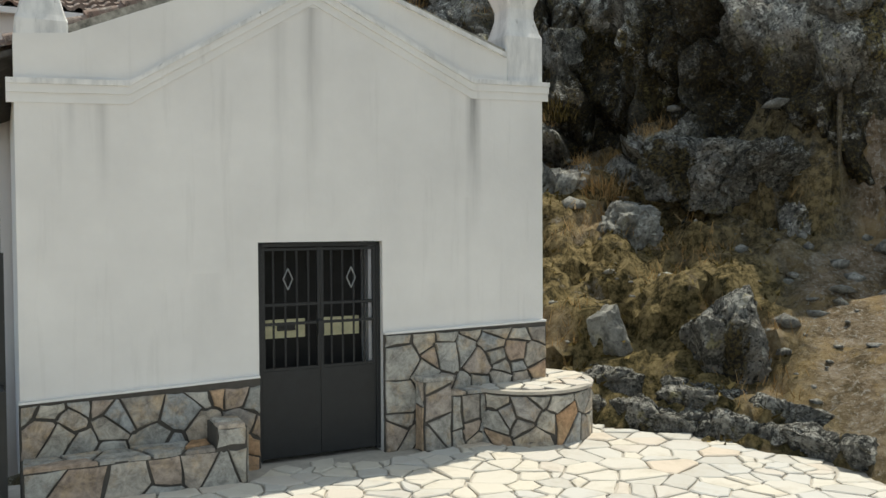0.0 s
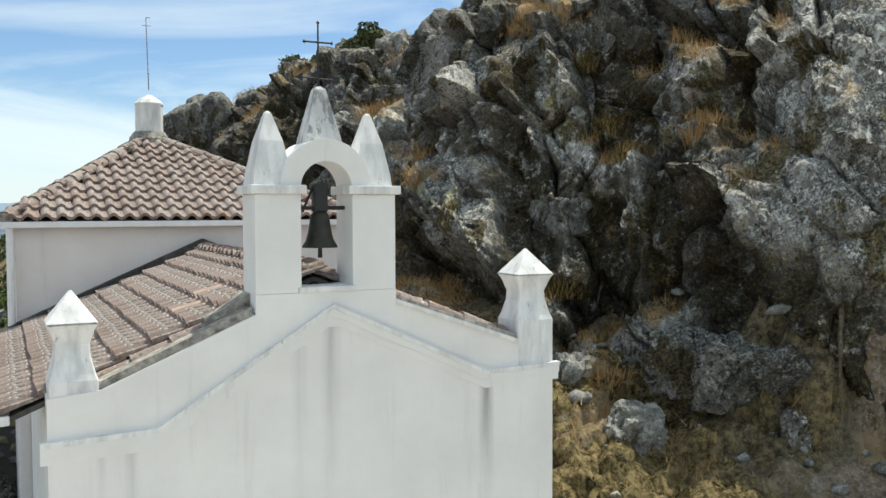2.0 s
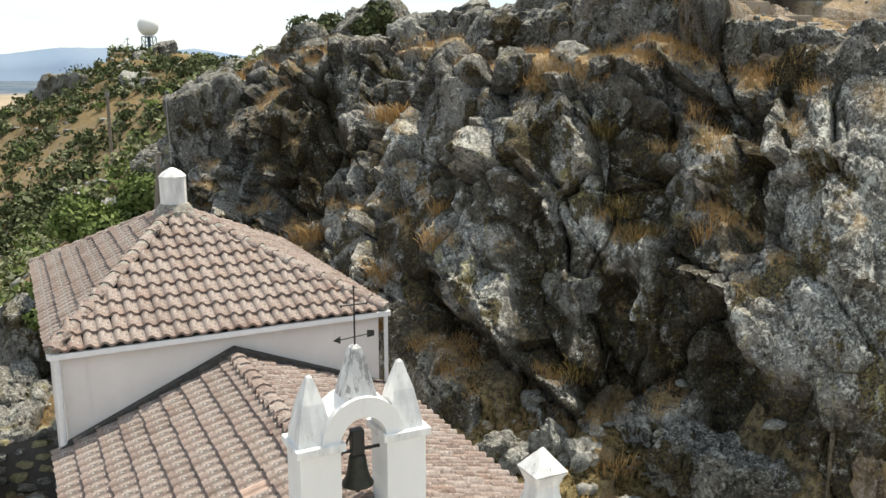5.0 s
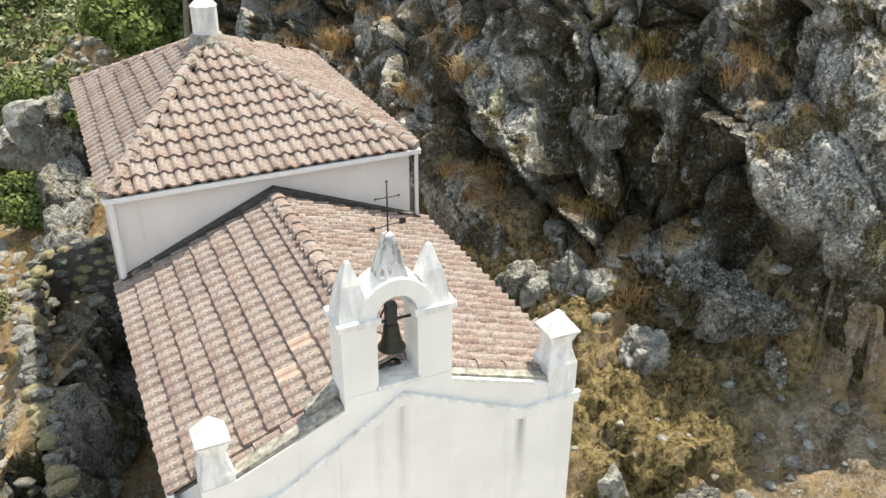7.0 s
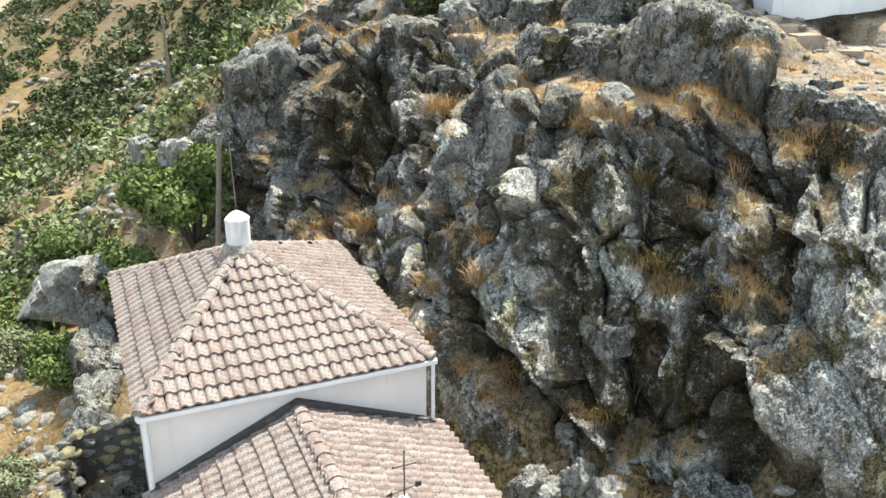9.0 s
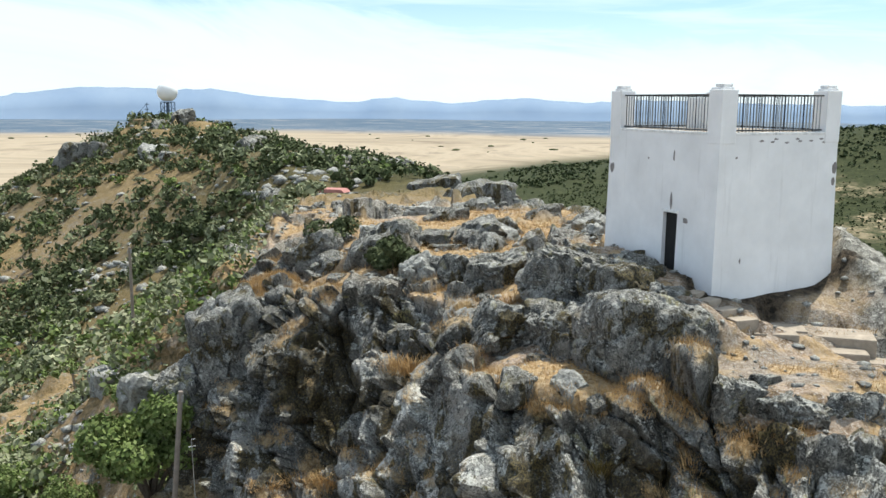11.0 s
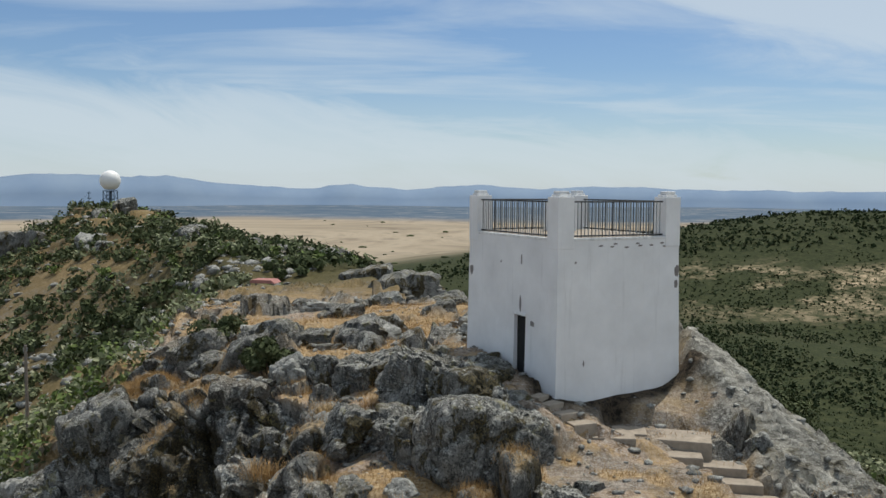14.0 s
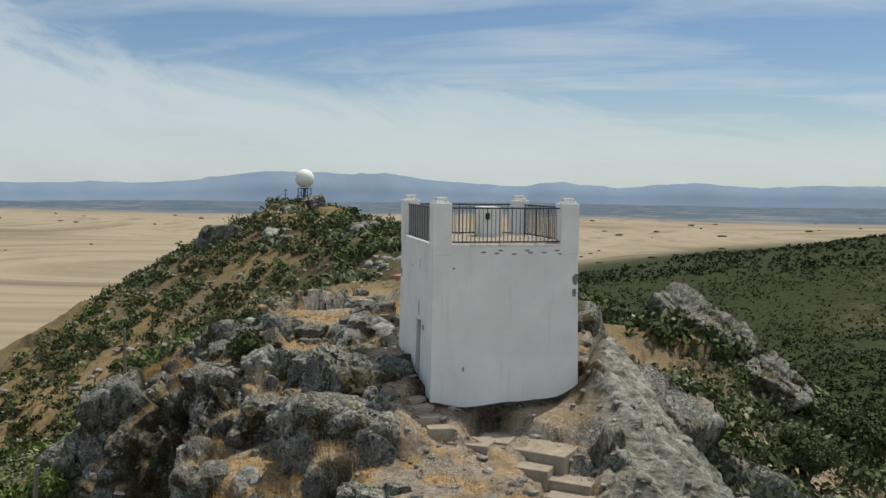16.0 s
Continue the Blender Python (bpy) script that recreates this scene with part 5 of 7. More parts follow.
def finial(name, cx, base, top, s=1.0):
    h = top - base
    prof = [(0.215, base), (0.215, base + 0.40 * h), (0.195, base + 0.44 * h), (0.155, base + 0.56 * h), (0.150, base + 0.64 * h), (0.19, base + 0.735 * h),
            (0.218, base + 0.775 * h), (0.218, base + 0.79 * h), (0.012, top)]
    bm = square_loft(bmesh.new(), cx, 0.215, [(a * s, z) for a, z in prof])
    bmesh.ops.bevel(bm, geom=[e for e in bm.edges if abs(e.verts[0].co.z - e.verts[1].co.z) > 0.03], offset=0.012, segments=1, affect="EDGES")
    return part(name, bm, WEATHERED, chapel, "limewashed finial with pyramid top, streaked grey")


def build_bell_gable():
    g = part("bell_gable", box(bmesh.new(), -0.83, 0.585, -0.004, 0.46, 4.36, 4.70), PLASTER, chapel, "arched bell gable, limewashed and streaked grey")
    for a, b in ((-0.83, -0.385), (0.13, 0.585)):
        part("pier", box(bmesh.new(), a, b, -0.002, 0.46, 4.70, 5.64, 0.012), PLASTER, g)
        part("impost", box(bmesh.new(), a - 0.045, b + 0.045, -0.045, 0.505, 5.64, 5.725, 0.012), WEATHERED, g)
    # round arch
    cx, cz, ri, ro = -0.128, 5.70, 0.258, 0.455
    n = 18
    inner = [(cx + ri * math.cos(t), cz + ri * math.sin(t)) for t in [math.pi * i / n for i in range(n + 1)]]
    outer = [(cx + ro * math.cos(t), cz + (ro + 0.02) * math.sin(t)) for t in [math.pi * i / n for i in range(n + 1)]]
    bm = bmesh.new()
    for y0, y1 in ((0.0, 0.45),):
        ia = [[bm.verts.new((a, y, z)) for a, z in inner] for y in (y0, y1)]
        oa = [[bm.verts.new((a, y, z)) for a, z in outer] for y in (y0, y1)]
        for i in range(n):
            bm.faces.new((ia[0][i], ia[0][i + 1], oa[0][i + 1], oa[0][i]))
            bm.faces.new((ia[1][i], oa[1][i], oa[1][i + 1], ia[1][i + 1]))
            bm.faces.new((ia[0][i], ia[1][i], ia[1][i + 1], ia[0][i + 1]))
            bm.faces.new((oa[0][i], oa[0][i + 1], oa[1][i + 1], oa[1][i]))
        for i in (0, n):
            bm.faces.new((ia[0][i], oa[0][i], oa[1][i], ia[1][i]))
    part("arch", bm, PLASTER, g)
    part("sill", box(bmesh.new(), -0.42, 0.16, -0.03, 0.50, 4.70, 4.755, 0.01), WEATHERED, g)
    for c, top, half, base in ((-0.64, 6.43, 0.19, 5.725), (0.375, 6.45, 0.19, 5.725)):
        prof = [(half, base), (half * 0.93, base + 0.12), (half * 0.62, base + 0.42), (0.03, top - 0.02), (0.012, top)]
        part("spire", square_loft(bmesh.new(), c, 0.225, prof), WEATHERED, g)
    prof = [(0.185, 6.08), (0.165, 6.2), (0.075, 6.58), (0.055, 6.66), (0.02, 6.69)]
    part("spire", square_loft(bmesh.new(), cx, 0.225, prof), SOOTY, g, "grey weathered middle spire")
    return g


def build_nave():
    w = bmesh.new()
    prism(w, [(-2.60, -0.8), (2.43, -0.8), (2.43, 3.80), (RIDGE_U, RIDGE_Z - 0.12), (-2.60, 3.76)], 0.355, NAVE_END)
    part("nave_wall", w, PLASTER, chapel)
    roof = bmesh.new()
    t = 0.05
    prism(roof, [(EAVE_L, EAVE_LZ - 0.03), (RIDGE_U, RIDGE_Z - 0.03), (EAVE_R, EAVE_RZ - 0.03), (EAVE_R, EAVE_RZ - 0.03 - t), (RIDGE_U, RIDGE_Z - 0.03 - t), (EAVE_L, EAVE_LZ - 0.03 - t)], 0.32, NAVE_END)
    r = part("nave_roof", roof, SCORCHED, chapel, "weathered clay barrel tile roof")
    span = NAVE_END - 0.36
    up_l = Vector((RIDGE_U - EAVE_L, 0, RIDGE_Z - EAVE_LZ))
    up_r = Vector((RIDGE_U - EAVE_R, 0, RIDGE_Z - EAVE_RZ))
    n_r = int(up_l.length / TILE_STEP)
    lay_tiles(r, (EAVE_L, NAVE_END - 0.02, EAVE_LZ), (0, -1, 0), up_l, span, up_l.length - 0.1, lambda a, b: a < span - 0.02 and b < up_l.length - 0.02, 5, True, {(6, 18), (5, 20)})
    lay_tiles(r, (EAVE_R, 0.38, EAVE_RZ), (0, 1, 0), up_r, span, up_r.length - 0.1, lambda a, b: a < span - 0.02 and b < up_r.length - 0.02, 6, False)
    ridge_caps(r, (RIDGE_U, 0.45, RIDGE_Z + 0.035), (RIDGE_U, NAVE_END - 0.05, RIDGE_Z + 0.035), r=0.15)
    # verge tiles bedded in lichened mortar behind the gable, and the flashing against the taller block
    for (a0, z0), (a1, z1) in (((-2.24, 3.93), (-0.86, 4.54)), ((0.62, 4.60), (EAVE_R - 0.35, EAVE_RZ + 0.16))):
        ridge_caps(r, (a0, 0.28, z0 + 0.02), (a1, 0.28, z1 + 0.02), r=0.10, step=0.36)
        part("verge_mortar", prism(bmesh.new(), [(a0 - 0.05, z0 - 0.04), (a1, z1 - 0.04), (a1, z1 + 0.045), (a0 - 0.05, z0 + 0.04)], 0.03, 0.36), VERGE, r, "lichened grey verge mortar")
    part("mortar_bed", prism(bmesh.new(), [(-1.25, 4.34), (-0.83, 4.52), (-0.83, 4.70), (-1.25, 4.48)], 0.2, 0.52), VERGE, r)
    for (a0, z0), (a1, z1) in (((EAVE_L + 0.05, EAVE_LZ + 0.03), (RIDGE_U, RIDGE_Z + 0.10)), ((RIDGE_U, RIDGE_Z + 0.10), (EAVE_R - 0.1, EAVE_RZ + 0.05))):
        part("flashing", prism(bmesh.new(), [(a0, z0), (a1, z1), (a1, z1 + 0.10), (a0, z0 + 0.10)], NAVE_END - 0.14, NAVE_END + 0.02), SCORCHED, r)
    part("gutter", box(bmesh.new(), EAVE_L - 0.075, EAVE_L + 0.02, 0.3, NAVE_END, EAVE_LZ - 0.10, EAVE_LZ - 0.01, 0.015), WHITE_GUTTER, r)


def build_plinth():
    """Stone facing of the lower wall, each side of the doorway."""
    for a0, a1, top0, top1, seed in ((-2.63, DOOR_L - 0.002, 0.87, 0.93, 3), (DOOR_R + 0.002, 2.475, 1.25, 1.28, 8)):
        bed = part("plinth", prism(bmesh.new(), [(a0, -0.1), (a1, -0.1), (a1, top1), (a0, top0)], -0.03, 0.01), MORTAR, chapel, "plinth faced with irregular quartzite slabs")
        clad(bed, a0, a1, FLOOR - 0.05, min(top0, top1) - 0.005, 0.185, seed, lambda a, b, o: (a, -0.03 - o, b), 0.026, 0.012, aspect=1.35)
        part("plinth_lip", prism(bmesh.new(), [(a0, top0), (a1, top1), (a1, top1 + 0.02), (a0, top0 + 0.02)], -0.045, 0.0), PLASTER, bed)
    # facing on the right-hand return of the wall
    bed = part("plinth", box(bmesh.new(), 2.43, 2.478, 0.012, 2.2, -0.1, 1.25), MORTAR, chapel)
    clad(bed, 0.03, 2.2, FLOOR, 1.24, 0.26, 12, lambda a, b, o: (2.478 + o, a, b), 0.02)


def build_left_bench():
    b = thing("stone_bench", AT_CHAPEL, "low built-in bench faced with quartzite slabs", "bench", "benches by the chapel")
    part("core", box(bmesh.new(), -2.62, -0.86, -0.44, -0.055, -0.1, 0.415), MORTAR, b)
    clad(b, -2.62, -0.86, FLOOR - 0.04, 0.41, 0.25, 21, lambda x, z, o: (x, -0.44 - o, z), 0.022, aspect=1.2)
    clad(b, -2.62, -1.12, -0.46, -0.06, 0.24, 22, lambda x, y, o: (x, y, 0.415 + o), 0.03, aspect=1.3)
    part("arm_core", box(bmesh.new(), -1.12, -0.86, -0.44, -0.055, 0.415, 0.60), MORTAR, b)
    clad(b, -1.12, -0.86, -0.46, -0.06, 0.2, 23, lambda x, y, o: (x, y, 0.60 + o), 0.03)
    clad(b, -1.12, -0.86, 0.43, 0.60, 0.2, 24, lambda x, z, o: (x, -0.44 - o, z), 0.02)
    clad(b, -0.43, -0.07, FLOOR, 0.58, 0.26, 25, lambda y, z, o: (-0.86 + o, y, z), 0.02)


def build_round_bench():
    b = thing("stone_bench", AT_CHAPEL, "rounded stone seat with flagstone top beside the chapel wall", "bench", "benches by the chapel")
    cx, cy, r, top = 2.25, 0.05, 0.70, 0.655
    part("core", lathe(bmesh.new(), [(r, -0.1), (r, top)], 40, cx, cy), MORTAR, b)
    n = 2 * math.pi * r
    clad(b, 0.48 * n, 1.06 * n, FLOOR - 0.04, top - 0.03, 0.21, 31, lambda s, z, o: (cx + (r + o) * math.cos(s / r), cy + (r + o) * math.sin(s / r), z), 0.024, aspect=0.9)
    clad(b, cx - r - 0.06, cx + r + 0.06, cy - r - 0.06, cy + r + 0.06, 0.2, 32, lambda x, y, o: (x, y, top + o), 0.025, material=PAVING, keep=lambda x, y: math.hypot(x - cx, y - cy) < r - 0.06)
    part("rim", lathe(bmesh.new(), [(r + 0.03, top - 0.02), (r + 0.035, top + 0.012), (r - 0.05, top + 0.014), (r - 0.06, top - 0.02)], 40, cx, cy), PAVE_JOINT, b)
    # straight seat between the round end and the upright by the door
    part("seat_core", box(bmesh.new(), 1.12, 1.75, -0.22, -0.055, -0.1, top - 0.02), MORTAR, b)
    clad(b, 1.22, 1.72, -0.24, -0.06, 0.22, 33, lambda x, y, o: (x, y, top - 0.02 + o), 0.03)
    clad(b, 1.24, 1.66, FLOOR - 0.03, top - 0.03, 0.18, 34, lambda x, z, o: (x, -0.22 - o, z), 0.02)
    part("upright_core", box(bmesh.new(), 0.93, 1.23, -0.24, -0.055, -0.1, 0.80), MORTAR, b)
    clad(b, 0.93, 1.23, FLOOR - 0.03, 0.80, 0.22, 35, lambda x, z, o: (x, -0.24 - o, z), 0.02)
    clad(b, -0.24, -0.06, FLOOR - 0.03, 0.80, 0.22, 36, lambda y, z, o: (0.93 - o, y, z), 0.02)
    clad(b, 0.90, 1.25, -0.27, -0.06, 0.3, 37, lambda x, y, o: (x, y, 0.80 + o), 0.03)


def build_gate():
    """Iron gate in the doorway: sheet below, bars above."""
    g = thing("door_gate", AT_CHAPEL @ pose(0, 0.06, FLOOR), "closed black iron double gate with bars above sheet panels", "gate")
    l, r, top, h = DOOR_L + 0.005, DOOR_R - 0.005, DOOR_TOP - FLOOR - 0.01, 0.84
    bm = bmesh.new()
    for a, b in ((l, l + 0.04), (r - 0.04, r)):
        box(bm, a, b, 0, 0.05, 0, top)
    box(bm, l, r, 0, 0.05, top - 0.035, top)
    part("frame", bm, IRON, g)
    mid = (l + r) / 2
    for k, (a, b) in enumerate(((l + 0.042, mid - 0.0012), (mid + 0.0012, r - 0.042))):
        leaf = part("leaf", box(bmesh.new(), a, b, 0.008, 0.030, 0.02, h, 0.004), IRON, g, "plain black sheet panel")
        for u in (a + 0.015, b - 0.015):
            part("stile", box(bmesh.new(), u - 0.015, u + 0.015, 0.004, 0.036, h, top - 0.04), IRON, leaf)
        for z in (h + 0.015, 1.28, 1.46, top - 0.06):
            part("rail", box(bmesh.new(), a, b, 0.006, 0.032, z - 0.013, z + 0.013), IRON, leaf)
        n = 5
        for i in range(1, n):
            u = a + (b - a) * i / n
            part("bar", tube(bmesh.new(), (u, 0.02, h), (u, 0.02, top - 0.05), 0.011, n=8), IRON, leaf)
        c = (a + b) / 2 + (0.03 if k else -0.03)
        orn = bmesh.new()
        for s in (-1, 1):
            for q in (-1, 1):
                tube(orn, (c + s * 0.045, 0.012, 1.70), (c, 0.012, 1.70 + q * 0.10), 0.007, n=6)
        part("ornament", orn, GALVAN, leaf, "bright diamond scroll")
    part("handle", box(bmesh.new(), mid - 0.03, mid + 0.03, -0.02, 0.01, 1.16, 1.30, 0.006), IRON, g)
    # inner door behind the gate, glazed in part
    d = thing("inner_door", AT_CHAPEL @ pose(0, 0.30, FLOOR), "dark door with pale cream panes behind the gate", "door")
    part("panel", box(bmesh.new(), DOOR_L, DOOR_R, 0.0, 0.04, 0, DOOR_TOP - FLOOR), DARK, d)
    for a, b in ((-0.56, -0.10), (0.06, 0.46)):
        part("pane", box(bmesh.new(), a, b, -0.012, 0.002, 1.12, 1.30), CREAM, d)
    part("jamb", box(bmesh.new(), 0.49, 0.56, -0.20, -0.004, 0.75, DOOR_TOP - FLOOR), GREY_FRAME, d)
    # letter plate on the pane
    part("plate", box(bmesh.new(), -0.38, -0.20, -0.03, -0.014, 1.19, 1.25), IRON, d)


def build_bell():
    b = thing("bell", AT_CHAPEL @ pose(-0.128, 0.22, 5.45), "old dark bronze bell hanging in the arch", "bell")
    body = [(0.02, 0.03), (0.075, 0.02), (0.10, -0.02), (0.11, -0.10), (0.125, -0.20), (0.15, -0.29), (0.185, -0.345), (0.19, -0.365), (0.17, -0.365), (0.14, -0.29), (0.10, -0.10), (0.02, -0.03)]
    part("body", lathe(bmesh.new(), [(a * 0.93, z * 0.9) for a, z in body], 28), BRONZE, b, smooth=True)
    part("clapper", tube(bmesh.new(), (0, 0, -0.05), (0, 0, -0.43), 0.016, 0.024), IRON, b)
    part("yoke", box(bmesh.new(), -0.07, 0.07, -0.06, 0.06, 0.02, 0.30, 0.02), IRON, b)
    part("axle", tube(bmesh.new(), (-0.25, 0, 0.06), (0.255, 0, 0.06), 0.02), IRON, b)
    part("wheel_arm", tube(bmesh.new(), (-0.06, 0, 0.28), (-0.17, 0.02, 0.02), 0.012), IRON, b)


def build_vane():
    v = thing("weather_vane", AT_CHAPEL @ pose(-0.128, 0.225, 6.68), "thin iron cross with a weather vane arrow", "weather vane")
    part("mast", tube(bmesh.new(), (0, 0, -0.05), (0, 0, 0.62), 0.011, 0.008), IRON, v)
    part("crossbar", tube(bmesh.new(), (-0.14, 0, 0.44), (0.14, 0, 0.44), 0.009), IRON, v)
    bm = tube(bmesh.new(), (-0.17, -0.03, 0.09), (0.20, 0.05, 0.09), 0.008)
    prism(bm, [(-0.17, 0.05), (-0.25, 0.09), (-0.17, 0.13)], -0.04, -0.03)
    prism(bm, [(0.16, 0.05), (0.24, 0.06), (0.24, 0.12), (0.16, 0.13)], 0.045, 0.055)
    part("arrow", bm, IRON, v)
    for x, z in ((-0.14, 0.44), (0.14, 0.44), (0, 0.63)):
        part("tip", lathe(bmesh.new(), [(0.001, z - 0.02), (0.018, z), (0.001, z + 0.02)], 8, x, 0), IRON, v)


facade = build_facade()
finial("finial", -2.405, 3.52, 4.80, 0.94)
finial("finial", 2.235, 3.78, 5.06, 1.03)
build_bell_gable()
build_nave()
build_plinth()
build_left_bench()
build_round_bench()
build_gate()
build_bell()
build_vane()


# ---- the taller block behind ----
BU0, BU1, BV0, BV1, BZ = -2.88, 2.50, 5.66, 12.25, 5.36
APEX = Vector((-0.42, 9.10, 6.86))
block = thing("sanctuary", AT_CHAPEL, "tall cream-rendered block with pyramid tile roof", "building")


def build_block():
    part("wall", box(bmesh.new(), BU0 + 0.13, BU1 - 0.12, BV0 + 0.10, BV1 - 0.12, -1.5, BZ - 0.02), PLASTER_PINK, block)
    corners = [Vector((BU0, BV0, BZ)), Vector((BU1, BV0, BZ)), Vector((BU1, BV1, BZ)), Vector((BU0, BV1, BZ))]
    bm = bmesh.new()
    vs = [bm.verts.new(c - Vector((0, 0, 0.02))) for c in corners] + [bm.verts.new(APEX - Vector((0, 0, 0.02)))]
    lo = [bm.verts.new(c - Vector((0, 0, 0.08))) for c in corners]
    for i in range(4):
        j = (i + 1) % 4
        bm.faces.new((vs[i], vs[j], vs[4]))
        bm.faces.new((lo[i], lo[j], vs[j], vs[i]))
    bm.faces.new(lo[::-1])
    roof = part("pyramid_roof", bm, SCORCHED, block, "weathered clay barrel tile pyramid roof")
    for i in range(4):
        a, b = corners[i], corners[(i + 1) % 4]
        e = (b - a).normalized()
        s = (APEX - a).dot(e)
        foot = a + e * s
        up = APEX - foot
        w, h = (b - a).length, up.length
        lay_tiles(roof, a + Vector((0, 0, 0.0)), e, up, w, h, lambda p, q, s=s, w=w, h=h: (q < h - 0.05) and p > s * q / h + 0.03 and p < w - (w - s) * q / h - 0.03, 40 + i, i in (0, 3))
        part("hip_mortar", tube(bmesh.new(), a + Vector((0, 0, 0.0)), APEX, 0.105, 0.105, 8), VERGE, roof, "lichened grey hip mortar")
        ridge_caps(roof, a + Vector((0, 0, 0.025)), APEX + Vector((0, 0, 0.01)), r=0.13)
    # eaves board and gutter
    for x0, x1, y0, y1 in ((BU0 - 0.05, BU1 + 0.05, BV0 - 0.07, BV0 - 0.005), (BU0 - 0.07, BU0 - 0.005, BV0 - 0.005, BV1), (BU1 + 0.005, BU1 + 0.07, BV0 - 0.005, BV1)):
        part("gutter", box(bmesh.new(), x0, x1, y0, y1, BZ - 0.11, BZ - 0.02, 0.012), WHITE_GUTTER, roof)
    part("downpipe", tube(bmesh.new(), (BU0 + 0.06, BV0 - 0.0, BZ - 0.1), (BU0 + 0.06, BV0 - 0.0, EAVE_LZ), 0.05), WHITE_GUTTER, block)
    part("downpipe", tube(bmesh.new(), (BU1 - 0.02, BV0 - 0.0, BZ - 0.1), (BU1 - 0.02, BV0 - 0.0, 2.0), 0.04), WHITE_GUTTER, block)
    c = part("chimney", lathe(bmesh.new(), [(0.34, 6.55), (0.31, 6.80), (0.25, 6.92), (0.25, 7.44)], 8, APEX.x, APEX.y), WEATHERED, block, "white eight-sided lantern with a low cone cap")
    part("cap", lathe(bmesh.new(), [(0.26, 7.44), (0.26, 7.47), (0.19, 7.54), (0.06, 7.62), (0.01, 7.63)], 8, APEX.x, APEX.y), WEATHERED, c)
    part("skirt", lathe(bmesh.new(), [(0.38, 6.68), (0.36, 6.82), (0.29, 6.93), (0.27, 6.95)], 16, APEX.x, APEX.y), VERGE, c)
    m = bmesh.new()
    tube(m, (APEX.x, APEX.y, 7.72), (APEX.x - 0.03, APEX.y, 9.05), 0.010, 0.007)
    tube(m, (APEX.x - 0.1, APEX.y, 8.90), (APEX.x + 0.06, APEX.y, 8.90), 0.006)
    tube(m, (APEX.x - 0.03, APEX.y, 9.05), (APEX.x + 0.05, APEX.y, 9.05), 0.006)
    part("aerial", m, GALVAN, c, "thin aerial mast")


build_block()

# ---- the lookout tower on the crag ----
AT_TOWER = pose(TOWER.x, TOWER.y, 0, 0, 0, 24.4)
tower = thing("lookout_tower", AT_TOWER, "square whitewashed lookout tower with railed roof terrace", "tower")
TW, TD, TBASE, TDECK = 1.86, 2.25, 10.2, 15.03      # half width, half depth at the top, foot and deck
BATTER = 0.016


def at_height(z):
    g = (TDECK - z) * BATTER
    return TW + g, TD + g


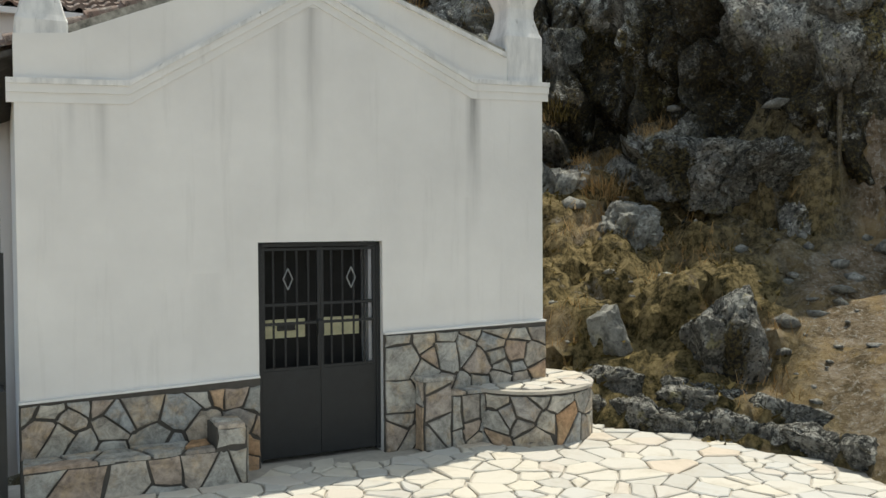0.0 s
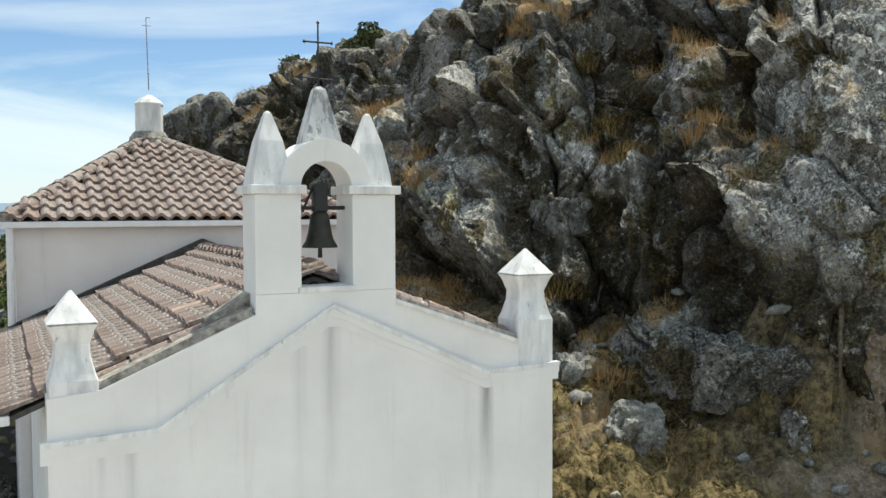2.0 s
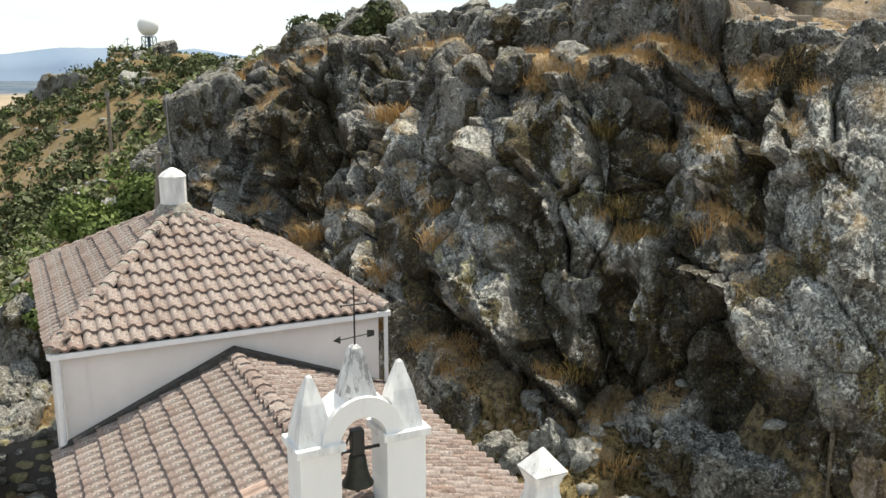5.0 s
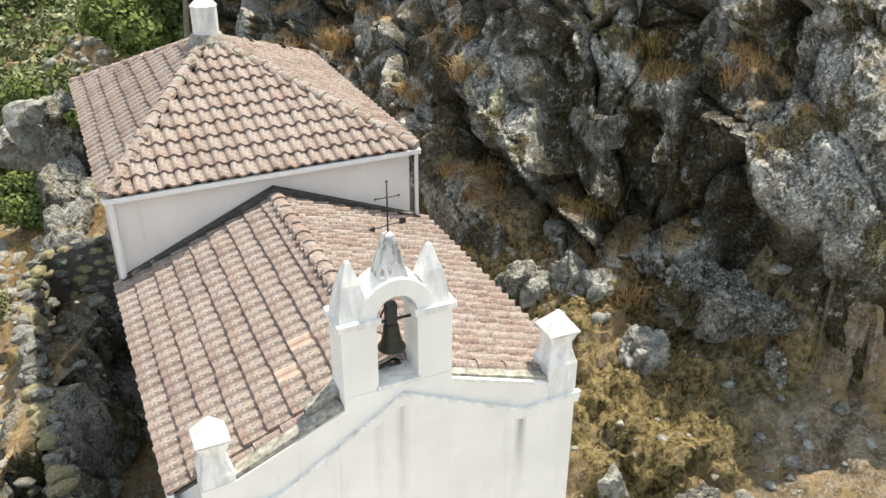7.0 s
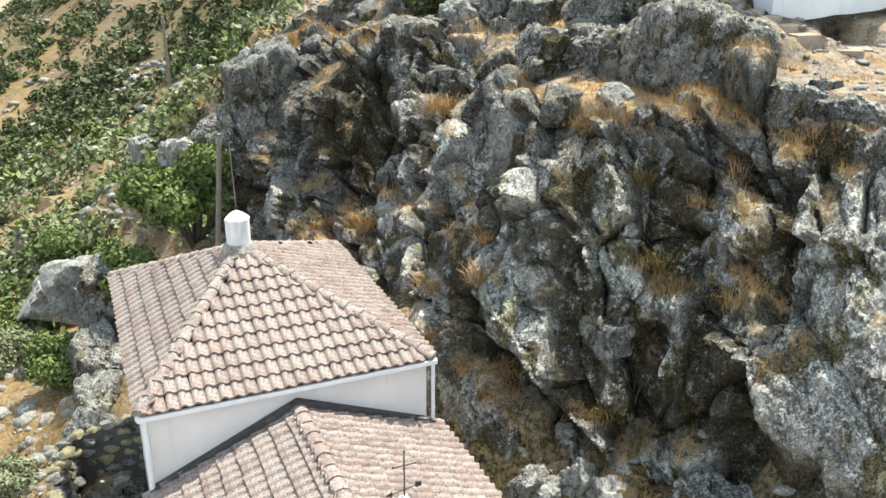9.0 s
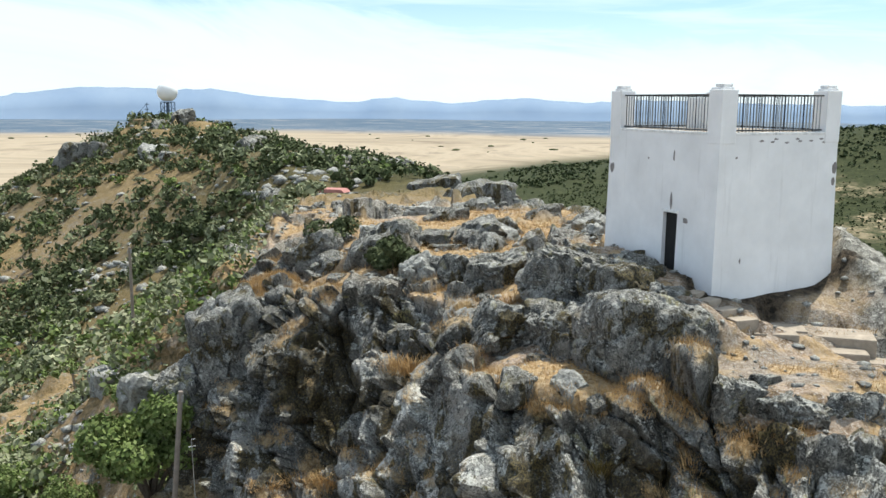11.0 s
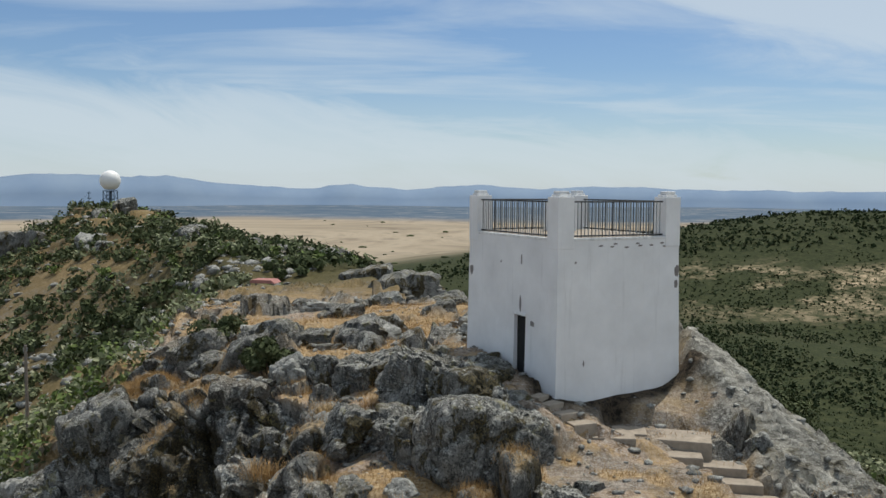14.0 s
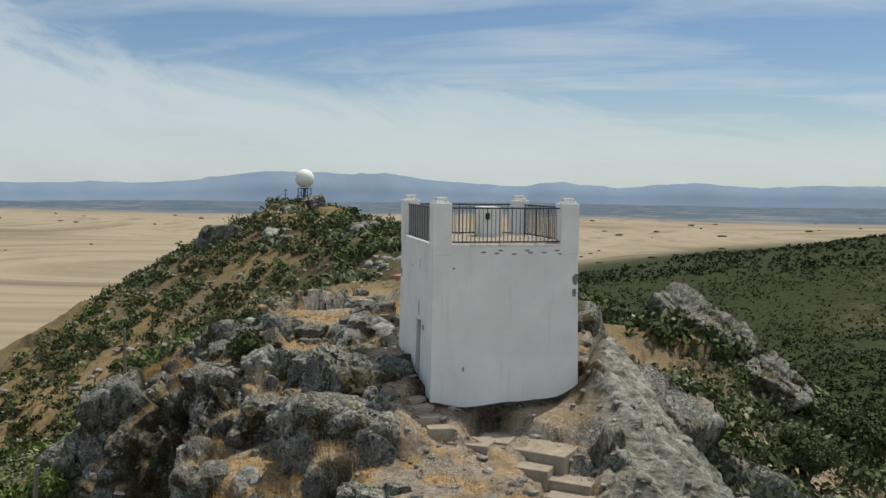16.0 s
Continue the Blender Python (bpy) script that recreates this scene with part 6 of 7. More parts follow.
def build_tower():
    bm = bmesh.new()
    rings = []
    for z in (TBASE, 12.0, 13.5, TDECK):
        w, d = at_height(z)
        rings.append([(-w, -d, z), (w, -d, z), (w, d, z), (-w, d, z)])
    loft(bm, rings)
    walls = part("wall", bm, TOWER_WHITE, tower)
    # doorway in the left-hand wall, cut through
    cut = part("cutter", box(bmesh.new(), -2.6, -1.40, -0.86, -0.30, 11.3, 12.98), DARK, tower)
    mod = walls.modifiers.new("door", "BOOLEAN")
    mod.object, mod.operation, mod.solver = cut, "DIFFERENCE", "EXACT"
    bpy.context.view_layer.update()
    cut_mesh = bpy.data.meshes.new_from_object(walls.evaluated_get(bpy.context.evaluated_depsgraph_get()))
    walls.modifiers.clear()
    walls.data = cut_mesh
    bpy.data.objects.remove(cut)
    # near-flush black sheet in place of the darkness inside the doorway
    part("door_leaf", box(bmesh.new(), -1.80, -1.75, -0.85, -0.31, 11.3, 12.97), DARK, tower, "black sheet standing in for the darkness of the doorway")
    part("lintel", box(bmesh.new(), -1.93, -1.85, -0.90, -0.26, 12.98, 13.05, 0.01), WEATHERED, tower)
    # corner posts with stepped caps
    h = 0.235
    for x in (-TW + h - 0.02, TW - h + 0.02):
        for y in (-TD + h - 0.02, TD - h + 0.02):
            p = part("corner_post", box(bmesh.new(), x - h, x + h, y - h, y + h, TDECK - 0.25, 16.05, 0.015), TOWER_WHITE, tower)
            part("cap", box(bmesh.new(), x - 0.17, x + 0.17, y - 0.17, y + 0.17, 16.05, 16.11, 0.012), WEATHERED, p)
            part("cap", box(bmesh.new(), x - 0.14, x + 0.14, y - 0.14, y + 0.14, 16.11, 16.19, 0.02), WEATHERED, p)
    # railing panels on the four sides
    for (ax, ay), (bx, by) in (((-TW, -TD), (TW, -TD)), ((-TW, TD), (TW, TD)), ((-TW, -TD), (-TW, TD)), ((TW, -TD), (TW, TD))):
        a, b = Vector((ax, ay, 0)), Vector((bx, by, 0))
        d = (b - a).normalized()
        inward = Vector((-d.y, d.x, 0))
        if inward.dot(-(a + b) / 2) < 0:
            inward = -inward
        a, b = a + d * 0.43 + inward * 0.12, b - d * 0.43 + inward * 0.12
        rail = bmesh.new()
        for z in (TDECK + 0.06, TDECK + 0.90):
            tube(rail, a + Vector((0, 0, z)), b + Vector((0, 0, z)), 0.02)
        r = part("railing", rail, IRON, tower, "dark iron railing with pale lower bars")
        n = int((b - a).length / 0.105)
        for i in range(n + 1):
            p = a + (b - a) * i / n
            part("bar", tube(bmesh.new(), p + Vector((0, 0, TDECK + 0.0)), p + Vector((0, 0, TDECK + 0.92)), 0.013, n=6), GALVAN if i % 3 else IRON, r)
    part("parapet", box(bmesh.new(), -TW - 0.012, TW + 0.012, -TD - 0.012, TD + 0.012, TDECK - 0.05, TDECK + 0.012, 0.01), WEATHERED, tower)
    part("deck", box(bmesh.new(), -TW + 0.16, TW - 0.16, -TD + 0.16, TD - 0.16, TDECK, TDECK + 0.018), CONCRETE, tower, "bare concrete roof deck")
    # stair head box on the deck
    s = part("stair_head", box(bmesh.new(), 0.15, 0.75, 0.75, 1.5, TDECK, TDECK + 0.85, 0.01), TOWER_WHITE, tower, "small white hatch box on the roof")
    part("vent", box(bmesh.new(), 0.26, 0.38, 0.735, 0.752, TDECK + 0.5, TDECK + 0.68), DARK, s)
    # bare patches where the limewash has fallen
    grey = make_plain("bare_render", (0.27, 0.25, 0.24), 0.95, var=0.4, scale=9)

    def scar(face, a, z, w, hh, seed):
        rng = random.Random(seed)
        pts = []
        for k in range(11):
            t = 2 * math.pi * k / 11
            rr = rng.uniform(0.7, 1.15)
            pts.append((a + w / 2 * rr * math.cos(t), z + hh / 2 * rr * math.sin(t)))
        bm = bmesh.new()
        q = []
        for lift in (-0.02, 0.006):
            row = []
            for u, zz in pts:
                ww, dd = at_height(zz)
                row.append((u, -dd - lift, zz) if face == "front" else ((-ww - lift, u, zz) if face == "left" else (ww + lift, u, zz)))
            q.append(row)
        loft(bm, q)
        part("bare_patch", bm, grey, tower, "grey patch of fallen limewash")

    scar("left", -1.18, 12.83, 0.20, 0.16, 1)
    scar("left", 2.1, 13.95, 0.18, 0.32, 2)
    scar("left", -0.60, 14.42, 0.07, 0.30, 3)
    scar("left", -0.58, 13.3, 0.10, 0.5, 4)
    scar("left", 0.45, 14.3, 0.06, 0.06, 5)
    scar("front", 1.80, 14.15, 0.16, 0.34, 6)
    scar("front", 1.78, 13.8, 0.14, 0.26, 7)
    scar("front", -1.35, 14.45, 0.07, 0.06, 8)
    scar("front", -1.1, 11.95, 0.05, 0.16, 9)
    for k in range(9):
        scar("front", -0.6 + 0.26 * k + 0.1 * math.sin(k * 2.1), 14.84 + 0.05 * math.sin(k * 3.7), 0.14, 0.05, 20 + k)


build_tower()


# ---- steps and slabs up to the tower ----
def build_steps():
    s = thing("stone_steps", pose(0, 0, 0), "worn concrete steps cut into the hilltop", "steps")
    for x, y, z, w, d, turn in STEPS:
        part("step", box(bmesh.new(), -w / 2, w / 2, -d / 2, d / 2, -0.6, 0.0, 0.03), CONCRETE, s, at=pose(x, y, z, 0, 0, turn))
    for x, y, z, w, d, turn in SLABS:
        part("slab", box(bmesh.new(), -w / 2, w / 2, -d / 2, d / 2, -0.3, 0.0, 0.03), CONCRETE, s, at=pose(x, y, z, 0, 0, turn))


build_steps()


# ---- the radar hill ----
def build_radar():
    x, y = -68.4, 208.2
    g = height_at(x, y)
    r = thing("radar_tower", pose(x, y, 0), "white radar dome on a blue-grey lattice tower", "radar")
    part("dome", lathe(bmesh.new(), [(0.9 if i == 0 else 2.35 * math.sin(math.pi * (0.13 + 0.87 * i / 16)) if i < 16 else 0.02, 17.6 - 2.35 * math.cos(math.pi * (0.13 + 0.87 * i / 16))) for i in range(17)], 32), DOME_WHITE, r, smooth=True)
    part("platform", lathe(bmesh.new(), [(1.5, 15.1), (1.5, 15.3)], 8), BLUE_STEEL, r)
    lo, hi = g - 0.5, 15.2
    legs = [(-1.25, -1.25), (1.25, -1.25), (1.25, 1.25), (-1.25, 1.25)]
    for a, b in legs:
        part("leg", tube(bmesh.new(), (a, b, lo), (a, b, hi), 0.11), BLUE_STEEL, r)
    n = max(2, int((hi - lo) / 1.7))
    for i in range(4):
        (a, b), (c, d) = legs[i], legs[(i + 1) % 4]
        for k in range(n):
            z0, z1 = lo + (hi - lo) * k / n, lo + (hi - lo) * (k + 1) / n
            part("brace", tube(bmesh.new(), (a, b, z0), (c, d, z1), 0.06, n=6), BLUE_STEEL, r)
            part("brace", tube(bmesh.new(), (a, b, z1), (c, d, z1), 0.06, n=6), BLUE_STEEL, r)
    part("ladder", box(bmesh.new(), -0.3, 0.3, -0.3, 0.3, lo, hi), BLUE_STEEL, r)
    m = thing("aerial_mast", pose(x - 4.6, y - 1, height_at(x - 4.6, y - 1)), "slim dark aerial mast with guy wires", "mast")
    part("pole", tube(bmesh.new(), (0, 0, -0.5), (0, 0, 4.6), 0.13, 0.08), BLUE_STEEL, m)
    for z in (1.6, 3.0, 4.2):
        part("crossarm", tube(bmesh.new(), (-0.5, 0, z), (0.5, 0, z), 0.07), BLUE_STEEL, m)
    part("guy_wire", tube(bmesh.new(), (0, 0, 4.3), (-4.2, -0.5, -0.2), 0.035), BLUE_STEEL, m)


build_radar()


def build_hut():
    x, y = -13.6, 94.0
    g = 6.1
    h = thing("picnic_shelter", pose(x, y, g, 0, 0, -12), "small open shelter with a red sheet roof", "shelter")
    bm = bmesh.new()
    prism(bm, [(-1.5, 0.0), (1.5, 0.0), (1.1, 0.35), (-1.1, 0.35)], -1.0, 1.0)
    part("roof", bm, RED_ROOF, h)
    for a in (-1.3, 1.3):
        for b in (-0.85, 0.85):
            part("post", box(bmesh.new(), a - 0.07, a + 0.07, b - 0.07, b + 0.07, -2.9, 0.0), WOOD_POLE, h)


build_hut()


def utility_pole(x, y, base, top, lean, label):
    p = thing("utility_pole", pose(x, y, base, lean[1], lean[0], 0), label, "pole", "wooden poles")
    part("pole", tube(bmesh.new(), (0, 0, -0.8), (0, 0, top - base), 0.10, 0.075, 10), WOOD_POLE, p)
    part("bracket", box(bmesh.new(), -0.09, 0.09, -0.06, 0.06, top - base - 0.32, top - base - 0.12), GALVAN, p)


utility_pole(-9.15, 25.2, 2.0, 7.05, (5.6, 0), "leaning grey wooden pole behind the chapel")
utility_pole(-17.3, 44.5, 3.2, 8.2, (0, 0), "grey wooden pole on the scrubby slope")


# ---- side fence by the facade ----
def build_fence():
    f = thing("iron_fence", AT_CHAPEL @ pose(-2.72, -0.05, FLOOR - 0.2), "black iron gate post and railing beside the chapel", "fence")
    part("post", box(bmesh.new(), -0.06, 0.0, -0.45, -0.39, 0, 1.15), IRON, f)
    part("post", box(bmesh.new(), -0.06, 0.0, 0.0, 0.06, 0, 2.2), IRON, f)
    for z in (0.25, 0.65, 1.1):
        part("rail", box(bmesh.new(), -0.05, -0.02, -0.42, 0.03, z, z + 0.03), IRON, f)
    for k in range(5):
        part("bar", tube(bmesh.new(), (-0.9 + 0.16 * k, 0.03, 0), (-0.9 + 0.16 * k, 0.03, 1.9), 0.012), IRON, f)
    part("rail", box(bmesh.new(), -1.0, 0.0, 0.02, 0.05, 1.75, 1.79), IRON, f)


build_fence()

# ---- rocks ----
ICO = {}


def ico(sub):
    if sub not in ICO:
        bm = bmesh.new()
        bmesh.ops.create_icosphere(bm, subdivisions=sub, radius=1.0)
        ICO[sub] = (np.array([v.co[:] for v in bm.verts]), [tuple(v.index for v in f.verts) for f in bm.faces])
        bm.free()
    return ICO[sub]


def rock_mesh(seed, size, sub=4, planes=13, rough=1.0):
    """A block broken along joints: three sets of flat faces and some chamfers, then chipped. size: half lengths."""
    rng = np.random.RandomState(seed)
    d, faces = ico(sub)
    n = []
    for ax in range(3):
        for s in (-1, 1):
            v = rng.normal(0, 0.22, 3)
            v[ax] += s
            n.append(v)
    n = np.array(n + list(rng.normal(size=(planes - 6, 3))))
    n /= np.linalg.norm(n, axis=1)[:, None]
    h = np.concatenate([rng.uniform(0.66, 0.88, 6), rng.uniform(0.82, 1.05, planes - 6)])
    dots = d @ n.T
    r = np.where(dots > 0.05, h / np.maximum(dots, 0.05), 9.0)
    k = 26.0
    rad = np.minimum(-np.log(np.exp(-k * r).sum(1)) / k, 1.2)
    p = d * rad[:, None] * np.array(size)
    s = float(np.mean(size))
    q = p / max(s, 0.6) + seed * 3.17
    q = q + 0.12 * np.stack([fbm(q * 1.5, 3, 1), fbm(q * 1.5 + 5, 3, 2), fbm(q * 1.5 + 9, 3, 3)], 1)
    off = 0.13 * blocks(q * (1.3, 1.3, 0.8), seed) + 0.055 * blocks(q * (3.2, 3.2, 2.2), seed + 50) + 0.045 * fbm(q * 3.0, 5, seed)
    if sub > 4:
        off = off + 0.022 * blocks(q * 8.5, seed + 70)
    p = p + d * (off * max(s, 0.6) * rough * (1.0 if s > 0.6 else s / 0.6))[:, None]
    me = bpy.data.meshes.new("rock")
    me.from_pydata(p.tolist(), [], faces)
    me.polygons.foreach_set("use_smooth", [True] * len(faces))
    me.update()
    me.set_sharp_from_angle(angle=radians(36))
    return me


def rock(x, y, z, size, seed, turn=(0, 0, 0), sub=4, material=None, label="grey lichen-spotted quartzite boulder", rough=1.0, planes=13):
    me = rock_mesh(seed, size, sub, planes, rough)
    me.materials.append(material or ROCK)
    ob = new("rock", me)
    ob.matrix_basis = pose(x, y, z, *turn)
    return tagged(ob, label, "rock", "rocks of the crag")


GREAT = "great grey crag block streaked with dark lichen"
# hilltop by the tower
rock(3.75, 19.15, 10.5, (1.7, 1.45, 1.35), 11, (0, 12, 20), 6, label="large rounded lichen boulder below the tower", rough=0.55, planes=26)
rock(3.3, 22.4, 10.95, (1.4, 2.6, 1.15), 12, (8, 5, 25), 6, label="long ribbed rock leading to the tower door")
rock(4.3, 20.7, 10.85, (0.8, 1.3, 0.85), 14, (4, 10, 25), 5)
rock(2.2, 20.9, 10.1, (0.9, 1.2, 0.8), 13, (0, 0, 40), 5)
rock(11.0, 18.2, 9.0, (0.6, 0.9, 0.8), 18, (10, 10, 50), 4)
rock(10.35, 19.5, 10.1, (0.45, 0.6, 0.5), 19, (0, 0, 10), 4)
rock(5.3, 16.7, 9.75, (0.75, 0.55, 0.6), 15, (0, 10, 30), 5)
rock(6.3, 16.1, 9.65, (0.8, 0.6, 0.7), 16, (6, -8, 10), 5)
rock(7.4, 16.0, 9.7, (0.9, 0.55, 0.65), 17, (0, 12, -10), 5)
rock(8.5, 16.1, 9.55, (0.7, 0.6, 0.6), 20, (10, 0, 40), 5)
rock(5.9, 17.0, 10.1, (0.4, 0.35, 0.3), 47, (0, 0, 40), 4)
# west end of the rim
rock(-1.55, 27.2, 10.2, (0.65, 0.55, 0.75), 21, (10, -20, 15), 5, PALE_ROCK, "pale leaning block beside a bush")
rock(-0.2, 27.2, 10.0, (1.2, 1.0, 1.05), 22, (0, 0, 30), 5)
rock(1.0, 26.2, 10.4, (0.9, 0.9, 1.0), 23, (0, 0, 60), 5)
rock(-8.2, 29.0, 7.2, (1.6, 1.4, 2.2), 27, (0, -14, 20), 5, label=GREAT)
rock(-6.6, 29.8, 8.2, (0.9, 0.8, 1.0), 28, (0, 0, 10), 5)
rock(-9.4, 28.3, 5.4, (0.9, 0.9, 1.9), 29, (6, -16, 0), 5, label=GREAT)
# blocks at the foot of the face
rock(3.95, 13.05, 3.05, (1.15, 0.6, 0.62), 45, (-8, 8, -42), 6, ROCK, "fallen ledge block streaked with pale lichen", 1.35, 10)
rock(1.0, 21.7, 9.95, (1.1, 1.2, 0.8), 46, (0, 10, 30), 5, label="rounded block on the brow of the crag")
# the mossy bank
rock(2.62, 12.75, 2.2, (0.5, 0.4, 0.42), 51, (0, 10, 20), 5, PALE_ROCK, "pale cracked boulder on the mossy bank", 1.6)
rock(1.9, 13.9, 2.75, (0.4, 0.35, 0.5), 52, (0, 20, 0), 4, PALE_ROCK, "pale cracked boulder on the mossy bank", 1.6)
rock(3.25, 10.1, 0.85, (0.55, 0.48, 0.72), 53, (0, 8, 20), 5, label="blue-grey boulder in the mossy bank")
rock(2.0, 10.75, 0.9, (0.3, 0.3, 0.5), 54, (0, -14, 0), 4, PALE_ROCK, "pale rock in the mossy bank")
rock(1.45, 14.2, 2.95, (0.42, 0.35, 0.5), 58, (10, 20, 30), 5, PALE_ROCK, "pale cracked boulder on the mossy bank", 1.6)
rock(0.75, 13.9, 2.75, (0.4, 0.3, 0.35), 59, (0, 10, 60), 4, PALE_ROCK, "pale cracked boulder on the mossy bank", 1.6)
rock(0.4, 14.0, 2.9, (0.5, 0.4, 0.45), 56, (0, 0, 50), 4)
# the outcrop on the east rim
rock(14.6, 75.5, 5.1, (3.4, 3.0, 2.5), 61, (0, 30, -20), 5, label="dark slanting outcrop on the rim")
rock(18.2, 73.6, 3.4, (3.4, 3.0, 2.3), 62, (0, 34, -24), 5, label="dark slanting outcrop on the rim")
rock(21.8, 71.6, 1.1, (3.0, 2.6, 1.9), 63, (0, 34, -24), 5, label="dark slanting outcrop on the rim")
# the crag on the west side, past the mossy wall
rock(-13.5, 26.3, 0.6, (1.1, 1.5, 2.2), 64, (0, 8, 20), 5, label="dark crag block with a sunlit top above the slope")
rock(-12.4, 23.6, -0.7, (0.95, 1.4, 1.9), 65, (6, -4, 30), 5, label="dark crag block with a sunlit top above the slope")
rock(-11.6, 21.0, -0.6, (0.8, 1.2, 1.7), 66, (0, 8, 10), 5, label="dark crag block with a sunlit top above the slope")
rock(-11.0, 19.2, -0.5, (0.7, 0.9, 1.3), 67, (0, 0, 40), 5)
rock(-15.4, 28.8, 0.2, (1.5, 1.2, 1.5), 68, (0, 0, 30), 4, PALE_ROCK, "pale block on the west slope")
rock(-17.6, 32.0, -1.6, (2.3, 1.3, 1.2), 69, (0, 5, 10), 4, PALE_ROCK, "pale block on the west slope")
rock(-13.9, 36.5, 3.0, (1.4, 1.2, 1.2), 70, (0, 5, 50), 4, PALE_ROCK, "pale block on the west slope")
rock(-16.2, 39.5, 2.4, (1.8, 1.2, 1.1), 71, (0, 0, 20), 4, PALE_ROCK, "pale block on the west slope")
rock(-14.9, 42.5, 3.4, (1.6, 1.2, 1.0), 72, (0, 9, 70), 4, PALE_ROCK, "pale block on the west slope")
# crags of the ridge towards the radar hill
FAR = "jagged dark crag on the ridge"
rock(-76, 178, 3.0, (4.5, 4.0, 5.0), 73, (0, 20, 20), 4, label=FAR)
rock(-70, 176, 2.5, (3.5, 3.0, 3.6), 74, (0, 25, 40), 4, label=FAR)
rock(-82, 182, -1.0, (3.0, 3.0, 2.6), 75, (0, 10, 0), 4, label=FAR)
rock(-62, 186, 7.5, (3.2, 2.6, 3.0), 76, (0, 20, 10), 4, label=FAR)
rock(-47, 160, 5.5, (3.4, 3.0, 3.4), 77, (0, -20, 30), 4, label=FAR)
rock(-42, 157, 5.2, (2.6, 2.4, 3.2), 78, (0, -25, 10), 4, label=FAR)
rock(-14.5, 120, 6.0, (4.6, 3.0, 2.6), 79, (0, 8, 5), 4, label=FAR)
rock(-8.5, 116, 6.2, (3.6, 2.6, 2.2), 80, (0, -8, 25), 4, label=FAR)
rock(-2.5, 96, 6.1, (3.4, 2.6, 1.9), 81, (0, -10, 5), 4, label=FAR)
rock(1.5, 74, 7.2, (3.6, 2.6, 1.9), 82, (0, -14, 10), 4, label=FAR)
rock(4.5, 66, 6.7, (3.2, 2.6, 1.9), 83, (0, -16, 20), 4, label=FAR)
rock(6.8, 56, 6.6, (3.0, 2.6, 2.2), 84, (0, -18, 10), 4, label=FAR)


def scatter_rocks():
    """Smaller blocks bedded in the crag and over the hilltop, on shared shapes."""
    shapes = []
    for i in range(14):
        me = rock_mesh(200 + i, (1.0, 0.75 + 0.03 * i, 0.7 + 0.04 * (i % 7)), 4)
        me.materials.append(ROCK if i % 5 else PALE_ROCK)
        shapes.append(me)
    rng = random.Random(77)
    n = 0
    while n < 180:
        if n < 90:
            x, y = rng.uniform(-10, 12), rng.uniform(11, 31)
        elif n < 145:
            x, y = rng.uniform(-12, 8), rng.uniform(28, 62)
        else:
            x, y = rng.uniform(-24, -9), rng.uniform(18, 50)
        if in_chapel(x, y, 0.6) or in_tower(x, y, 1.2) or along(BANK, np.array([x]), np.array([y]))[0][0] < 0.5 and x > -9:
            continue
        if 5.0 < x < 14 and 14.5 < y < 26 or -2 < x < 8 and y < 14.6:
            continue
        z = height_at(x, y)
        s = rng.uniform(0.18, 0.55) * (1.0 if n < 90 else 1.5)
        ob = new("rock", rng.choice(shapes))
        ob.matrix_basis = pose(x, y, z - 0.25 * s, rng.uniform(-15, 15), rng.uniform(-15, 15), rng.uniform(0, 360)) @ Matrix.Diagonal((s, s, s * rng.uniform(0.7, 1.25), 1))
        tagged(ob, "grey lichen-spotted block bedded in the hillside", "rock", "rocks of the crag")
        n += 1
    for i in range(46):
        x, y = rng.uniform(-95, 5), rng.uniform(85, 225)
        if math.hypot(x + 13, y - 89) < 11:
            continue
        d = along(CREST, np.array([x]), np.array([y]))[0][0]
        if abs(d) > 26:
            continue
        s = rng.uniform(1.2, 3.2)
        ob = new("rock", rng.choice(shapes))
        ob.matrix_basis = pose(x, y, height_at(x, y), rng.uniform(-20, 20), rng.uniform(-20, 20), rng.uniform(0, 360)) @ Matrix.Diagonal((s, s, s * 0.9, 1))
        tagged(ob, "grey outcrop on the scrubby hill", "rock", "outcrops of the far hill")
    # clumps of dark rock over the hilltop
    n = 0
    while n < 36:
        if n < 20:
            x, y = rng.uniform(-7, 5.2), rng.uniform(19, 36)
        else:
            x, y = rng.uniform(-6, 5), rng.uniform(34, 60)
        lm = ledge_mask(np.array([x]), np.array([y]))[0][0]
        if in_tower(x, y, 1.0) or along(RIM, np.array([x]), np.array([y]))[0][0] < -0.5 and y < 34 or lm > 0.3:
            continue
        if vnoise(np.array([[x * 0.35, y * 0.25, 1.0]]), 8)[0] < 0.0:
            continue
        s = rng.uniform(0.45, 1.05) * (1.0 if n < 20 else 0.9)
        ob = new("rock", rng.choice(shapes))
        ob.matrix_basis = pose(x, y, height_at(x, y) + 0.05 * s, rng.uniform(-18, 18), rng.uniform(-35, 10), rng.uniform(0, 50)) @ Matrix.Diagonal((s * 1.25, s, s * rng.uniform(0.7, 1.0), 1))
        tagged(ob, "dark rib of rock standing out of the hilltop", "rock", "rocks of the crag")
        n += 1


scatter_rocks()

# twisted ledges of rock along the edge of the terrace
EDGING = "low twisted rock ledge edging the terrace"
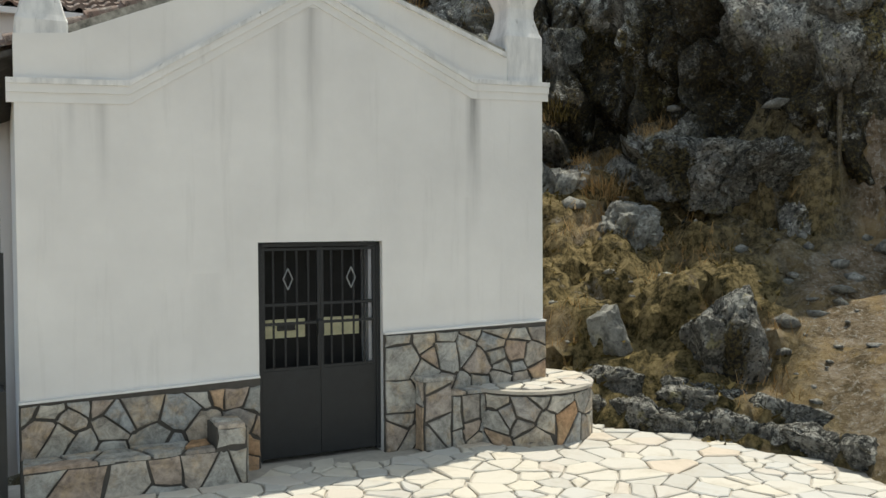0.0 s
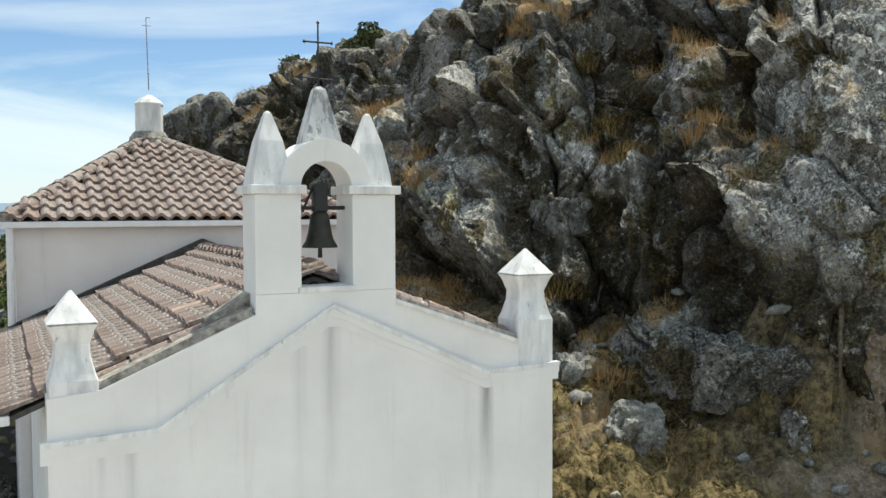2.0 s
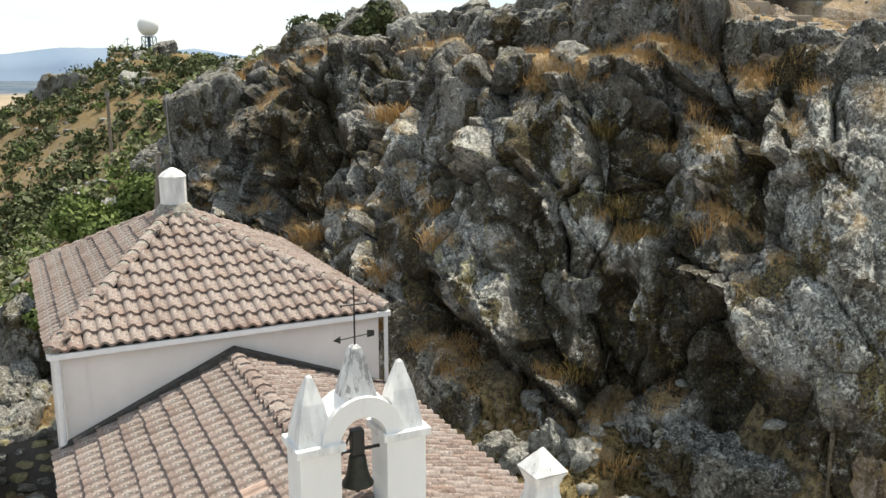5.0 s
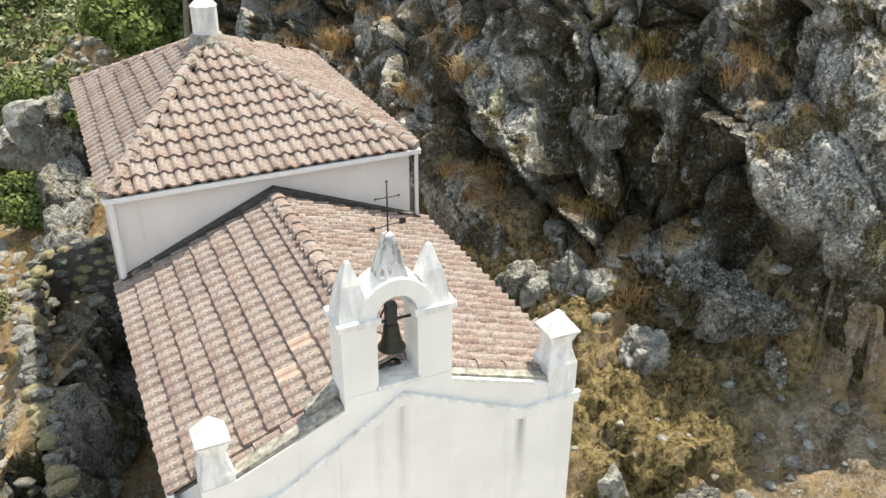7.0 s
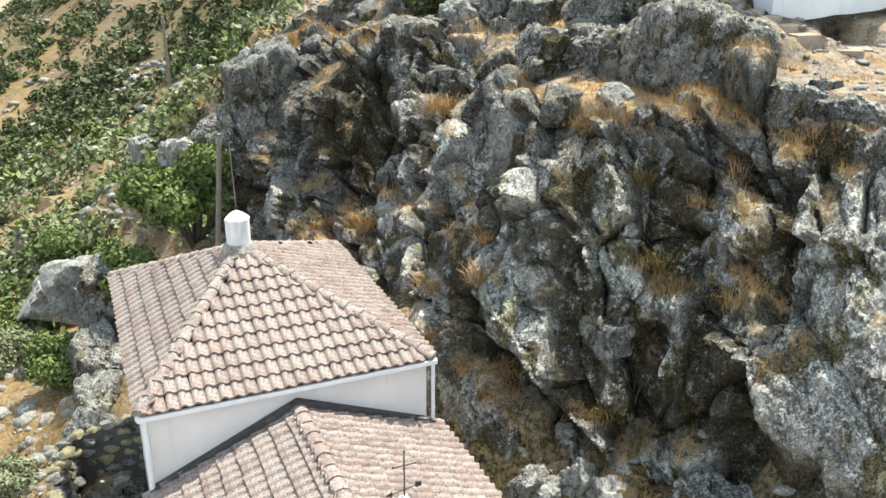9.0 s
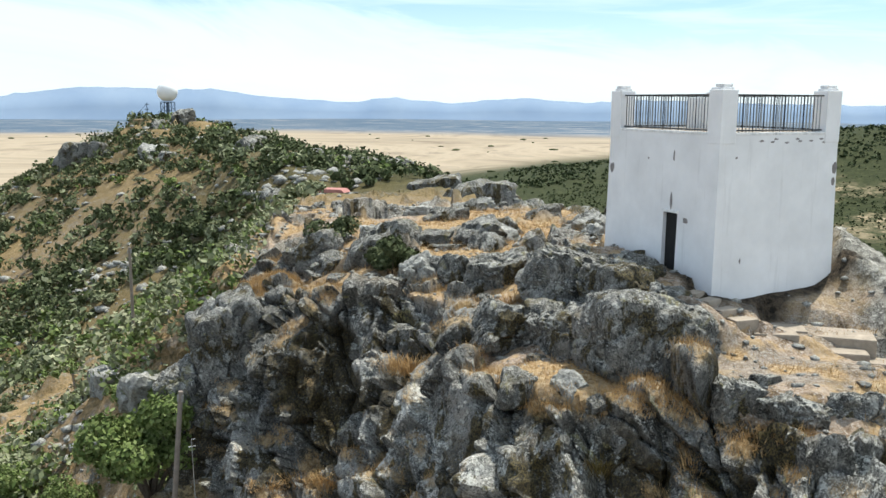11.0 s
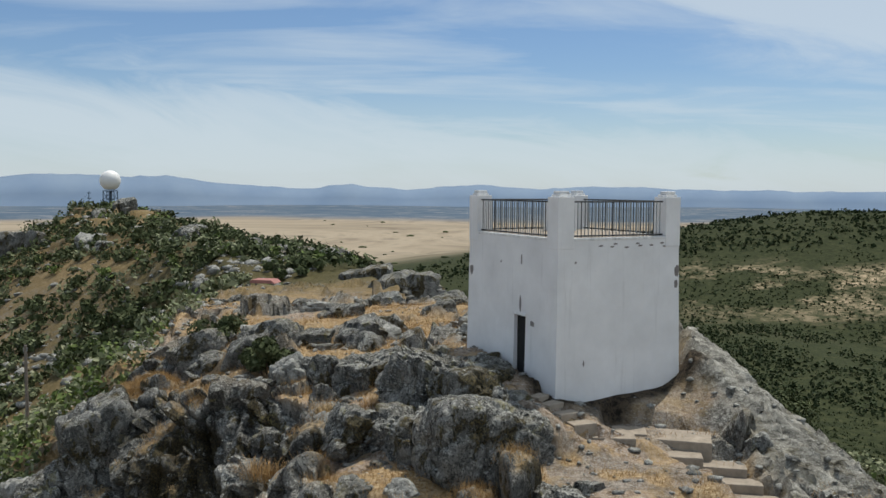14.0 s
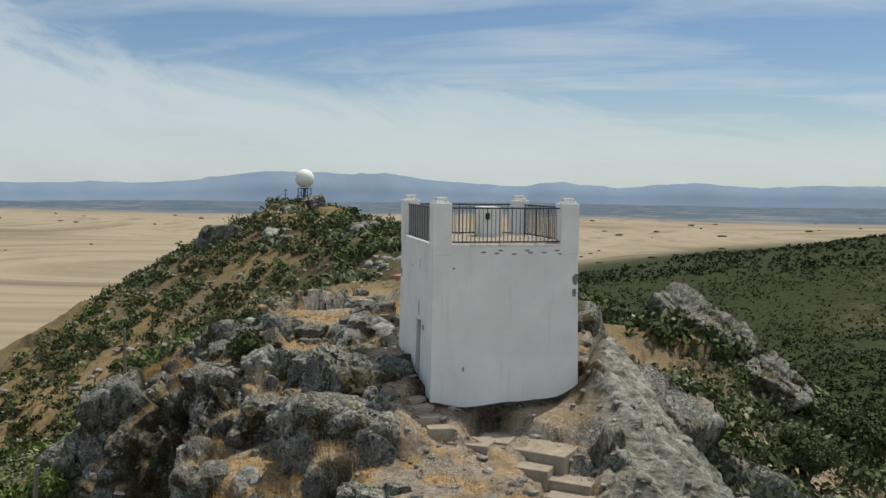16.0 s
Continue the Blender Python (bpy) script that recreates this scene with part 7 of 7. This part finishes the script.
for i, (x, y, z, turn, half) in enumerate(((1.55, 10.05, 0.28, -28, 0.62), (2.35, 9.55, 0.22, -38, 0.62), (3.05, 8.98, 0.20, -44, 0.6), (3.62, 8.28, 0.2, -60, 0.6), (1.95, 10.15, 0.52, -30, 0.5), (2.75, 9.6, 0.42, -38, 0.55), (3.5, 8.95, 0.36, -46, 0.5))):
    rock(x, y, z, (half, 0.20 + 0.03 * (i % 3), 0.20), 400 + i, (18 * (i % 2) - 6, 3, turn), 5, label=EDGING, rough=1.5)


# ---- the old stone wall west of the chapel ----
def build_old_wall():
    w = thing("stone_wall", pose(0, 0, 0), "old mossy dry stone wall along the chapel's west side", "wall")
    line = [(-8.7, 17.9, 1.9), (-10.6, 17.5, 1.35), (-10.25, 16.2, 1.2), (-9.5, 14.4, 1.0), (-8.6, 12.9, 0.8), (-7.8, 11.7, 0.6), (-6.9, 9.9, 0.5), (-6.1, 8.2, 0.45)]
    rng = random.Random(14)
    shapes = []
    for i in range(7):
        me = rock_mesh(300 + i, (1.0, 0.8, 0.75), 2)
        me.materials.append(PALE_ROCK if i % 3 == 0 else (WALL_MOSS if i % 3 == 1 else ROCK))
        shapes.append(me)
    bm = bmesh.new()
    for (x0, y0, z0), (x1, y1, z1) in zip(line, line[1:]):
        d = Vector((x1 - x0, y1 - y0, 0))
        side = Vector((-d.y, d.x, 0)).normalized() * 0.17
        ring = lambda x, y, z: [(x - side.x, y - side.y, -2.6), (x + side.x, y + side.y, -2.6), (x + side.x * 0.8, y + side.y * 0.8, z - 0.08), (x - side.x * 0.8, y - side.y * 0.8, z - 0.08)]
        loft(bm, [ring(x0, y0, z0), ring(x1, y1, z1)])
        steps = max(2, int(d.length / 0.36))
        for k in range(steps):
            t = (k + 0.5) / steps
            top = z0 + (z1 - z0) * t
            for c in range(7):
                for q in (-1, 1):
                    s = rng.uniform(0.14, 0.24)
                    p = Vector((x0, y0, 0)).lerp(Vector((x1, y1, 0)), t + rng.uniform(-0.3, 0.3) / steps) + side * (q * (0.75 if c else 0.45)) + Vector((0, 0, top - 0.06 - 0.28 * c + rng.uniform(-0.05, 0.05)))
                    share("stone", rng.choice(shapes), w, Matrix.Translation(p) @ pose(0, 0, 0, rng.uniform(-12, 12), rng.uniform(-12, 12), rng.uniform(0, 360)) @ Matrix.Diagonal((s * 1.2, s, s * 0.8, 1)))
    part("core", bm, MORTAR, w)


build_old_wall()


# ---- plants ----
def leaf_cloud(rng, n, blobs, size, flat=0.5):
    """Small leaf faces scattered over and inside uneven clumps. Arrays of points and faces."""
    k = rng.randint(0, len(blobs), n)
    b = np.array(blobs)[k]
    d = rng.normal(size=(n, 3))
    d /= np.linalg.norm(d, axis=1)[:, None]
    r = rng.uniform(0.45, 1.0, n) ** 0.5
    wob = 1 + 0.28 * fbm(d * 2.2 + b[:, :3], 2, 5)
    c = b[:, :3] + d * (b[:, 3] * r * wob)[:, None] * (1, 1, 0.85)
    a = rng.normal(size=(n, 3))
    a -= d * (a * d).sum(1)[:, None] * flat
    a /= np.linalg.norm(a, axis=1)[:, None]
    t = np.cross(a, d + 0.6 * rng.normal(size=(n, 3)))
    t /= np.maximum(np.linalg.norm(t, axis=1)[:, None], 1e-6)
    s = size * rng.uniform(0.6, 1.4, n)[:, None]
    v = np.stack([c - a * s, c + t * s * 0.55, c + a * s, c - t * s * 0.55], 1).reshape(-1, 3)
    f = np.arange(4 * n).reshape(-1, 4)
    return v, f


def quick_mesh(name, v, f, material):
    me = bpy.data.meshes.new(name)
    me.vertices.add(len(v))
    me.vertices.foreach_set("co", np.asarray(v, dtype=np.float32).ravel())
    k = f.shape[1]
    me.loops.add(f.size)
    me.loops.foreach_set("vertex_index", f.ravel().astype(np.int32))
    me.polygons.add(len(f))
    me.polygons.foreach_set("loop_start", np.arange(0, f.size, k, dtype=np.int32))
    me.update(calc_edges=True)
    me.materials.append(material)
    return me


def bush(x, y, z, w, h, seed, material, label, leaves=2600, leaf=0.07, category="bush", name="bush"):
    rng = np.random.RandomState(seed)
    b = thing(name, pose(x, y, z), label, category, "bushes and small trees")
    bm = bmesh.new()
    blobs = []
    for i in range(9):
        t = 2 * math.pi * i / 9 + rng.uniform(-0.3, 0.3)
        rr = w * rng.uniform(0.15, 0.62)
        q = (rr * math.cos(t), rr * math.sin(t), h * rng.uniform(0.35, 0.78))
        blobs.append((*q, w * rng.uniform(0.28, 0.45)))
        mid = (q[0] * 0.45, q[1] * 0.45, q[2] * 0.5)
        tube(bm, (0, 0, -0.3), mid, 0.045 * w, 0.03 * w, 6)
        tube(bm, mid, q, 0.03 * w, 0.01 * w, 6)
    part("trunk", bm, BARK, b)
    v, f = leaf_cloud(rng, leaves, blobs, leaf)
    c = new("crown", quick_mesh("crown", v, f, material))
    c.parent = b
    return b


bush(-10.6, 27.6, 2.5, 2.4, 4.7, 1, LEAF_BRIGHT, "dense bright green tree behind the chapel", 15000, 0.10, "tree", "tree")
bush(-11.9, 25.3, 0.9, 1.5, 2.8, 2, LEAF_BRIGHT, "bright green bush behind the chapel", 7000, 0.08)
bush(-15.0, 25.0, -1.9, 1.5, 2.2, 5, LEAF_BRIGHT, "bright green bush behind the chapel", 6000, 0.08)
bush(-2.5, 28.7, 9.7, 1.15, 1.75, 3, LEAF_OAK, "rounded dark green bush among the rocks", 5200, 0.075)
bush(22.6, 48.0, height_at(22.6, 48.0), 2.7, 4.2, 6, LEAF_OAK, "large dark green bush on the east slope", 9000, 0.11)
bush(17.5, 36.0, height_at(17.5, 36.0), 1.6, 2.4, 7, LEAF_OAK, "large dark green bush on the east slope", 9000, 0.075)
bush(-5.0, 33.2, 9.4, 1.2, 2.1, 4, LEAF_OAK, "rounded dark green bush among the rocks", 3600, 0.075)
for i, (x, y, w, h) in enumerate(((-13.6, 19.6, 1.1, 1.1), (-12.6, 16.4, 1.1, 1.1), (-18.5, 28.0, 1.8, 1.9), (-20.5, 30.5, 2.0, 2.0), (-16.4, 33.8, 1.5, 1.6), (-19.5, 35.5, 1.8, 1.8), (-9.0, 18.6, 0.8, 0.9))):
    bush(x, y, height_at(x, y) - 0.1, w, h, 30 + i, LEAF_GREY if i in (0, 1, 2) else LEAF_BRIGHT, "straggling green scrub beside the chapel", 3600, 0.07)


def scatter_bushes():
    kinds = []
    for i in range(6):
        mat = (LEAF_GREY, LEAF_OAK, LEAF_GREY, LEAF_BRIGHT, LEAF_GREY, LEAF_GREY)[i]
        src = bush(0, 0, -50, 1.0, 1.25, 60 + i, mat, "rounded scrub bush on the slope", 1300, 0.09)
        kinds.append(src)
    rng = random.Random(5)
    n, first = 0, True
    used = set()
    while n < 150:
        if n < 100:
            x, y = rng.uniform(-48, -11), rng.uniform(26, 125)
        elif n < 105:
            x, y = rng.uniform(-60, -20), rng.uniform(100, 150)
        else:
            x, y = rng.uniform(19, 50), rng.uniform(42, 95)
        d, _ = along(CREST, np.array([x]), np.array([y]))
        if abs(d[0]) < 6 and y < 95:
            continue
        if n < 100 and vnoise(np.array([[x * 0.11, y * 0.07, 0.0]]), 3)[0] < -0.15:
            continue
        z = height_at(x, y)
        if n < 100 and z > 9:
            continue
        s = rng.uniform(0.6, 1.4)
        i = rng.randrange(6)
        m = pose(x, y, z - 0.15, 0, 0, rng.uniform(0, 360)) @ Matrix.Diagonal((s, s, s * rng.uniform(0.75, 1.0), 1))
        if i not in used:
            used.add(i)
            kinds[i].matrix_basis = m
        else:
            copy_thing(kinds[i], m)
        n += 1


scatter_bushes()


def slope_scrub():
    """The close cover of scrub on the west slope, the radar hill and the east slope, past counting."""
    rng = np.random.RandomState(21)
    x = np.concatenate([rng.uniform(-60, -10, 3000), rng.uniform(-110, 10, 6000), rng.uniform(12, 60, 2600), rng.uniform(-30, -10, 1100)])
    y = np.concatenate([rng.uniform(30, 120, 3000), rng.uniform(95, 235, 6000), rng.uniform(20, 120, 2600), rng.uniform(14, 42, 1100)])
    d, _ = along(CREST, x, y)
    keep = (fbm(np.stack([x * 0.13, y * 0.09, x * 0], 1), 3, 44) > np.where(x > 12, -0.7, np.where((x > -32) & (y < 62), 0.16, np.where(y > 95, -0.45, -0.2)))) & ((np.abs(d) > 7) | (y > 100)) & (np.hypot(x + 13, y - 89) > 9)
    keep &= (x > 12) | (rng.uniform(size=len(x)) < 0.5)
    x, y = x[keep], y[keep]
    kind = np.where((y < 100) & (x < 0), rng.choice(3, len(x), p=(0.12, 0.58, 0.30)), rng.choice(3, len(x), p=(0.80, 0.14, 0.06)))
    for mat, name, part_of in ((LEAF_OAK, "dark", 0), (LEAF_GREY, "grey", 1), (LEAF_BRIGHT, "bright", 2)):
        blobs = []
        for a, b in zip(x[kind == part_of], y[kind == part_of]):
            z = height_at(a, b)
            s = rng.uniform(0.5, 1.25) * (1.0 if b < 70 else 1.5)
            for _ in range(3):
                blobs.append((a + rng.normal(0, 0.5 * s), b + rng.normal(0, 0.5 * s), z + 0.42 * s * rng.uniform(0.5, 1.3), s * rng.uniform(0.5, 0.85)))
        close = [b for b in blobs if b[1] < 70]
        rest = [b for b in blobs if b[1] >= 70]
        v0, f0 = leaf_cloud(rng, len(close) * 20, close, 0.165)
        v1, f1 = leaf_cloud(rng, len(rest) * 15, rest, 0.38)
        v, f = np.concatenate([v0, v1]), np.concatenate([f0, f1 + len(v0)])
        tagged(new("scrub", quick_mesh("scrub", v, f, mat)), "%s green scrub thick on the hillside" % name, "scrub", kind="stuff")


slope_scrub()


def far_trees():
    """Holm oaks over the valley and the plain: small uneven crowns, too many to count."""
    rng = np.random.RandomState(9)
    n = 90000
    r = 75 * np.exp(rng.uniform(0, 1, n) ** 0.8 * math.log(1900 / 75))
    turn = rng.uniform(-0.10, 0.62, n)
    x, y = 8 + r * np.sin(turn), r * np.cos(turn)
    q = np.stack([x, y, x * 0], 1)
    dens = 0.62 + 0.55 * vnoise(q * 0.02, 4) + 0.45 * vnoise(q * 0.055, 14)
    ok = (dens > rng.uniform(0, 1, n)) & (x > 16 - 0.08 * y) & (r < 1030 + 1500 * turn + 160 * vnoise(q * 0.006, 18))
    z = ground_z(x, y)
    ok &= z < 3
    x, y, z, r = x[ok][:27000], y[ok][:27000], z[ok][:27000], r[ok][:27000]
    d, faces = ico(1)
    faces = np.array(faces)
    vs, fs, k = [], [], 0
    for lo, hi, count, leaf, small, big in ((0, 330, 11, 0.32, 0.5, 1.0), (330, 800, 6, 0.85, 0.7, 2.2), (800, 4000, 4, 1.9, 1.2, 3.4)):
        m = (r >= lo) & (r < hi)
        blobs = np.stack([x[m], y[m], z[m] + 0.5 * small, small + big * rng.uniform(size=m.sum()) ** 2], 1)
        v, f = leaf_cloud(rng, len(blobs) * count, blobs.tolist(), leaf)
        vs.append(v)
        fs.append(f + k)
        k += len(v)
    ob = new("far_trees", quick_mesh("far_trees", np.concatenate(vs), np.concatenate(fs), LEAF_FAR))
    tagged(ob, "dark scrub and holm oaks over the valley", "trees", kind="stuff")
    # hedges, lone trees and bales of shade on the stubble plain
    vs, fs, k = [], [], 0
    for i in range(90):
        x, y = rng.uniform(-1600, 900), rng.uniform(850, 2500)
        if i < 14:
            x, y = (-65 + 9 * i if i < 6 else 40 + 30 * (i - 6)), 1020 + 60 * (i % 5)
        r = rng.uniform(1.2, 3.2)
        w = 1 + 0.4 * (rng.uniform(size=len(d)) - 0.5)
        vs.append(d * w[:, None] * (r * rng.uniform(1, 3.5), r, r * 0.7) + (x, y, float(land(np.array([x]), np.array([y]))[0]) + r * 0.4))
        fs.append(faces + k)
        k += len(d)
    tagged(new("field_trees", quick_mesh("field_trees", np.concatenate(vs), np.concatenate(fs), LEAF_OAK)), "lone trees and hedges on the stubble plain", "trees", kind="stuff")


far_trees()


def dry_grass():
    """Tufts of straw where the ground is grassy."""
    cos, gs = [], []
    for me in (LAND.data, CRAG_FACE.data):
        n = len(me.vertices)
        co, g = np.empty(n * 3, dtype=np.float32), np.empty(n, dtype=np.float32)
        me.vertices.foreach_get("co", co)
        me.attributes["grass"].data.foreach_get("value", g)
        cos.append(co.reshape(-1, 3))
        gs.append(g if me is LAND.data else g * 0.8)
    co, g = np.concatenate(cos), np.concatenate(gs)
    near = (co[:, 1] > 9) & (co[:, 1] < 60) & (co[:, 0] > -25) & (co[:, 0] < 14) & (g > 0.35)
    idx = np.flatnonzero(near)
    rng = np.random.RandomState(3)
    dens = np.where((co[idx, 1] < 30) & (co[idx, 0] > -12) & (co[idx, 0] < 13), 0.5, 1.0)
    idx = idx[rng.uniform(size=len(idx)) < dens]
    reps = 5
    c = np.repeat(co[idx], reps, 0) + rng.uniform(-0.16, 0.16, (len(idx) * reps, 3)) * (1, 1, 0)
    if len(c) > 150000:
        c = c[rng.permutation(len(c))[:150000]]
    m = len(c)
    t = rng.uniform(0, 2 * math.pi, m)
    h = rng.uniform(0.08, 0.26, m)
    lean = rng.normal(0, 0.4, (m, 2)) * h[:, None]
    w = rng.uniform(0.003, 0.008, m)
    side = np.stack([np.cos(t) * w, np.sin(t) * w, t * 0], 1)
    tip = c + np.stack([lean[:, 0], lean[:, 1], h], 1)
    v = np.stack([c - side, c + side, tip], 1).reshape(-1, 3)
    ob = new("dry_grass", quick_mesh("dry_grass", v, np.arange(3 * m).reshape(-1, 3), STRAW))
    tagged(ob, "bleached dry grass between the rocks", "grass", kind="stuff")


def loose_stones():
    """Rubble lying about on the hilltop and the slopes."""
    rng = np.random.RandomState(12)
    d, faces = ico(1)
    faces = np.array(faces)
    n = 9000
    x = np.concatenate([rng.uniform(-10, 12, 2600), rng.uniform(-26, 6, 3400), rng.uniform(-60, -8, 2000), rng.uniform(-100, 0, n - 8000)])
    y = np.concatenate([rng.uniform(9, 32, 2600), rng.uniform(10, 60, 3400), rng.uniform(20, 120, 2000), rng.uniform(100, 220, n - 8000)])
    keep = ~in_chapel(x, y, 0.1) & ~in_tower(x, y, 0.1) & ((along(BANK, x, y)[0] > 0.2) | (x < -6)) & ((along(RIM, x, y)[0] > 0) | (along(FOOT, x, y)[0] < 0.3) | (x < -9.5))
    x, y = x[keep], y[keep]
    r = 0.025 + 0.13 * rng.uniform(size=len(x)) ** 3
    r = r * (1 + 1.8 * sstep(-8, -12, x) + 3.5 * sstep(90, 110, y))
    z = np.array([height_at(a, b) for a, b in zip(x, y)])
    w = 1 + 0.8 * (rng.uniform(size=(len(x), len(d), 1)) - 0.5)
    s = r[:, None, None] * rng.uniform(0.7, 1.5, (len(x), 1, 3)) * (1, 1, 0.5)
    v = d[None] * w * s + np.stack([x, y, z + 0.005], 1)[:, None]
    f = faces[None] + (np.arange(len(x)) * len(d))[:, None, None]
    tagged(new("rubble", quick_mesh("rubble", v.reshape(-1, 3), f.reshape(-1, 3), PALE_ROCK)), "loose grey stones on the hilltop", "rubble", kind="stuff")


loose_stones()

dry_grass()


def grass_tuft(x, y, z, wide, tall, seed, material, label):
    """A clump of long dry blades, arching outwards."""
    rng = np.random.RandomState(seed)
    m = int(520 * wide)
    t = rng.uniform(0, 2 * math.pi, m)
    r = wide * rng.uniform(0, 1, m) ** 0.6
    c = np.stack([r * np.cos(t), r * np.sin(t) * 0.6, rng.uniform(-0.25, 0.05, m)], 1)
    h = 0.75 * tall * rng.uniform(0.4, 1.2, m)
    out = np.stack([np.cos(t), np.sin(t), t * 0], 1) * (h * rng.uniform(0.2, 1.1, m))[:, None] + rng.normal(0, 0.3, (m, 3)) * (1, 1, 0.3) * h[:, None]
    side = np.stack([-np.sin(t), np.cos(t), t * 0], 1) * rng.uniform(0.004, 0.010, m)[:, None]
    half = c + out * 0.35 + np.stack([t * 0, t * 0, h * 0.65], 1)
    tip = c + out + np.stack([t * 0, t * 0, h * 0.95], 1)
    v = np.stack([c - side, c + side, half + side * 0.7, half - side * 0.7, half - side * 0.7, half + side * 0.7, tip + side * 0.1, tip - side * 0.1], 1).reshape(-1, 3)
    ob = new("grass_tuft", quick_mesh("grass_tuft", v, np.arange(8 * m).reshape(-1, 4), material))
    ob.matrix_basis = pose(x, y, z)
    return tagged(ob, label, "grass", "tufts on the crag")


STRAW_TUFT = "clump of long straw-coloured grass on a rock ledge"
for i, (x, y, z, w, h) in enumerate(((-1.71, 19.0, 4.9, 0.42, 0.55), (-1.76, 17.85, 4.2, 0.35, 0.5), (-2.1, 24.4, 8.1, 0.55, 0.5), (-1.6, 24.0, 8.2, 0.5, 0.45), (-4.9, 24.35, 4.6, 0.6, 0.35), (-5.8, 23.8, 4.6, 0.5, 0.35),
                                     (-4.0, 23.4, 5.0, 0.6, 0.4), (4.1, 14.6, 6.7, 0.3, 0.4), (2.5, 13.7, 2.85, 0.45, 0.3), (-0.5, 17.9, 6.5, 0.22, 0.6), (-7.5, 30.9, 8.95, 0.5, 0.35), (4.4, 16.4, 8.6, 0.35, 0.35),
                                     (-0.65, 16.9, 6.1, 0.25, 0.5), (1.2, 23.9, 10.2, 0.5, 0.35))):
    grass_tuft(x, y, z, w, h, 500 + i, STRAW, STRAW_TUFT)
for i, (x, y, z, w, h) in enumerate(((3.2, 15.55, 6.5, 0.4, 0.35), (2.65, 16.9, 8.3, 0.3, 0.35), (1.95, 14.6, 4.2, 0.35, 0.3), (0.0, 15.85, 5.45, 0.3, 0.3), (2.9, 15.7, 7.0, 0.35, 0.3))):
    grass_tuft(x, y, z, w, h, 540 + i, MOSS_TUFT, "cushion of olive-brown herbs growing from the rock")


def bank_moss():
    """Cushions of brown moss and low herbs on the bank and in the clefts."""
    me = LAND.data
    n = len(me.vertices)
    co, g = np.empty(n * 3, dtype=np.float32), np.empty(n, dtype=np.float32)
    me.vertices.foreach_get("co", co)
    me.attributes["moss"].data.foreach_get("value", g)
    co = co.reshape(-1, 3)
    idx = np.flatnonzero((g > 0.55) & (co[:, 1] > 8.5) & (co[:, 1] < 29) & (co[:, 0] > -9) & (co[:, 0] < 9) & (co[:, 2] < 8))
    rng = np.random.RandomState(8)
    idx = idx[rng.uniform(size=len(idx)) < 0.22]
    c = np.repeat(co[idx], 4, 0) + rng.normal(0, 0.05, (len(idx) * 4, 3)) * (1, 1, 0.4)
    c = c[rng.permutation(len(c))[:90000]]
    m = len(c)
    d = rng.normal(size=(m, 3)) * (1, 1, 0.7) + (0, 0, 0.8)
    d /= np.linalg.norm(d, axis=1)[:, None]
    a = np.cross(d, rng.normal(size=(m, 3)))
    a /= np.linalg.norm(a, axis=1)[:, None]
    h, w = rng.uniform(0.04, 0.13, m)[:, None], rng.uniform(0.010, 0.028, m)[:, None]
    v = np.stack([c - a * w, c + a * w, c + d * h], 1).reshape(-1, 3)
    tagged(new("moss", quick_mesh("moss", v, np.arange(3 * m).reshape(-1, 3), MOSS_TUFT)), "brown moss and low herbs on the bank", "moss", kind="stuff")


bank_moss()


# ---- terrace paving, last ----
def build_terrace():
    bed = part("pavement", box(bmesh.new(), -9, 5.2, -9, 11, FLOOR - 0.045, FLOOR - 0.028), PAVE_JOINT)
    bm = bmesh.new()
    outline = [(-4.3, 7.3), (1.2, 10.05), (1.9, 9.75), (2.6, 9.3), (3.3, 8.75), (3.75, 8.0), (4.0, 7.2), (4.6, 4.5), (4.6, -10), (-7, -10), (-6.5, 2)]
    prism(bm, [(x, y) for x, y in outline], FLOOR - 0.10, FLOOR - 0.028, "z")
    old = bed.data
    me = bpy.data.meshes.new("pavement")
    bmesh.ops.recalc_face_normals(bm, faces=bm.faces)
    bm.to_mesh(me)
    bm.free()
    me.materials.append(PAVE_JOINT)
    bed.data = me
    bpy.data.meshes.remove(old)
    tagged(bed, "pale crazy-paved flagstone terrace before the chapel", "pavement", kind="structure")

    def inside(x, y):
        hit = False
        for (ax, ay), (bx, by) in zip(outline, outline[1:] + outline[:1]):
            if (ay > y) != (by > y) and x < ax + (y - ay) / (by - ay) * (bx - ax):
                hit = not hit
        return hit and not in_chapel(x, y, 0.05)

    rng = random.Random(4)
    for poly in stone_cells(-4.6, 4.4, 4.2, 10.2, 0.23, 0.014, 17, 1.25):
        if all(inside(a, b) for a, b in poly):
            part("flagstone", slab(poly, 0.03, lambda a, b, o: (a, b, FLOOR - 0.028 + o), rng, 0.022), PAVING, bed)

    # the terrace farther out, joined
    verts, faces = [], []
    for poly in stone_cells(-6.6, 4.5, -9.8, 4.15, 0.40, 0.024, 18, 1.25):
        if not all(inside(a, b) for a, b in poly):
            continue
        bm = slab(poly, 0.03, lambda a, b, o: (a, b, FLOOR - 0.028 + o), rng)
        k = len(verts)
        bm.verts.index_update()
        verts.extend(tuple(v.co) for v in bm.verts)
        faces.extend(tuple(k + v.index for v in f.verts) for f in bm.faces)
        bm.free()
    tagged(part("flagstones", (verts, faces), PAVING, bed), kind="stuff")


build_terrace()
